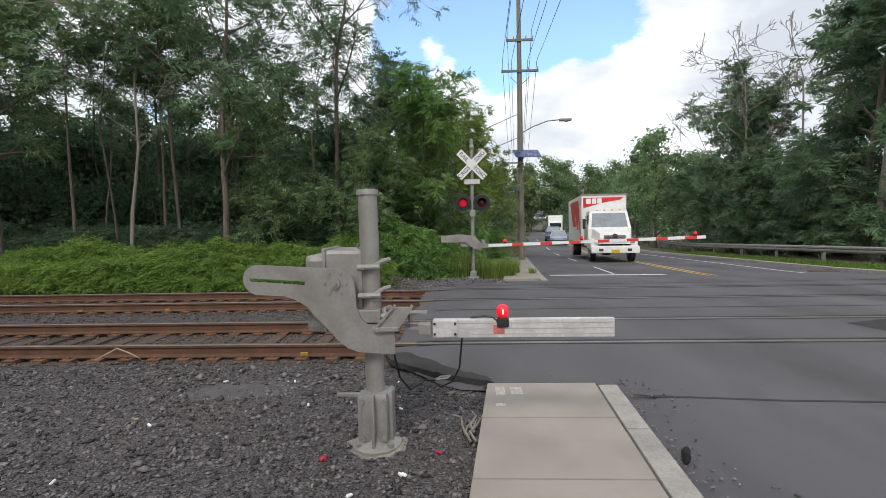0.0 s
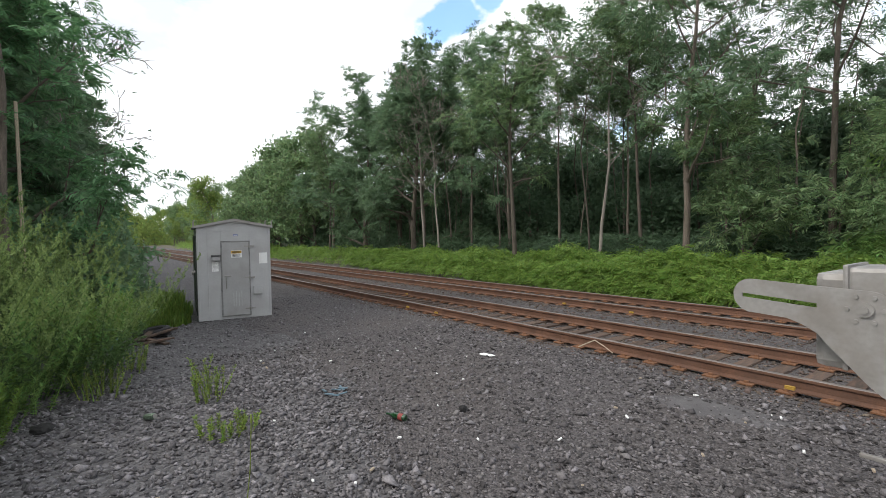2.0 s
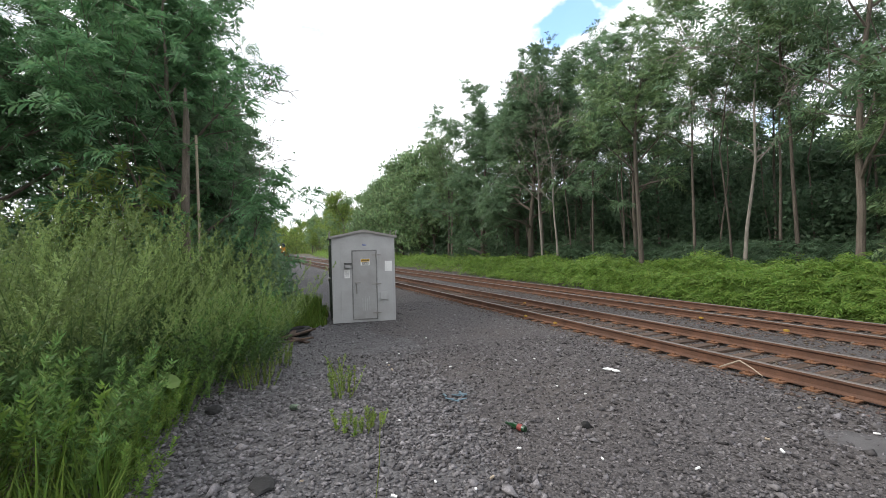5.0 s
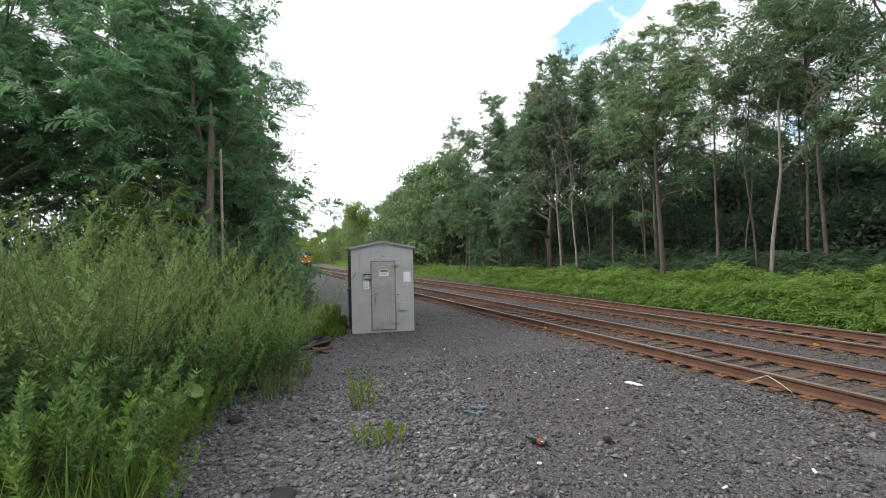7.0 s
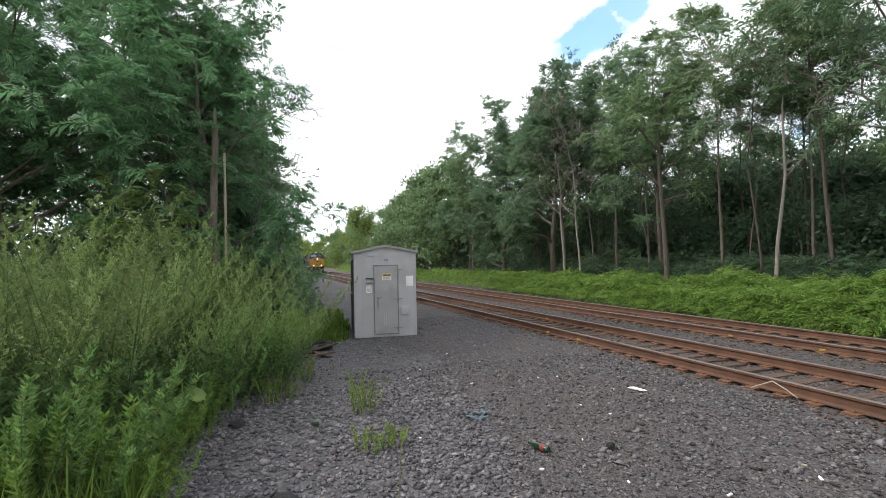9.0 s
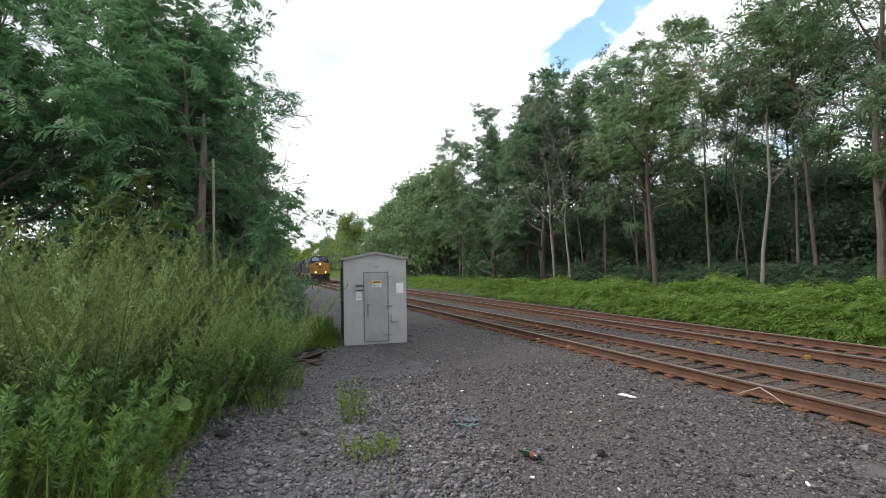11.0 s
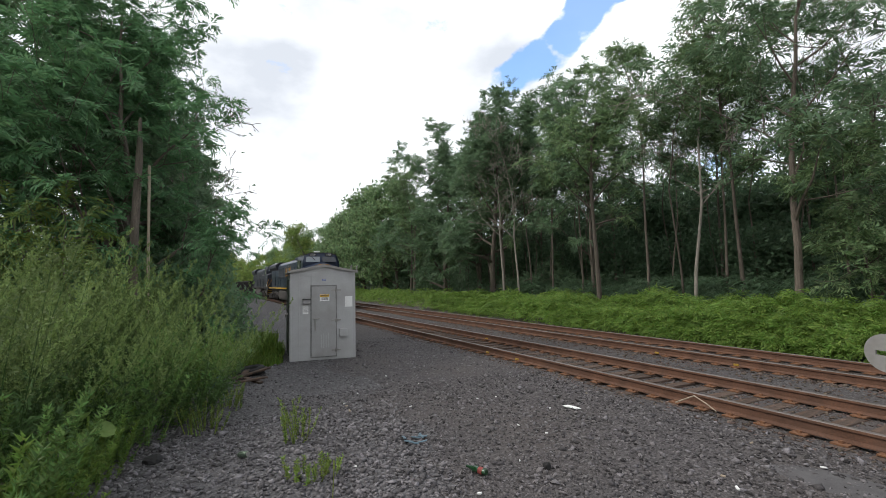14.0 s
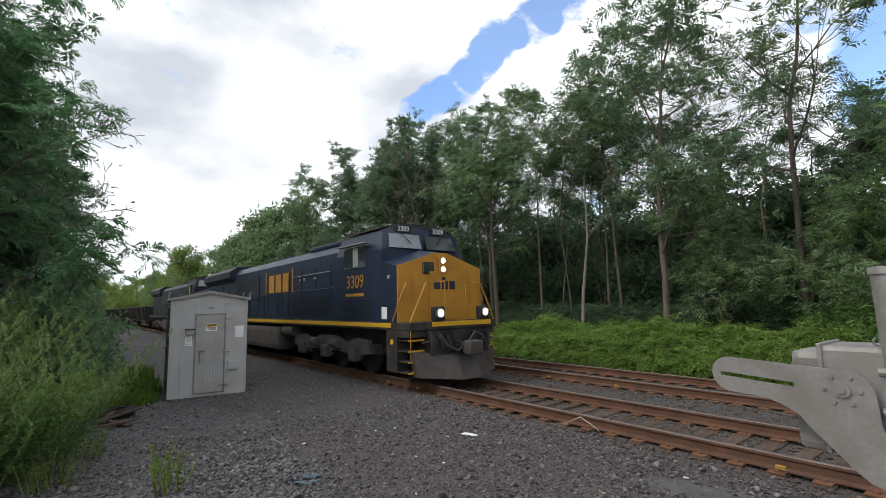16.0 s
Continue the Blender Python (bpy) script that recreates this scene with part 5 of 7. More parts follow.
    # angled arm support and adaptor
    sup = Shape().add([(x, y, z) for y in (-0.18, -0.13) for x, z in ((0.08, 1.06), (0.245, 1.06), (0.34, 1.22), (0.215, 1.22))], [(0, 1, 2, 3), (7, 6, 5, 4), (0, 4, 5, 1), (1, 5, 6, 2), (2, 6, 7, 3), (3, 7, 4, 0)])
    sup.soft_box(0.05, 0.25, -0.2, -0.08, 1.035, 1.07, 0.006)
    sp = part("arm_support", sup, M_GALV, g, "folded steel arm support")
    part("support_flange", Shape().add([(x, y, z) for y in (-0.2, -0.185) for x, z in ((0.06, 1.07), (0.09, 1.07), (0.235, 1.24), (0.225, 1.255))], [(0, 1, 2, 3), (7, 6, 5, 4), (0, 4, 5, 1), (1, 5, 6, 2), (2, 6, 7, 3), (3, 7, 4, 0)])
         .add([(x, y, z) for y in (-0.2, -0.185) for x, z in ((0.245, 1.07), (0.265, 1.07), (0.375, 1.235), (0.355, 1.25))], [(0, 1, 2, 3), (7, 6, 5, 4), (0, 4, 5, 1), (1, 5, 6, 2), (2, 6, 7, 3), (3, 7, 4, 0)]), M_GALV, sp)
    for x in (0.085, 0.21):
        bolt(sp, (x, -0.2, 1.05), (0, -1, 0), 0.016)
    part("adaptor", Shape().soft_box(0.3, 0.47, -0.12, -0.02, 1.15, 1.17, 0.004).soft_box(0.26, 0.47, -0.12, -0.05, 1.03, 1.05, 0.004).tube([(0.33, -0.08, 1.03), (0.33, -0.08, 1.16)], 0.018, 8)
         .soft_box(0.4, 0.5, -0.13, -0.03, 0.99, 1.08, 0.01).tube([(0.26, -0.09, 1.075), (0.47, -0.09, 1.075)], 0.012, 8), M_GALV, g)
    arm = part("gate_arm", Shape().soft_box(0.52, 1.96, -0.09, -0.03, 0.955, 1.105, 0.008), M_ARM, g, "short white gate arm with a broken end")
    for z in (0.985, 1.03, 1.075):
        part("groove", Shape().box(0.72, 1.955, -0.0925, -0.0902, z - 0.003, z + 0.003), M_ALU, arm)
    part("arm_shoe", Shape().soft_box(0.515, 0.71, -0.105, -0.02, 0.962, 1.098, 0.006), M_ARM, arm)
    for x in (0.53, 0.695):
        for z in (0.99, 1.075):
            bolt(arm, (x, -0.105, z), (0, -1, 0), 0.011, M_STEEL_DARK)
    part("red_patch", Shape().box(1.0, 1.09, -0.094, -0.0905, 0.985, 1.06), material("faded_red_tape", (0.5, 0.16, 0.13), 0.6), arm)
    lamp = part("gate_lamp", Shape().soft_box(1.03, 1.125, -0.11, -0.02, 1.04, 1.115, 0.01), M_BLACK, g, "lit red gate lamp")
    part("lens", Shape().tube([(1.077, -0.065, 1.113), (1.077, -0.065, 1.125), (1.077, -0.065, 1.145), (1.077, -0.065, 1.17), (1.077, -0.065, 1.195), (1.077, -0.065, 1.212), (1.077, -0.065, 1.22)], [0.03, 0.043, 0.051, 0.053, 0.046, 0.03, 0.012], 18), M_LAMP_RED, lamp, smooth=True)
    part("bulb", Shape().tube([(1.077, -0.117, 1.15), (1.077, -0.1175, 1.185)], 0.007, 8), M_LAMP_HOT, lamp)
    part("arm_cable", Shape().tube([(0.82, -0.06, 1.115), (0.94, -0.08, 1.13), (1.0, -0.09, 1.12), (1.06, -0.11, 1.07)], 0.008, 6), M_BLACK, g)
    part("hanging_cable", Shape().tube([(0.75, -0.06, 0.96), (0.72, 0.2, 0.62), (0.64, 0.75, 0.3), (0.5, 1.15, 0.1), (0.42, 1.3, 0.1)], 0.008, 6), M_BLACK, g)
    part("cable_lug", Shape().tube([(0.44, 1.28, 0.13), (0.56, 1.33, 0.13), (0.6, 1.42, 0.13), (0.48, 1.38, 0.13), (0.44, 1.28, 0.13)], 0.012, 6), M_GALV, g)
    part("ground_cable", Shape().tube([(0.16, 0.05, 0.85), (0.18, 0.3, 0.5), (0.2, 0.9, 0.16), (0.32, 1.3, 0.12), (0.44, 1.3, 0.12)], 0.01, 6), M_BLACK, g)


near_gate()


# crossbuck signal with the long gate beyond the tracks
def far_signal():
    z0 = ground_z(0.4, 15.9)
    g = thing("crossing_signal", pose(0.4, 15.9, z0), "aluminium crossing signal mast with crossbuck, red flashers and a lowered gate", "crossing signal")
    mast = part("mast", Shape().tube([(0, 0, 0.05), (0, 0, 4.5 - z0)], 0.062, 14), M_GALV, g, smooth=True)
    part("finial", dome((0, 0, 4.5 - z0), 0.06, (0, 0, 1)), M_GALV, mast)
    part("foot", Shape().soft_box(-0.2, 0.2, -0.2, 0.2, -0.05, 0.06, 0.03).soft_box(-0.11, 0.11, -0.11, 0.11, 0.05, 0.25, 0.02), M_GALV, g)
    zc = 3.70 - z0
    for k, (a, words) in enumerate(((-45, ("RAIL", "ROAD")), (45, ("CROS", "SING")))):
        bl = part("crossbuck_blade", Shape().soft_box(-0.6, 0.6, -0.012, 0.012, -0.115, 0.115, 0.006), M_WHITE, g, "white crossbuck blade with black letters", where=pose(0, -0.09 - 0.03 * k, zc) @ Matrix.Rotation(radians(-a), 4, "Y"))
        for w, x in zip(words, (-0.36, 0.36)):
            text("letters", w, 0.19, pose(x, -0.016, 0, 90), M_BLACK, bl)
    part("count_sign", Shape().soft_box(-0.26, 0.26, -0.1, -0.085, 3.06 - z0, 3.22 - z0, 0.01), M_ARM, g, "weathered white plate")
    part("cross_arm", Shape().tube([(-0.3, -0.03, 2.45 - z0), (0.3, -0.03, 2.45 - z0)], 0.03, 8), M_STEEL_DARK, g)
    for x, lit in ((-0.31, True), (0.31, False)):
        f = part("flasher", Shape().tube([(x, -0.13, 2.44 - z0), (x, -0.1, 2.44 - z0)], 0.27, 24).tube([(x, -0.1, 2.44 - z0), (x, 0.02, 2.44 - z0)], 0.14, 14), M_BLACK, g, "lit red flasher on a black disc" if lit else "unlit red flasher on a black disc")
        part("lens", dome((x, -0.131, 2.44 - z0), 0.125, (0, -1, 0), 16, 4, 0.35), M_LAMP_RED if lit else M_DARKRED, f)
        hood = Shape()
        n = 12
        v = [(x + 0.16 * math.cos(math.pi * i / n), -0.13 - d, 2.44 - z0 + 0.16 * math.sin(math.pi * i / n)) for d in (0, 0.28) for i in range(n + 1)]
        hood.add(v, [(i, i + 1, n + 2 + i, n + 1 + i) for i in range(n)])
        part("hood", hood, M_BLACK, f)
    part("junction_box", Shape().soft_box(-0.09, 0.1, -0.14, 0.06, 1.98 - z0, 2.2 - z0, 0.02), M_GALV, g)
    part("bell", dome((0.0, -0.02, 4.28 - z0), 0.09, (0, -1, 0.2)), M_GALV, g)
    mech = part("mechanism_box", Shape().soft_box(-0.42, 0.1, -0.3, 0.12, 0.98 - z0, 1.36 - z0, 0.04), M_GALV, g, "grey cast gate motor housing")
    part("counterweight_plate", Shape().plate([(-1.05, 1.38 - z0), (-0.42, 1.42 - z0), (0.05, 1.36 - z0), (0.3, 1.1 - z0), (0.3, 0.9 - z0), (0.05, 0.92 - z0), (-0.25, 1.15 - z0), (-1.05, 1.16 - z0)], -0.36, -0.32), M_GALV, mech)
    arm = part("gate_arm", Shape().soft_box(0, 7.02, -0.02, 0.02, -0.05, 0.05, 0.006), M_WHITE, g, "long lowered white gate arm with red stripes", where=pose(0.42, -0.34, 1.03 - z0, 0, -1.35, 0))
    for i in range(7):
        part("red_stripe", Shape().box(0.85 + i * 0.92, 1.22 + i * 0.92, -0.024, -0.0205, -0.048, 0.048), M_REDPAINT, arm)
    for x in (0.62, 3.1, 6.7):
        l = part("gate_lamp", Shape().box(x - 0.04, x + 0.04, -0.04, 0.04, 0.05, 0.1), M_BLACK, arm)
        part("lens", Shape().tube([(x, 0, 0.1), (x, 0, 0.14), (x, 0, 0.19)], [0.05, 0.055, 0.03], 12), M_LAMP_RED, l, smooth=True)
    part("arm_bracket", Shape().soft_box(0.2, 0.5, -0.4, -0.28, 0.96 - z0, 1.1 - z0, 0.01).soft_box(0.28, 0.4, -0.42, -0.26, 1.1 - z0, 1.22 - z0, 0.01), M_GALV, g)


far_signal()


# utility poles, wires, street lamp
def utility_pole(x, y, h, label, arms=True):
    z0 = ground_z(x, y)
    p = thing("utility_pole", pose(x, y, z0), label, "utility pole", "utility poles along the road")
    part("pole", Shape().tube([(0, 0, -0.3), (-0.03, 0, h * 0.5), (-0.07, 0, h)], [0.19, 0.165, 0.12], 14), M_POLE, p, smooth=True)
    if arms:
        for z, w in ((11.1 / 15.2 * h, 1.1), (12.85 / 15.2 * h, 0.8)):
            a = part("crossarm", Shape().soft_box(-w - 0.03, w - 0.03, -0.2, -0.1, z - 0.07, z + 0.07, 0.01), M_POLE, p)
            for i in (-0.95, -0.45, 0.45, 0.95):
                part("insulator", Shape().tube([(w * i - 0.03, -0.15, z + 0.07), (w * i - 0.03, -0.15, z + 0.2), (w * i - 0.03, -0.15, z + 0.26)], [0.03, 0.05, 0.02], 8), M_ALU, a)
    return p


P1 = utility_pole(3.62, 29.0, 15.6, "tall weathered timber utility pole with two crossarms")
z1 = ground_z(3.62, 29.0)
part("crossarm_brace", Shape().tube([(-0.6, -0.14, 11.05), (-0.05, -0.16, 10.5)], 0.02, 5).tube([(0.55, -0.14, 11.05), (-0.05, -0.16, 10.5)], 0.02, 5), M_GALV, P1)
part("solar_panel", Shape().soft_box(-0.78, 0.78, -0.5, 0.5, -0.02, 0.02, 0.005), material("dark_blue_solar_cells", (0.04, 0.06, 0.17), 0.25, vary=0.15, scale=3, grain=12, bump=0), P1, "tilted dark blue solar panel", where=pose(0.3, -0.5, 5.75 - z1, 32, 0, 8))
part("panel_bracket", Shape().tube([(0, -0.1, 5.35 - z1), (0.3, -0.5, 5.7 - z1)], 0.03, 6).soft_box(-0.75, 0.1, -0.3, -0.16, 5.2 - z1, 5.28 - z1, 0.01), M_GALV, P1)
part("control_box", Shape().soft_box(-0.6, -0.2, -0.4, -0.15, 3.55 - z1, 3.85 - z1, 0.02), material("blue_cabinet_paint", (0.09, 0.13, 0.3), 0.5), P1, "small blue cabinet")
lamp_arm = part("lamp_arm", Shape().tube([(0, -0.12, 7.0 - z1), (0.7, -0.35, 7.35 - z1), (1.5, -0.6, 7.6 - z1), (2.2, -0.8, 7.62 - z1)], 0.035, 8), M_GALV, P1, smooth=True)
part("lamp_head", Shape().soft_box(2.15, 2.85, -1.0, -0.68, 7.52 - z1, 7.66 - z1, 0.05), M_GALV, lamp_arm, "grey street lamp head")
part("lamp_lens", dome((2.55, -0.85, 7.53 - z1), 0.13, (0, 0, -1), 12, 4, 0.6), M_WHITE, lamp_arm)
utility_pole(8.2, 70.0, 11.0, "distant timber utility pole")
utility_pole(22.8, 58.0, 10.0, "distant timber utility pole", False)
leaning = utility_pole(19.9, 23.6, 9.0, "brown timber pole leaning beside the guard rail", False)
leaning.matrix_basis = leaning.matrix_basis @ pose(0, 0, 0, 0, 5, 0)
wires = thing("overhead_wires", label="thin black overhead wires along the road", category="power line")
for dx, z in ((-1.05, 11.3), (-0.5, 11.3), (0.45, 11.3), (1.0, 11.3), (-0.75, 13.1), (0.7, 13.1), (-0.06, 15.5)):
    for a, b in (((3.6 + dx, 28.85, z), (1.2 + dx, -20.0, z - 0.5)), ((3.6 + dx, 28.85, z), (8.1 + dx * 0.8, 70, z * 0.68 - 1))):
        part("wire", Shape().tube([(a[0] + (b[0] - a[0]) * i / 12, a[1] + (b[1] - a[1]) * i / 12, a[2] + (b[2] - a[2]) * i / 12 - 0.9 * 4 * (i / 12) * (1 - i / 12)) for i in range(13)], 0.014, 4), M_WIRE, wires)
for z, x2 in ((6.8, -14), (8.2, -10)):
    part("wire", Shape().tube([(3.55, 28.9, z), (0.5, 30.5, z - 1.0), (x2, 38, z - 2.2)], 0.02, 4), M_WIRE, wires)
for z in (5.6, 6.3):
    part("wire", Shape().tube([(3.62, 28.9, z + 3.4), (5.5, 46, z + 0.8), (8.1, 70, z)], 0.022, 4), M_WIRE, wires)

# guard rail
gr = thing("guard_rail", label="galvanised steel guard rail on short posts", category="guard rail")
gpts = [(15.9 + 0.08 * (y - 8), y) for y in np.arange(8, 76, 3.8)]
prof = [(0.0, 0.0), (0.05, 0.06), (0.05, 0.12), (0.0, 0.16), (0.05, 0.20), (0.05, 0.26), (0.0, 0.31), (-0.012, 0.31), (0.03, 0.25), (0.03, 0.21), (-0.015, 0.16), (0.03, 0.11), (0.03, 0.07), (-0.012, 0.0)]
for (xa, ya), (xb, yb) in zip(gpts, gpts[1:]):
    s, k = Shape(), len(prof)
    for x, y in ((xa, ya), (xb + 0.01, yb + 0.1)):
        s.v += [(x - a, y, road_z(y) + 0.42 + b) for a, b in prof]
    s.f += [(j, (j + 1) % k, k + (j + 1) % k, k + j) for j in range(k)]
    part("beam", s, M_GALV, gr)
    part("post", Shape().box(xa + 0.03, xa + 0.15, ya - 0.05, ya + 0.05, road_z(ya) - 0.3, road_z(ya) + 0.74), M_GALV, gr)
drain = solid("storm_drain", Shape().soft_box(-0.5, 0.5, -0.22, 0.22, -0.1, 0.03, 0.02), M_RUST, "rusty iron storm drain grate by the kerb", "drain", where=pose(12.6, 16.9, road_z(16.9) + 0.0))
jb = thing("road_barrier", pose(3.0, 40.0, ground_z(3.0, 40.0)), "low tan concrete block wall beside the road", "barrier")
for i in range(3):
    part("block", Shape().soft_box(i * 1.1 - 1.0, i * 1.1 + 0.08, -0.3, 0.3, 0, 1.15, 0.04), material("tan_block", (0.34, 0.25, 0.19), 0.9), jb)


# vehicles waiting on the road
def wheel(parent, x, y, z, r, w, rim):
    wh = part("wheel", Shape().tube([(x - w / 2, y, z), (x - w / 2 + 0.03, y, z), (x + w / 2 - 0.03, y, z), (x + w / 2, y, z)], [r * 0.92, r, r, r * 0.92], 22), M_BLACK, parent, smooth=True)
    part("rim", Shape().tube([(x - w / 2 - 0.012, y, z), (x + w / 2 + 0.012, y, z)], r * 0.58, 14), rim, wh)


def box_truck():
    # local: y towards the rear, front bumper at y = 0
    X, Y = 7.85, 24.5
    t = thing("box_truck", pose(X, Y, road_z(Y), -1.5, 0, -6.0), "white box truck with red stripes waiting at the gate", "truck")
    cabw = 1.12
    hood = Shape().add([(-0.78, 0.12, 0.95), (0.78, 0.12, 0.95), (1.05, 1.45, 0.95), (-1.05, 1.45, 0.95), (-0.72, 0.22, 1.5), (0.72, 0.22, 1.5), (0.9, 1.45, 1.78), (-0.9, 1.45, 1.78), (-0.74, 0.1, 1.25), (0.74, 0.1, 1.25)],
                       [(0, 1, 9, 8), (8, 9, 5, 4), (4, 5, 6, 7), (1, 2, 6, 5, 9), (0, 8, 4, 7, 3), (3, 7, 6, 2), (0, 3, 2, 1)])
    h = part("hood", hood, M_WHITE, t)
    for x in (-1.0, 1.0):
        part("fender", Shape().soft_box(x - 0.2, x + 0.2, 0.25, 1.5, 0.62, 1.22, 0.1), M_WHITE, t)
        part("headlight", Shape().soft_box(x * 0.86 - 0.17, x * 0.86 + 0.17, 0.16, 0.3, 1.0, 1.2, 0.04), M_CABGLASS, t, "clear headlight")
        part("mirror", Shape().soft_box(x * 1.32 - 0.08, x * 1.32 + 0.08, 1.5, 1.6, 1.75, 2.3, 0.03).tube([(x * 1.1, 1.6, 2.2), (x * 1.32, 1.55, 2.25)], 0.02, 6), M_BLACK, t)
    gri = part("grille", Shape().soft_box(-0.55, 0.55, 0.05, 0.14, 1.05, 1.42, 0.04), M_GALV, h, "chrome grille")
    for i in range(5):
        part("slat", Shape().box(-0.5, 0.5, 0.035, 0.055, 1.09 + i * 0.065, 1.12 + i * 0.065), M_STEEL_DARK, gri)
    part("emblem", Shape().tube([(0, 0.02, 1.36), (0, 0.05, 1.36)], 0.13, 14), M_STEEL_DARK, gri)
    bmp = part("bumper", Shape().soft_box(-1.2, 1.2, -0.08, 0.22, 0.48, 0.86, 0.06), M_WHITE, t, "white front bumper")
    part("number_plate", Shape().box(-0.2, 0.2, -0.1, -0.082, 0.5, 0.66), M_YELLOW, bmp)
    for x in (-0.7, 0.7):
        part("fog_lamp", Shape().soft_box(x - 0.11, x + 0.11, -0.095, -0.05, 0.58, 0.72, 0.02), M_STEEL_DARK, bmp)
    cab = Shape().add([(-cabw, 1.4, 0.8), (cabw, 1.4, 0.8), (cabw, 2.9, 0.8), (-cabw, 2.9, 0.8), (-cabw, 1.4, 1.75), (cabw, 1.4, 1.75), (-0.98, 1.75, 2.72), (0.98, 1.75, 2.72), (-0.98, 2.9, 2.76), (0.98, 2.9, 2.76), (cabw, 2.9, 1.75), (-cabw, 2.9, 1.75)],
                      [(0, 1, 5, 4), (4, 5, 7, 6), (6, 7, 9, 8), (1, 2, 10, 5), (5, 10, 9, 7), (0, 4, 11, 3), (4, 6, 8, 11), (3, 11, 10, 2), (11, 8, 9, 10), (0, 3, 2, 1)])
    c = part("cab", cab, M_WHITE, t)
    ws = Shape()
    for x, z in ((-0.95, 1.84), (0.95, 1.84), (0.86, 2.6), (-0.86, 2.6)):
        ws.v.append((x, 1.4 + (z - 1.75) * 0.361 - 0.02, z))
    ws.v += [(x, y + 0.03, z) for x, y, z in ws.v]
    ws.f += [(0, 1, 2, 3), (7, 6, 5, 4), (0, 4, 5, 1), (1, 5, 6, 2), (2, 6, 7, 3), (3, 7, 4, 0)]
    # the reflection on this pane is painted as pale glass colour
    part("windscreen", ws, M_CABGLASS, c, "windscreen with a pale painted reflection")
    for s in (-1, 1):
        part("side_window", Shape().box(s * 1.07 - 0.02, s * 1.07 + 0.02, 1.75, 2.6, 1.8, 2.5), M_GLASS, c)
    for x in (-0.6, -0.2, 0.2, 0.6):
        part("roof_marker", Shape().soft_box(x - 0.06, x + 0.06, 1.72, 1.82, 2.74, 2.8, 0.02), M_YELLOW, c)
    body = part("cargo_box", Shape().soft_box(-1.25, 1.25, 3.05, 9.4, 1.0, 3.72, 0.04), M_WHITE, t, "white cargo box with red slanting stripes")
    red = material("red_vinyl", (0.55, 0.035, 0.03), 0.45, grain=20)
    part("front_stripe", Shape().plate([(-1.15, 2.95), (-1.15, 3.55), (1.1, 3.55), (0.9, 3.4), (0.1, 3.28)], 3.038, 3.046), red, body)
    for i, (a, b) in enumerate(((3.35, 3.7), (4.2, 4.9), (5.4, 6.8))):
        st = Shape().add([(-1.262, a, 1.5 + 0.2 * i), (-1.262, b, 1.5 + 0.2 * i), (-1.262, b + 1.5, 3.5), (-1.262, a + 0.9, 3.5)] + [(-1.253, a, 1.5 + 0.2 * i), (-1.253, b, 1.5 + 0.2 * i), (-1.253, b + 1.5, 3.5), (-1.253, a + 0.9, 3.5)],
                         [(0, 1, 2, 3), (7, 6, 5, 4), (0, 4, 5, 1), (1, 5, 6, 2), (2, 6, 7, 3), (3, 7, 4, 0)])
        part("side_stripe", st, red, body)
    for x0, x1, z0 in ((-0.98, -0.72, 3.2), (-0.66, -0.42, 3.2), (-0.36, -0.12, 3.2)):
        part("logo_block", Shape().box(x0, x1, 3.03, 3.037, z0, z0 + 0.3), M_WHITE, body)
    part("front_rim", Shape().box(-1.27, 1.27, 3.02, 3.1, 3.66, 3.75), M_GALV, body)
    part("chassis", Shape().box(-0.5, 0.5, 0.6, 9.2, 0.55, 0.98), M_STEEL_DARK, t)
    for x in (-1.0, 1.0):
        wheel(t, x, 0.95, 0.46, 0.46, 0.28, M_ALU)
        wheel(t, x * 0.96, 7.4, 0.46, 0.46, 0.5, M_ALU)


box_truck()


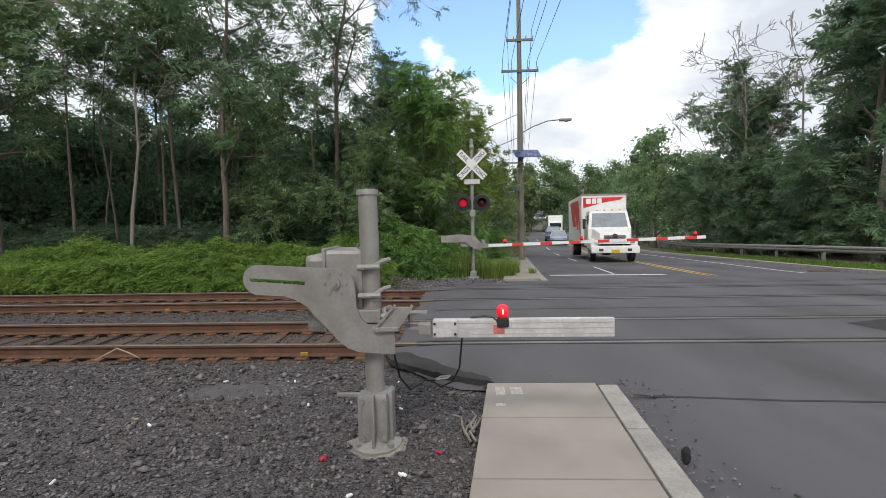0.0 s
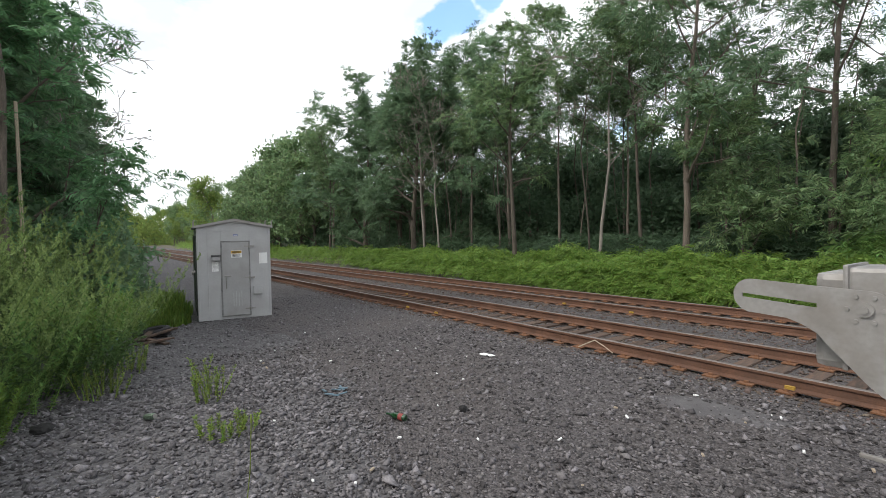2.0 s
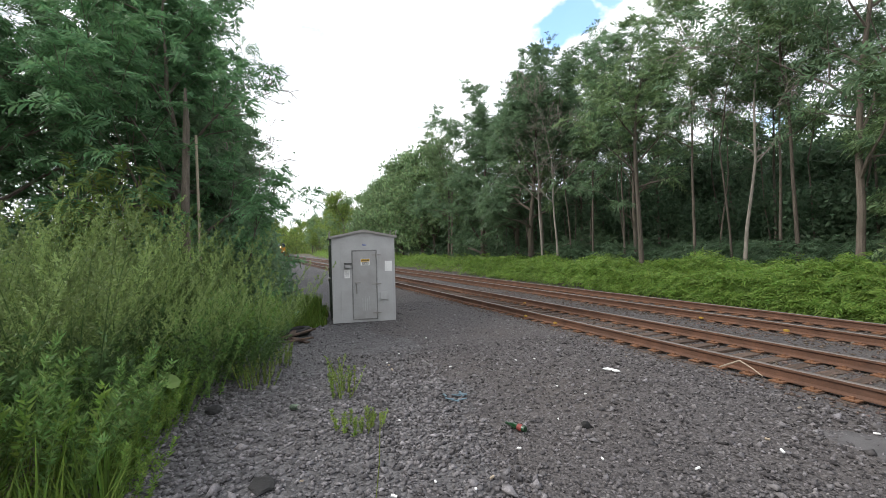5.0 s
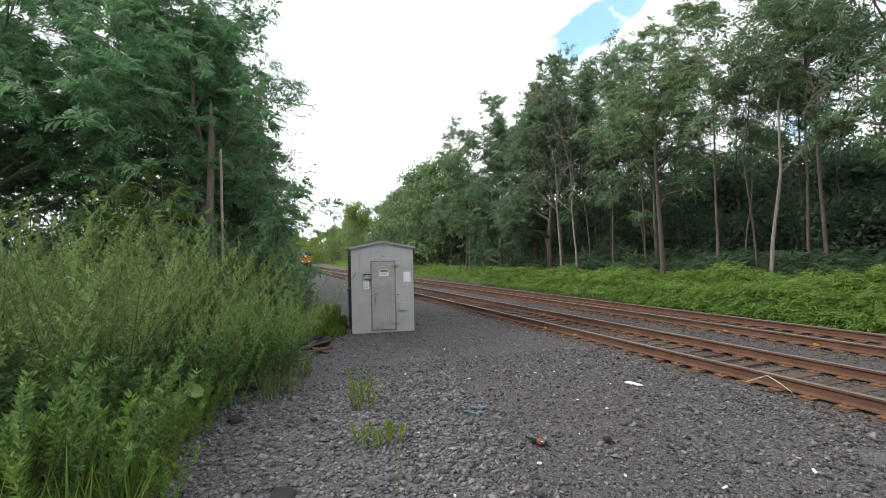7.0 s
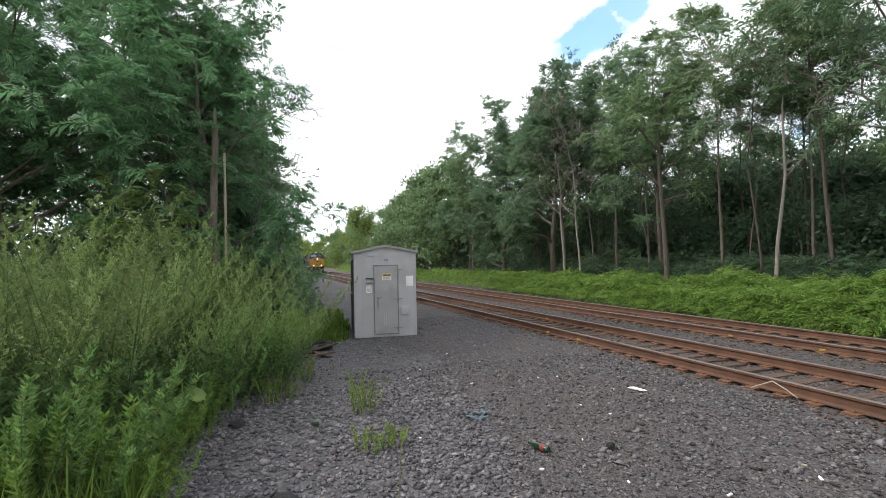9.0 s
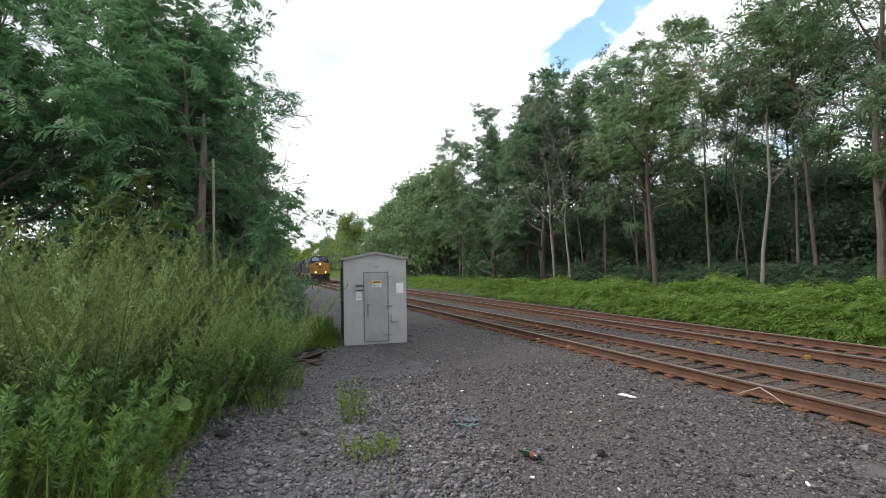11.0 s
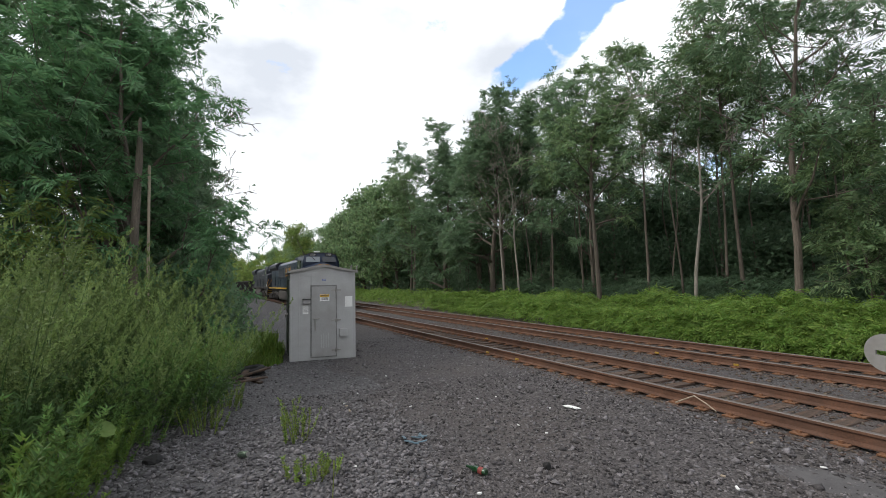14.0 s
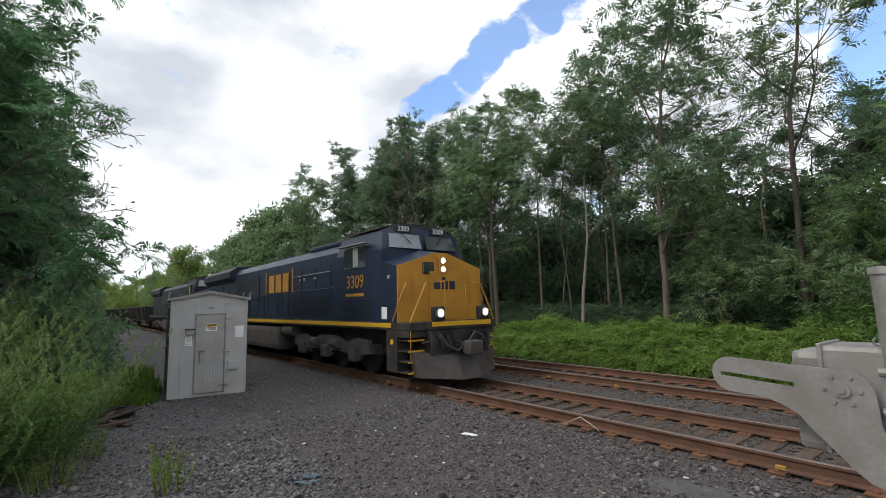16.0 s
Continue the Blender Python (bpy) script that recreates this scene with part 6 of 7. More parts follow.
def waiting_car(name, x, y, paint, label, w=0.9, length=4.5, h=1.55, category="car"):
    c = thing(name, pose(x, y, road_z(y), 0, 0, -10), label, category, "vehicles waiting on the road")
    hood = Shape().add([(-w, 0, 0.35), (w, 0, 0.35), (w, length, 0.35), (-w, length, 0.35), (-w * 0.92, 0.05, 0.8), (w * 0.92, 0.05, 0.8), (w, 1.2, h * 0.62), (-w, 1.2, h * 0.62), (w, length, h * 0.62), (-w, length, h * 0.62)],
                       [(0, 1, 5, 4), (4, 5, 6, 7), (7, 6, 8, 9), (1, 2, 8, 6, 5), (0, 4, 7, 9, 3), (3, 9, 8, 2), (0, 3, 2, 1)])
    part("body", hood, paint, c)
    cabn = Shape().add([(-w * 0.96, 1.15, h * 0.62), (w * 0.96, 1.15, h * 0.62), (w * 0.96, length - 0.3, h * 0.62), (-w * 0.96, length - 0.3, h * 0.62), (-w * 0.78, 1.8, h), (w * 0.78, 1.8, h), (w * 0.78, length - 0.7, h), (-w * 0.78, length - 0.7, h)],
                       [(0, 1, 5, 4), (4, 5, 6, 7), (1, 2, 6, 5), (0, 4, 7, 3), (3, 7, 6, 2)])
    k = part("cabin", cabn, paint, c)
    part("windscreen", Shape().add([(-w * 0.86, 1.2, h * 0.66), (w * 0.86, 1.2, h * 0.66), (w * 0.74, 1.7, h * 0.97), (-w * 0.74, 1.7, h * 0.97), (-w * 0.86, 1.24, h * 0.66), (w * 0.86, 1.24, h * 0.66), (w * 0.74, 1.74, h * 0.97), (-w * 0.74, 1.74, h * 0.97)],
                                   [(0, 1, 2, 3), (7, 6, 5, 4), (0, 4, 5, 1), (2, 6, 7, 3)]), M_CABGLASS, k)
    part("bumper", Shape().soft_box(-w, w, -0.08, 0.1, 0.35, 0.6, 0.03), M_STEEL_DARK, c)
    for s in (-1, 1):
        part("headlight", Shape().soft_box(s * w * 0.72 - 0.16, s * w * 0.72 + 0.16, -0.01, 0.12, 0.66, 0.8, 0.02), M_CABGLASS, c)
        part("mirror", Shape().soft_box(s * w * 1.1 - 0.09, s * w * 1.1 + 0.09, 1.5, 1.6, h * 0.64, h * 0.74, 0.02), paint, c)
        for y2 in (0.85, length - 0.85):
            wheel(c, s * (w - 0.1), y2, 0.33, 0.33, 0.22, M_ALU)


waiting_car("car", 10.3, 51.0, material("blue_grey_car_paint", (0.35, 0.4, 0.48), 0.3, metal=0.3, vary=0.03, grain=20, bump=0), "pale blue car waiting behind the truck")
waiting_car("car", 11.4, 60.0, material("dark_blue_car_paint", (0.03, 0.045, 0.09), 0.3, metal=0.3, vary=0.03, grain=20, bump=0), "dark blue pickup waiting in the queue", 1.0, 5.4, 1.85)
van = thing("delivery_van", pose(15.6, 80.0, road_z(80), 0, 0, -10), "white delivery van far back in the queue", "van", "vehicles waiting on the road")
part("cargo_box", Shape().soft_box(-1.2, 1.2, 1.6, 7.0, 0.8, 3.4, 0.05), M_WHITE, van)
part("cab", Shape().soft_box(-1.05, 1.05, 0, 1.7, 0.5, 2.3, 0.15), M_WHITE, van)
part("windscreen", Shape().box(-0.9, 0.9, -0.03, 0.02, 1.35, 2.1), M_GLASS, van)
for sx in (-0.95, 0.95):
    for sy in (0.9, 5.6):
        wheel(van, sx, sy, 0.42, 0.42, 0.28, M_ALU)


# ---- train ----
def locomotive(lead):
    """Six-axle diesel; nose at x = 0 and facing +x, rail top at z = 0."""
    blue = M_LOCOBLUE if lead else M_LOCODARK
    L = thing("locomotive", label="dark blue and gold diesel locomotive with lit headlights" if lead else "dark weathered second diesel locomotive", category="locomotive")
    W, H = 1.38, 1.22
    # nose
    NOSE = [(-W, 1.47), (-W, 2.86), (-0.22, 3.24), (0.22, 3.24), (W, 2.86), (W, 1.47)]
    nose = part("nose", Shape().prism(NOSE, -0.04, 0.0), M_LOCOGOLD if lead else blue, L, "gold painted nose" if lead else "")
    part("nose_side", Shape().add([(-0.043, y, z) for y, z in NOSE] + [(-0.745, y, z + (0.14 if z > 2 else 0)) for y, z in NOSE], [(0, 1, 7, 6), (1, 2, 8, 7), (2, 3, 9, 8), (3, 4, 10, 9), (4, 5, 11, 10), (5, 0, 6, 11), (6, 7, 8, 9, 10, 11), (5, 4, 3, 2, 1, 0)]), blue, L)
    door = part("nose_door", Shape().soft_box(0.0, 0.03, -0.42, 0.42, 1.5, 2.75, 0.01), M_LOCOGOLD if lead else blue, nose)
    for z in (1.7, 2.1, 2.5):
        part("hinge", Shape().box(0.03, 0.05, -0.47, -0.39, z - 0.05, z + 0.05), M_LOCOGOLD if lead else blue, door)
    part("nose_window", Shape().soft_box(0.0, 0.02, -0.62, -0.28, 2.68, 2.98, 0.03), M_GLASS, nose)
    if lead:
        for y0, y1 in ((-0.28, -0.08), (-0.03, 0.18), (0.23, 0.42)):
            part("logo_block", Shape().soft_box(0.03, 0.038, y0, y1, 2.28, 2.5, 0.003), M_LOCOBLUE, nose)
        part("logo_block", Shape().soft_box(0.03, 0.04, -0.02, 0.1, 2.52, 2.6, 0.003), M_LOCOBLUE, nose)
    for y in (-0.95, 0.95):
        part("grab_iron", Shape().tube([(0.0, y, 1.9), (0.06, y, 1.95), (0.06, y, 2.6), (0.0, y, 2.65)], 0.015, 6), M_LOCOGOLD if lead else blue, nose)
    part("headlight_housing", Shape().soft_box(-0.05, 0.06, -0.12, 0.14, 2.68, 3.16, 0.03), M_LOCOGOLD if lead else blue, nose)
    for z in (2.8, 3.03):
        h = part("headlight", Shape().tube([(0.03, 0.0, z), (0.075, 0.0, z)], 0.09, 14), M_GALV, nose)
        part("lens", Shape().tube([(0.076, 0.0, z), (0.085, 0.0, z)], 0.072, 14), M_HEADLIGHT if lead else M_GLASS, h)
    # cab
    CAB = [(-W, 1.47), (-W, 3.35), (-1.2, 3.92), (-0.65, 4.08), (0.65, 4.08), (1.2, 3.92), (W, 3.35), (W, 1.47)]
    cab = Shape()
    bk = [(-3.35, y, z) for y, z in CAB]
    fr = [(-0.75 if z < 3.4 else -0.98, y, z) for y, z in CAB]
    cab.add(fr + bk, [tuple(range(8)), tuple(range(15, 7, -1))] + [(i, i + 8, (i + 1) % 8 + 8, (i + 1) % 8) for i in range(8)])
    c = part("cab", cab, blue, L)
    roof = Shape().add([(x, y * 1.04, z + 0.03) for x in (-1.05, -3.4) for y, z in CAB[2:6]] + [(x, y * 1.04, z + 0.07) for x in (-1.05, -3.4) for y, z in CAB[2:6]],
                       [(8, 9, 10, 11), (8, 12, 13, 9), (9, 13, 14, 10), (10, 14, 15, 11), (0, 1, 9, 8), (1, 2, 10, 9), (2, 3, 11, 10), (0, 8, 12, 4), (3, 7, 15, 11), (4, 12, 13, 5), (5, 13, 14, 6), (6, 14, 15, 7), (0, 4, 5, 1), (1, 5, 6, 2), (2, 6, 7, 3)])
    part("cab_roof", roof, M_LOCOGREY if lead else blue, c)
    for s in (-1, 1):
        ws = Shape()
        q = [(s * 0.09, 3.42), (s * 1.14, 3.42), (s * 1.06, 3.82), (s * 0.09, 3.82)]
        fx = lambda z: -0.75 - 0.23 * (z - 3.35) / 0.63
        ws.add([(fx(z) + 0.035, y, z) for y, z in q] + [(fx(z) - 0.02, y, z) for y, z in q], [(0, 1, 2, 3), (7, 6, 5, 4), (0, 4, 5, 1), (1, 5, 6, 2), (2, 6, 7, 3), (3, 7, 4, 0)])
        # near pane carries the painted reflection, far pane is plain dark glass
        part("windscreen", ws, M_CABGLASS if s < 0 else M_GLASS, c, "windscreen pale from a painted reflection" if s < 0 else "dark windscreen")
        part("wiper", Shape().tube([(fx(3.86) + 0.07, s * 0.75, 3.88), (fx(3.5) + 0.07, s * 0.45, 3.55)], 0.012, 5), M_BLACK, c)
        nb = part("number_board", Shape().soft_box(-1.02, -0.9, s * 0.6 - 0.26, s * 0.6 + 0.26, 3.87, 4.06, 0.02), M_BLACK, c, "black board with white number")
        if lead:
            text("digits", "3309", 0.2, pose(-0.895, s * 0.6, 3.965, 90, 0, 90), M_WHITE, nb)
        part("side_window", Shape().box(-2.85, -1.55, s * W - 0.012 if s > 0 else s * W - 0.015, s * W + 0.015 if s > 0 else s * W + 0.012, 2.95, 3.55), M_GLASS, c)
        part("window_frame", Shape().box(-2.3, -2.0, min(s * W, s * (W + 0.02)), max(s * W, s * (W + 0.02)), 2.98, 3.52), M_ALU, c)
        part("window_hood", Shape().box(-3.0, -1.4, min(s * 1.36, s * (W + 0.16)), max(s * 1.36, s * (W + 0.16)), 3.58, 3.61), M_ALU_DARK, c)
        if lead:
            text("digits", "3309", 0.52, pose(-2.2, s * (W + 0.006), 2.55, 90, 0, 0 if s < 0 else 180), M_LOCOGOLD, c)
            part("flash_mark", Shape().box(-2.75, -1.7, min(s * W, s * (W + 0.008)), max(s * W, s * (W + 0.008)), 2.16, 2.24), M_LOCOGOLD, c)
        part("side_rail", Shape().tube([(-7.2, s * (H + 0.06), 2.98), (-4.0, s * (H + 0.06), 3.0)], 0.014, 5), M_GALV, L)
        for gx_ in (-6.6, -6.2, -5.3):
            part("latch", Shape().box(gx_ - 0.05, gx_ + 0.05, min(s * H, s * (H + 0.04)), max(s * H, s * (H + 0.04)), 2.82, 2.9), M_ALU, L)
        part("side_grille", Shape().soft_box(-14.8, -11.2, min(s * H, s * (H + 0.03)), max(s * H, s * (H + 0.03)), 2.3, 3.3, 0.01), M_LOCODARK, L)
        part("sand_hatch", Shape().tube([(-0.4, s * W, 2.6), (-0.4, s * (W + 0.02), 2.6)], 0.05, 10), M_ALU, L)
        part("white_label", Shape().box(-0.75, -0.5, min(s * W, s * (W + 0.01)), max(s * W, s * (W + 0.01)), 1.55, 1.85), M_WHITE, L)
        for k in range(2):
            lv = part("louvre", Shape().box(-2.95 + k * 0.95, -2.25 + k * 0.95, min(s * W, s * (W + 0.012)), max(s * W, s * (W + 0.012)), 1.55, 2.05), M_LOCODARK, c)
            for j in range(7):
                part("slat", Shape().box(-2.93 + k * 0.95, -2.27 + k * 0.95, min(s * (W + 0.012), s * (W + 0.025)), max(s * (W + 0.012), s * (W + 0.025)), 1.58 + j * 0.065, 1.6 + j * 0.065), blue, lv)
    # long hood
    hood = part("hood", Shape().prism([(-H, 1.47), (-H, 3.55), (-1.0, 3.82), (1.0, 3.82), (H, 3.55), (H, 1.47)], -20.6, -3.35), blue, L)
    for i in range(13):
        x = -4.6 - i * 1.2
        for s in (-1, 1):
            part("hood_door", Shape().soft_box(x - 0.52, x + 0.52, min(s * H, s * (H + 0.018)), max(s * H, s * (H + 0.018)), 1.6, 3.2, 0.006), blue, hood)
    for s in (-1, 1):
        for j in range(8):
            part("louvre_slat", Shape().box(-7.4, -4.2, min(s * (H + 0.018), s * (H + 0.04)), max(s * (H + 0.018), s * (H + 0.04)), 1.65 + j * 0.07, 1.68 + j * 0.07), M_LOCODARK, hood)
    part("radiator", Shape().prism([(-1.22, 3.2), (-1.45, 3.45), (-1.45, 3.75), (-1.1, 4.0), (1.1, 4.0), (1.45, 3.75), (1.45, 3.45), (1.22, 3.2)], -20.9, -15.2), M_LOCODARK, L, "flared radiator section")
    part("exhaust", Shape().soft_box(-11.5, -9.5, -0.5, 0.5, 3.8, 4.05, 0.05), M_LOCOBLACK, L)
    part("blower_duct", Shape().soft_box(-6.2, -3.6, -1.05, 1.05, 3.8, 3.98, 0.06), blue, L)
    part("horn", Shape().tube([(-3.9, -0.2, 4.0), (-3.9, -0.2, 4.2)], 0.03, 6).tube([(-4.1, -0.2, 4.22), (-3.6, -0.2, 4.22)], [0.03, 0.08], 8), M_GALV, L)
    part("antenna", Shape().soft_box(-2.6, -2.2, -0.2, 0.2, 4.24, 4.34, 0.03), M_WHITE, c)
    if lead:
        for x0, x1 in ((-9.9, -9.3), (-9.1, -8.5), (-8.3, -7.7)):
            part("logo_block", Shape().soft_box(x0, x1, -H - 0.03, -H - 0.02, 2.5, 3.2, 0.004), M_LOCOGOLD, hood)
        for x in (-10.25, -7.3):
            part("logo_bracket", Shape().box(x - 0.04, x + 0.04, -H - 0.03, -H - 0.02, 2.4, 3.35), M_LOCOGOLD, hood)
    # deck and sill
    part("deck", Shape().soft_box(-21.4, 0.55, -1.4, 1.4, 1.28, 1.47, 0.02).soft_box(0.5, 0.8, -0.95, 0.95, 1.3, 1.485, 0.02), M_LOCOBLACK, L)
    for s in (-1, 1):
        part("sill_stripe", Shape().box(-21.4, -0.28, min(s * 1.401, s * 1.415), max(s * 1.401, s * 1.415), 1.34, 1.45), M_YELLOW if lead else M_LOCOBLACK, L, "yellow sill stripe" if lead else "")
        part("handrail", Shape().tube([(-20.5, s * 1.4, 2.45), (-3.5, s * 1.4, 2.45)], 0.02, 6), M_LOCODARK, L)
        for i in range(9):
            part("stanchion", Shape().tube([(-20.2 + i * 2.05, s * 1.4, 1.47), (-20.2 + i * 2.05, s * 1.4, 2.45)], 0.018, 5), M_LOCODARK, L)
        # front steps
        lo = lambda a, b: (min(s * a, s * b), max(s * a, s * b))
        st = part("step_well", Shape().box(-0.5, 0.5, *lo(0.9, 1.4), 1.12, 1.28).box(-0.5, -0.02, *lo(0.9, 1.4), 0.28, 1.12), M_LOCOBLACK, L)
        part("builder_disc", Shape().tube([(-0.25, s * 1.401, 1.0), (-0.25, s * 1.41, 1.0)], 0.07, 12), M_YELLOW, st)
        for j in range(4):
            tr_ = part("step", Shape().box(-0.02, 0.42, *lo(0.92, 1.38), 0.28 + j * 0.25, 0.31 + j * 0.25), M_LOCOBLACK, st)
            part("step_edge", Shape().box(0.42, 0.44, *lo(0.92, 1.38), 0.275 + j * 0.25, 0.315 + j * 0.25), M_YELLOW, tr_)
        part("front_handrail", Shape().tube([(0.5, s * 1.36, 0.5), (0.5, s * 1.36, 1.5), (0.52, s * 0.9, 2.42), (0.55, s * 0.35, 2.45), (0.55, s * 0.35, 1.5)], 0.022, 6), M_LOCOGOLD, L)
        part("corner_handrail", Shape().tube([(-0.2, s * 1.4, 1.5), (0.05, s * 1.38, 2.0), (0.1, s * 1.2, 2.42)], 0.022, 6), M_LOCOGOLD, L)
        d = part("ditch_light", Shape().soft_box(0.66, 0.84, s * 0.73 - 0.16, s * 0.73 + 0.16, 1.49, 1.84, 0.05), M_BLACK, L)
        part("bezel", Shape().tube([(0.84, s * 0.73, 1.68), (0.86, s * 0.73, 1.68)], 0.12, 16), M_GALV, d)
        part("lens", Shape().tube([(0.861, s * 0.73, 1.68), (0.875, s * 0.73, 1.68)], 0.085, 14), M_HEADLIGHT if lead else M_GLASS, d)
    part("front_sill", Shape().box(0.801, 0.815, -0.95, 0.95, 1.37, 1.48), M_YELLOW if lead else M_LOCOBLACK, L)
    part("pilot_plate", Shape().soft_box(0.4, 0.74, -0.92, 0.92, 0.7, 1.3, 0.02), M_LOCOBLACK, L)
    plow = Shape().add([(0.5, -1.3, 0.78), (0.92, -0.3, 0.66), (0.92, 0.3, 0.66), (0.5, 1.3, 0.78), (0.66, -1.2, 0.2), (1.12, -0.3, 0.12), (1.12, 0.3, 0.12), (0.66, 1.2, 0.2), (0.35, -1.3, 0.78), (0.35, 1.3, 0.78), (0.35, -1.2, 0.2), (0.35, 1.2, 0.2)],
                       [(0, 1, 5, 4), (1, 2, 6, 5), (2, 3, 7, 6), (8, 9, 3, 2, 1, 0), (10, 4, 5, 6, 7, 11), (8, 0, 4, 10), (9, 11, 7, 3), (8, 10, 11, 9)])
    part("snow_plough", plow, M_LOCOGREY, L, "dusty grey pilot plough")
    part("coupler", Shape().soft_box(0.5, 1.15, -0.14, 0.14, 0.72, 0.98, 0.04).soft_box(1.0, 1.3, -0.2, 0.22, 0.68, 1.02, 0.06), M_LOCOGREY, L)
    for y in (-0.75, -0.5, -0.3, 0.35, 0.55, 0.8):
        part("air_hose", Shape().tube([(0.74, y, 1.2), (0.88, y * 1.02, 1.1), (0.93, y * 0.95, 0.88), (0.84, y * 0.85, 0.74)], 0.028, 6), M_BLACK, L)
    part("jumper_cable", Shape().tube([(0.76, -0.72, 1.22), (0.92, -0.6, 0.92), (0.95, -0.3, 0.78), (0.92, 0.05, 0.95), (0.9, 0.3, 1.2), (0.9, 0.55, 1.1), (0.86, 0.75, 0.8)], 0.03, 7), M_LOCOGREY, L, "hanging cable loop")
    part("uncoupling_lever", Shape().tube([(0.66, -1.15, 1.0), (0.66, -0.4, 1.05), (0.9, 0.0, 0.95), (0.66, 0.4, 1.05), (0.66, 1.15, 1.0)], 0.02, 6), M_LOCOGREY, L)
    # underneath
    part("underframe", Shape().box(-20.5, 0.35, -0.85, 0.85, 0.62, 1.28), M_LOCOBLACK, L)
    part("fuel_tank", Shape().soft_box(-13.6, -8.2, -1.4, 1.4, 0.3, 1.2, 0.2), M_LOCOGREY, L)
    part("air_tank", Shape().tube([(-8.0, -1.2, 1.05), (-6.9, -1.2, 1.05)], 0.2, 12), M_LOCOGREY, L)
    for bx in (-4.2, -17.2):
        bg = part("bogie", Shape().soft_box(-2.6, 2.6, -1.15, 1.15, 0.55, 0.85, 0.06), M_LOCOGREY, L, where=pose(bx, 0, 0))
        for s in (-1, 1):
            part("side_frame", Shape().plate([(-2.7, 0.62), (-2.55, 0.95), (-1.9, 1.0), (-1.2, 0.85), (-0.4, 1.02), (0.4, 1.02), (1.2, 0.85), (1.9, 1.0), (2.55, 0.95), (2.7, 0.62), (2.2, 0.55), (1.8, 0.35), (1.4, 0.55), (0.4, 0.6), (0, 0.35), (-0.4, 0.6), (-1.4, 0.55), (-1.8, 0.35), (-2.2, 0.55)], s * 1.22 - 0.06, s * 1.22 + 0.06), M_LOCOGREY, bg)
            for ax in (-1.85, 0.0, 1.85):
                part("axle_box", Shape().soft_box(ax - 0.2, ax + 0.2, min(s * 1.2, s * 1.42), max(s * 1.2, s * 1.42), 0.36, 0.72, 0.05), M_LOCOGREY, bg)
                part("wheel", Shape().tube([(ax, s * 0.68, 0.53), (ax, s * 0.80, 0.53)], 0.53, 24), M_LOCOBLACK, bg)
            for bc in (-0.75, 0.75):
                part("brake_cylinder", Shape().tube([(bc - 0.2, s * 1.36, 0.8), (bc + 0.2, s * 1.36, 0.8)], 0.13, 10), M_LOCOGREY, bg)
    return L


def gondola():
    g = thing("gondola_wagon", label="black steel gondola wagon with ribbed sides", category="railway wagon", group="wagons of the train")
    b = part("body", Shape().box(-15.2, -0.6, -1.5, -1.42, 0.95, 2.3).box(-15.2, -0.6, 1.42, 1.5, 0.95, 2.3).box(-15.2, -15.1, -1.5, 1.5, 0.95, 2.3).box(-0.7, -0.6, -1.5, 1.5, 0.95, 2.3).box(-15.2, -0.6, -1.5, 1.5, 0.85, 1.0), M_LOCOBLACK, g)
    part("top_chord", Shape().box(-15.25, -0.55, -1.56, -1.4, 2.28, 2.4).box(-15.25, -0.55, 1.4, 1.56, 2.28, 2.4), M_LOCOBLACK, b)
    for i in range(13):
        for s in (-1, 1):
            part("rib", Shape().box(-15.0 + i * 1.18, -14.88 + i * 1.18, min(s * 1.5, s * 1.58), max(s * 1.5, s * 1.58), 0.95, 2.3), M_LOCOBLACK, b)
    for bx in (-2.6, -13.2):
        bg = part("bogie", Shape().soft_box(-1.2, 1.2, -1.1, -0.95, 0.35, 0.7, 0.05).soft_box(-1.2, 1.2, 0.95, 1.1, 0.35, 0.7, 0.05), M_LOCOGREY, g, where=pose(bx, 0, 0))
        for ax in (-0.88, 0.88):
            for s in (-0.74, 0.74):
                part("wheel", Shape().tube([(ax, s - 0.06, 0.42), (ax, s + 0.06, 0.42)], 0.42, 18), M_LOCOBLACK, bg)
    part("coupler", Shape().soft_box(-0.65, 0.0, -0.12, 0.12, 0.7, 0.95, 0.03), M_LOCOGREY, g)
    return g


loco_lead = locomotive(True)
loco_rear = locomotive(False)
wagons = [gondola()]
for _ in range(6):
    wagons.append(copy_thing(wagons[0], pose(0, 0, 0)))


# ---- litter and small things on the stones ----
def on_ground(x, y, dz=0.0, rx=0, ry=0, rz=0):
    return pose(x, y, ground_z(x, y) + dz, rx, ry, rz)


M_GREENGLASS = material("dark_green_bottle_glass", (0.01, 0.04, 0.015), 0.12, vary=0.1, grain=10, bump=0, spec=0.8)
bt = thing("bottle", on_ground(-4.33, 2.57, 0.045, 0, 90, 200), "dark green beer bottle lying on the stones", "bottle")
part("glass", Shape().tube([(0, 0, -0.12), (0, 0, -0.1), (0, 0, 0.04), (0, 0, 0.075), (0, 0, 0.14)], [0.028, 0.034, 0.034, 0.015, 0.013], 16), M_GREENGLASS, bt, smooth=True)
part("label", Shape().tube([(0, 0, -0.085), (0, 0, -0.03)], 0.0352, 16), material("red_paper_label", (0.16, 0.03, 0.025), 0.6), bt, "torn red paper label")
cn = thing("drink_can", on_ground(-5.93, 0.47, 0.045, 0, 80, 40), "crushed silver and green drink can on the stones", "can")
part("can_body", Shape().tube([(0, 0, -0.07), (0, 0, -0.06), (0, 0, 0.05), (0, 0, 0.062)], [0.028, 0.034, 0.034, 0.028], 14), material("printed_can", (0.12, 0.16, 0.12), 0.35, metal=0.5, vary=0.3, scale=20), cn, smooth=True)
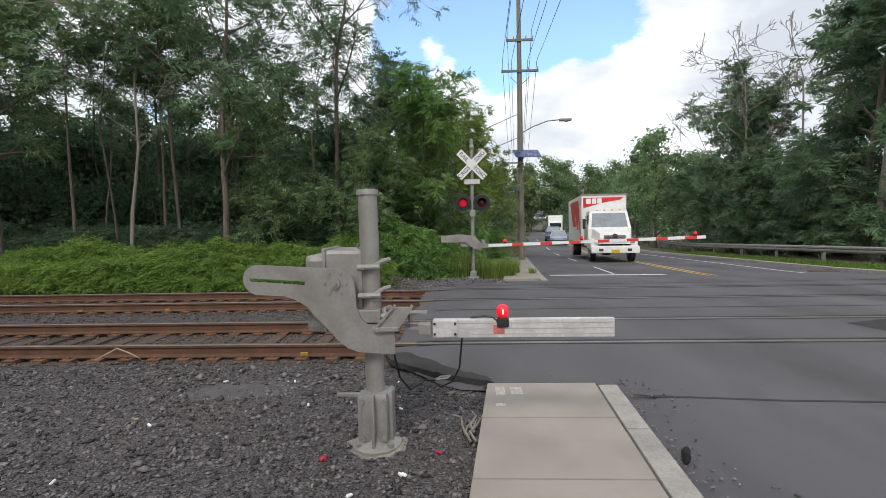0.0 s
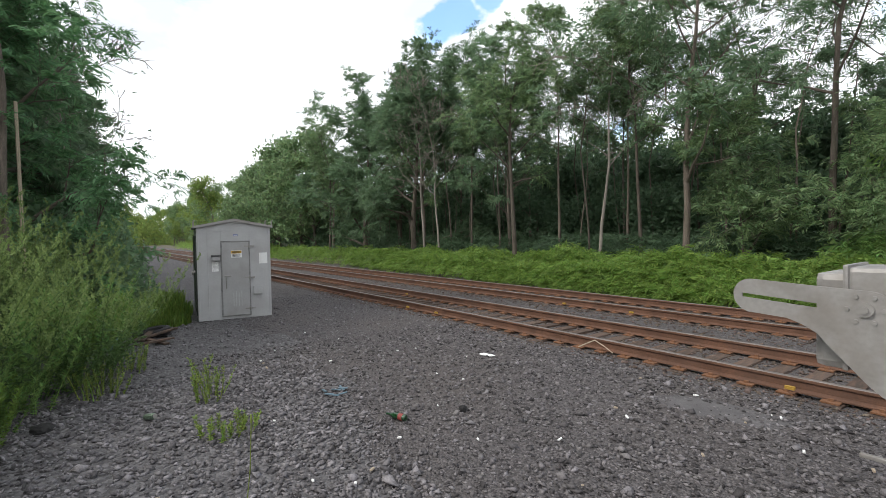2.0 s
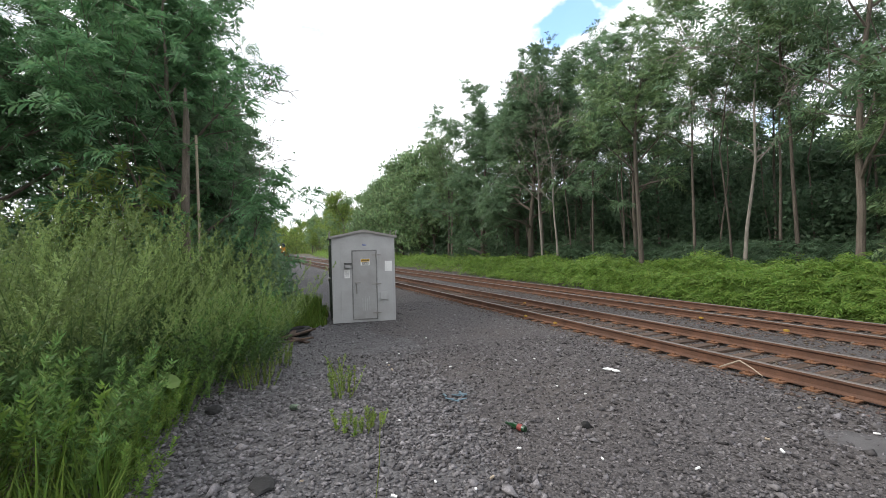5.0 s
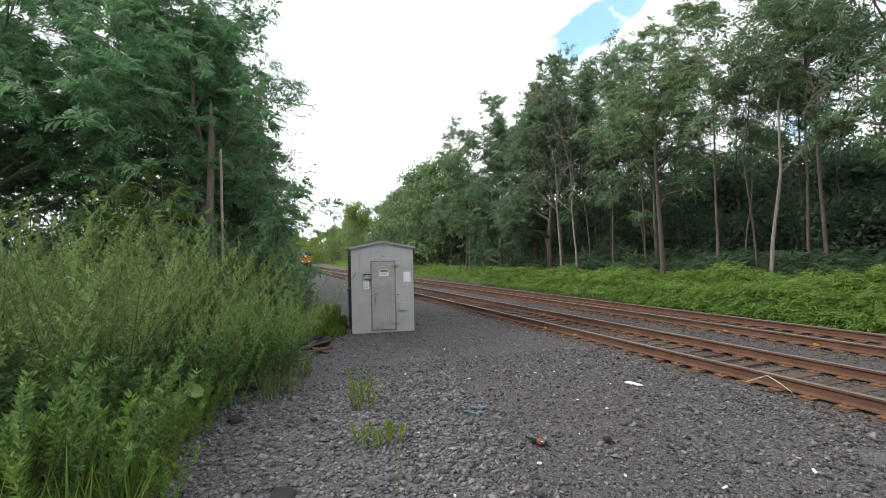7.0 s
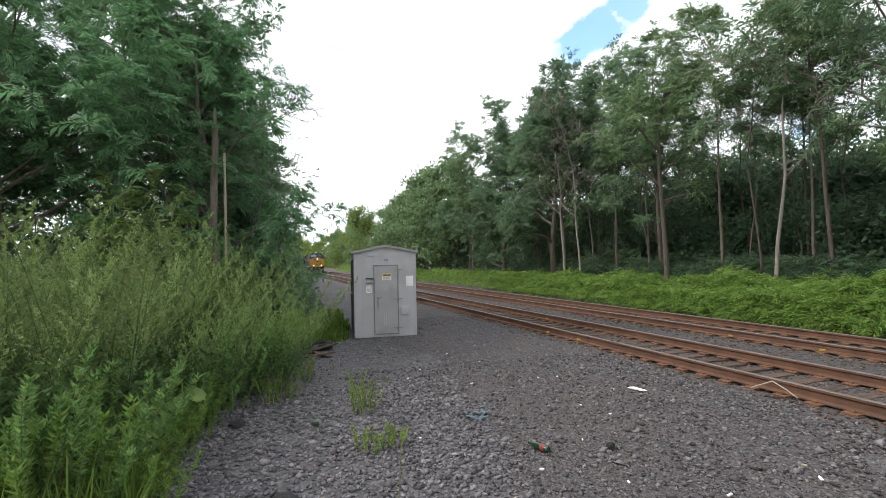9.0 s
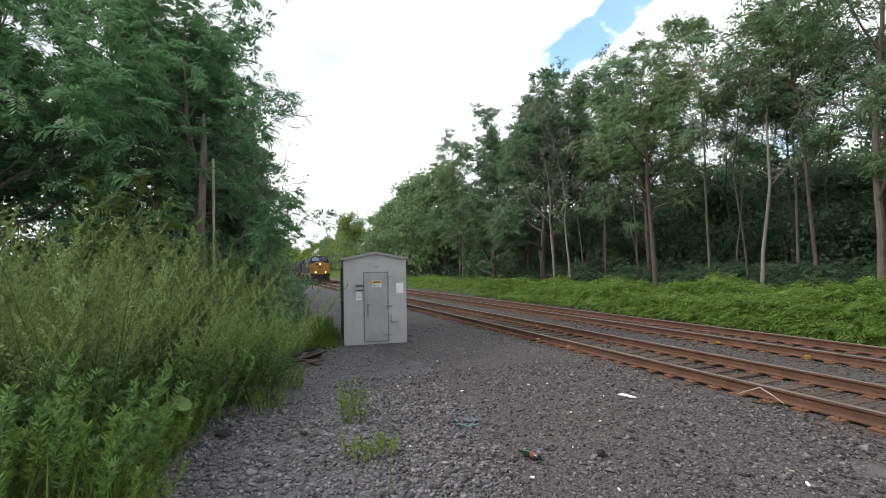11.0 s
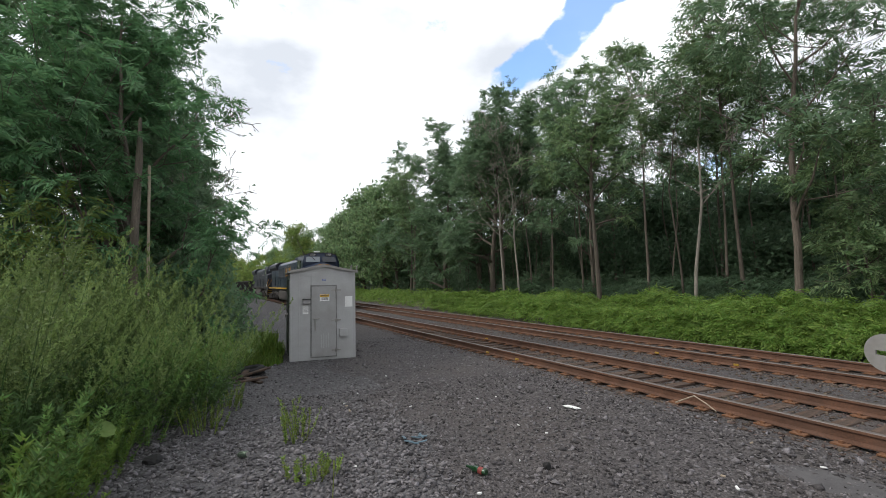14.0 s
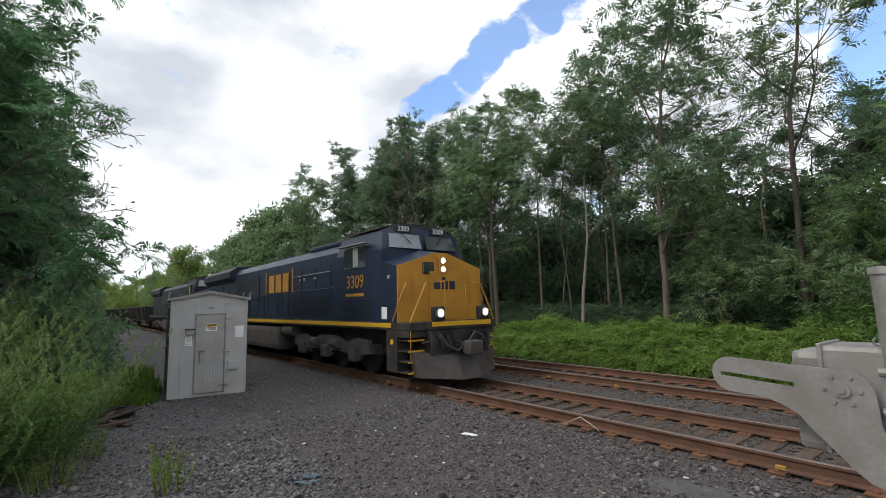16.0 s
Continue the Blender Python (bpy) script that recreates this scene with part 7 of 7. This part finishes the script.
part("can_lid", Shape().tube([(0, 0, 0.0625), (0, 0, 0.066)], 0.027, 14), M_GALV, cn)


def lumps(name, where, size, mat, label, category, seed=0, flat=0.5):
    """A broken irregular lump."""
    r = random.Random(seed)
    b = bmesh.new()
    bmesh.ops.create_icosphere(b, subdivisions=2, radius=1)
    for v in b.verts:
        k = 1 + 0.35 * noise.noise(v.co * 1.8 + Vector((seed, 0, 0)))
        v.co = Vector((v.co.x * size[0] * k, v.co.y * size[1] * k, v.co.z * size[2] * k))
    me = bpy.data.meshes.new(name)
    b.to_mesh(me)
    b.free()
    me.materials.append(mat)
    ob = new(name, me)
    ob.matrix_basis = where
    return tagged(ob, label, category)


M_RUBBER = material("black_rubber", (0.018, 0.017, 0.017), 0.8, vary=0.2, scale=12, grain=50, bump=0.3)
M_REDBIT = material("red_plastic", (0.28, 0.02, 0.035), 0.4, grain=20)
M_BLUEBIT = material("faded_blue_plastic", (0.1, 0.155, 0.19), 0.6, grain=20)
M_PALEWOOD = material("split_pale_wood", (0.34, 0.28, 0.21), 0.85, vary=0.2, scale=10, grain=60, stretch=(1, 8, 8))
lumps("coal_lump", on_ground(-4.12, 3.28, 0.03), (0.05, 0.045, 0.045), M_RUBBER, "black lump lying on the stones", "lump", 3)
lumps("broken_shell", on_ground(-5.69, 5.0, 0.02, 0, 0, 20), (0.13, 0.045, 0.02), M_WHITE, "white broken plastic piece on the stones", "litter", 5)
lumps("red_scrap", on_ground(-1.03, 3.86, 0.02), (0.035, 0.03, 0.02), M_REDBIT, "bright red plastic scrap on the stones", "litter", 6)
lumps("red_scrap", on_ground(-0.12, 3.98, 0.015), (0.03, 0.02, 0.015), M_REDBIT, "bright red plastic scrap on the stones", "litter", 7)
lumps("black_rag", on_ground(-4.15, 0.1, 0.02), (0.16, 0.1, 0.035), M_RUBBER, "crumpled black plastic rag on the stones", "litter", 8)
lumps("black_rag", on_ground(-6.35, -0.45, 0.02), (0.12, 0.1, 0.05), M_RUBBER, "crumpled black plastic rag on the stones", "litter", 9)
lumps("rubber_stub", pose(1.82, 3.92, 0.03), (0.035, 0.035, 0.08), M_RUBBER, "short black stub in the gutter", "stub", 10)
lumps("stone_dust", on_ground(-2.3, 5.45, -0.02, 0, 0, 8), (0.95, 0.36, 0.03), material("pale_stone_dust", (0.088, 0.083, 0.084), 0.95, vary=0.2, scale=5, grain=90, bump=0.4), "smooth grey heap of stone dust on the ballast", "stone dust", 14)
tyre = thing("old_tyre", on_ground(-11.3, 0.82, 0.06, 8, 0, 0), "old black tyre lying beside the shed", "tyre")
n_t = 24
ts = Shape()
ts.v = [((0.27 + 0.085 * math.cos(b)) * math.cos(a), (0.27 + 0.085 * math.cos(b)) * math.sin(a), 0.085 * math.sin(b)) for a in [2 * math.pi * i / n_t for i in range(n_t)] for b in [2 * math.pi * j / 8 for j in range(8)]]
ts.f = [(i * 8 + j, ((i + 1) % n_t) * 8 + j, ((i + 1) % n_t) * 8 + (j + 1) % 8, i * 8 + (j + 1) % 8) for i in range(n_t) for j in range(8)]
part("tread", ts, M_RUBBER, tyre, smooth=True)
lr = random.Random(12)
for i in range(5):
    solid("rotten_board", Shape().soft_box(-0.35, 0.35, -0.05, 0.05, 0, 0.035, 0.008), M_TIE, "dark rotten board lying by the weeds", "board", group="boards by the weeds", where=on_ground(-10.4 + lr.uniform(-0.5, 0.6), 0.75 + lr.uniform(-0.35, 0.3), 0.02 + 0.02 * i, 0, lr.uniform(-6, 6), lr.uniform(0, 180)))
solid("blue_hose", Shape().tube([(-9.3, 0.1, 0.12), (-9.2, 0.2, 0.35), (-9.5, 0.3, 0.42), (-9.9, 0.25, 0.2), (-10.2, 0.1, 0.06)], 0.016, 6), material("blue_hose_plastic", (0.05, 0.12, 0.3), 0.5), "blue plastic hose tangled in the weeds", "hose")
sk = thing("dry_stick", on_ground(-4.9, 6.72, 0.1), "pale dry stalk lying against the rail", "stick")
part("stalk", Shape().tube([(-0.28, -0.1, -0.02), (-0.03, 0, 0.12), (0.2, -0.05, 0.06), (0.38, -0.1, 0.0)], [0.012, 0.012, 0.01, 0.006], 6), M_PALEWOOD, sk)
for i in range(5):
    a = [(0.16 + lr.uniform(-0.1, 0.1), 4.25 + lr.uniform(-0.2, 0.25), 0.05)]
    for k in range(3):
        a.append((a[-1][0] + lr.uniform(-0.09, 0.06), a[-1][1] + lr.uniform(0.05, 0.2), 0.06 + lr.uniform(0, 0.05)))
    solid("driftwood_branch", Shape().tube(a, [0.013, 0.011, 0.008, 0.005], 7), M_DEADWOOD, "bleached twig beside the pavement", "branch", group="twigs by the pavement")
for i in range(7):
    solid("blue_scrap", Shape().soft_box(-0.06, 0.06, -0.015, 0.015, 0, 0.012, 0.004), M_BLUEBIT, "faded blue plastic strip on the stones", "litter", group="blue scraps", where=on_ground(-5.49 + lr.uniform(-0.12, 0.12), 2.36 + lr.uniform(-0.1, 0.2), 0.035, 0, lr.uniform(-15, 15), lr.uniform(0, 180)))
chips = [(-7.41, 2.01), (-9.3, 3.3), (-8.3, 3.6), (-3.1, 4.6), (-1.9, 5.6), (-3.4, 2.9), (-2.3, 3.0), (-6.8, 4.0), (-1.5, 4.9), (-0.6, 5.1), (-0.35, 3.6), (-3.6, 1.4), (-2.0, 4.2), (-4.9, 3.9), (-5.0, 1.5)]
chips += [(lr.uniform(-9, -0.2), lr.uniform(0.3, 6.2)) for _ in range(30)]
for i, (x, y) in enumerate(chips):
    k = lr.uniform(0.22, 0.6)
    solid("pale_chip", Shape().soft_box(-0.05 * k, 0.05 * k, -0.022 * k, 0.022 * k, 0, 0.016, 0.005), M_WHITE if i % 3 else M_PALEWOOD, "pale paper or wood scrap on the stones", "litter", group="pale scraps on the ballast", where=on_ground(x, y, 0.03, lr.uniform(-25, 25), lr.uniform(-25, 25), lr.uniform(0, 180)))
for x, y in ((-10.9, 6.78), (-9.6, 6.8), (-13.4, 8.3), (-8.5, 10.3), (-6.5, 10.3), (-2.2, 6.79)):
    solid("paint_mark", Shape().box(-0.05, 0.05, -0.02, 0.02, -0.055, -0.015), M_MARK, "yellow paint mark on the rail", "paint mark", group="yellow marks on the rails", where=pose(x, y + curve_y(x), 0.06))
for seed, x, y, h in ((61, -6.3, 1.12, 0.48), (62, -5.0, 1.05, 0.24), (63, -8.4, 0.35, 0.36), (65, -7.3, 0.05, 0.38)):
    w = make_weed(seed, h, 18, 60, M_GRASS_TALL, 0.04, 0.26, "ballast_weed")
    w.matrix_basis = on_ground(x, y, -0.02)
    tagged(w, "small green weed growing through the stones", "weed", "weeds in the ballast")
stalk = thing("tall_stalk", on_ground(-3.55, 0.9), "thin dry seed stalk growing through the stones", "weed")
part("stem", Shape().tube([(0, 0, 0), (0.02, 0.03, 0.3), (0.0, 0.05, 0.62)], 0.004, 5), M_GRASS_TALL, stalk)
part("seed_head", Shape().tube([(0, 0.05, 0.62), (0.0, 0.05, 0.68)], [0.009, 0.005], 6), M_GRASS_TALL, stalk)
bl = thing("broad_leaf_plant", on_ground(-6.1, -1.0, 0.45), "plant with large round green leaves in the weeds", "plant")
for i in range(5):
    a = i * 1.25
    lf = Shape().add([(0.12 * r * math.cos(t), 0.1 * r * math.sin(t), 0.02 * r) for r in (1.0,) for t in [k * 0.785 for k in range(8)]] + [(0, 0, -0.02)], [(k, (k + 1) % 8, 8) for k in range(8)])
    part("leaf", lf, M_LEAF_FRESH, bl, where=pose(0.15 * math.cos(a), 0.15 * math.sin(a), 0.05 * i, 25 * math.sin(a), 30, i * 70))
part("stem", Shape().tube([(0, 0, -0.5), (0, 0, 0.2)], 0.012, 5), M_WEED, bl)
sn = thing("dead_tree", pose(-11.7, -1.42, 0), "grey broken tree trunk standing in the leaves", "tree")
part("trunk", Shape().tube([(0, 0, -0.2), (-0.05, 0, 3.0), (-0.12, 0.05, 4.8), (-0.08, 0.05, 5.6)], [0.1, 0.085, 0.07, 0.025], 10), M_BARK, sn, smooth=True)
solid("thin_pole", Shape().tube([(-11.9, -1.15, 0), (-11.95, -1.2, 4.6)], 0.03, 6), M_PALEWOOD, "thin bare pole standing in the bushes", "pole")


# ---- what moves ----
SPEED = 12.6


def train_rows(offset):
    rows = []
    for k in range(0, 33):
        t = k * 0.5
        x = -9.8 + SPEED * (t - 16.0) - offset
        mid = x - 9.0
        turn = math.degrees(math.atan((curve_y(mid + 7) - curve_y(mid - 7)) / 14.0))
        y = 7.75 + curve_y(mid) + 9.0 * math.tan(radians(turn))
        rows.append((t, pose(x, y, 0.12, 0, 0, turn)))
    return rows


def motions():
    walk(loco_lead, train_rows(0.0))
    walk(loco_rear, train_rows(23.4))
    for i, w in enumerate(wagons):
        walk(w, train_rows(46.6 + i * 15.6))


motions()
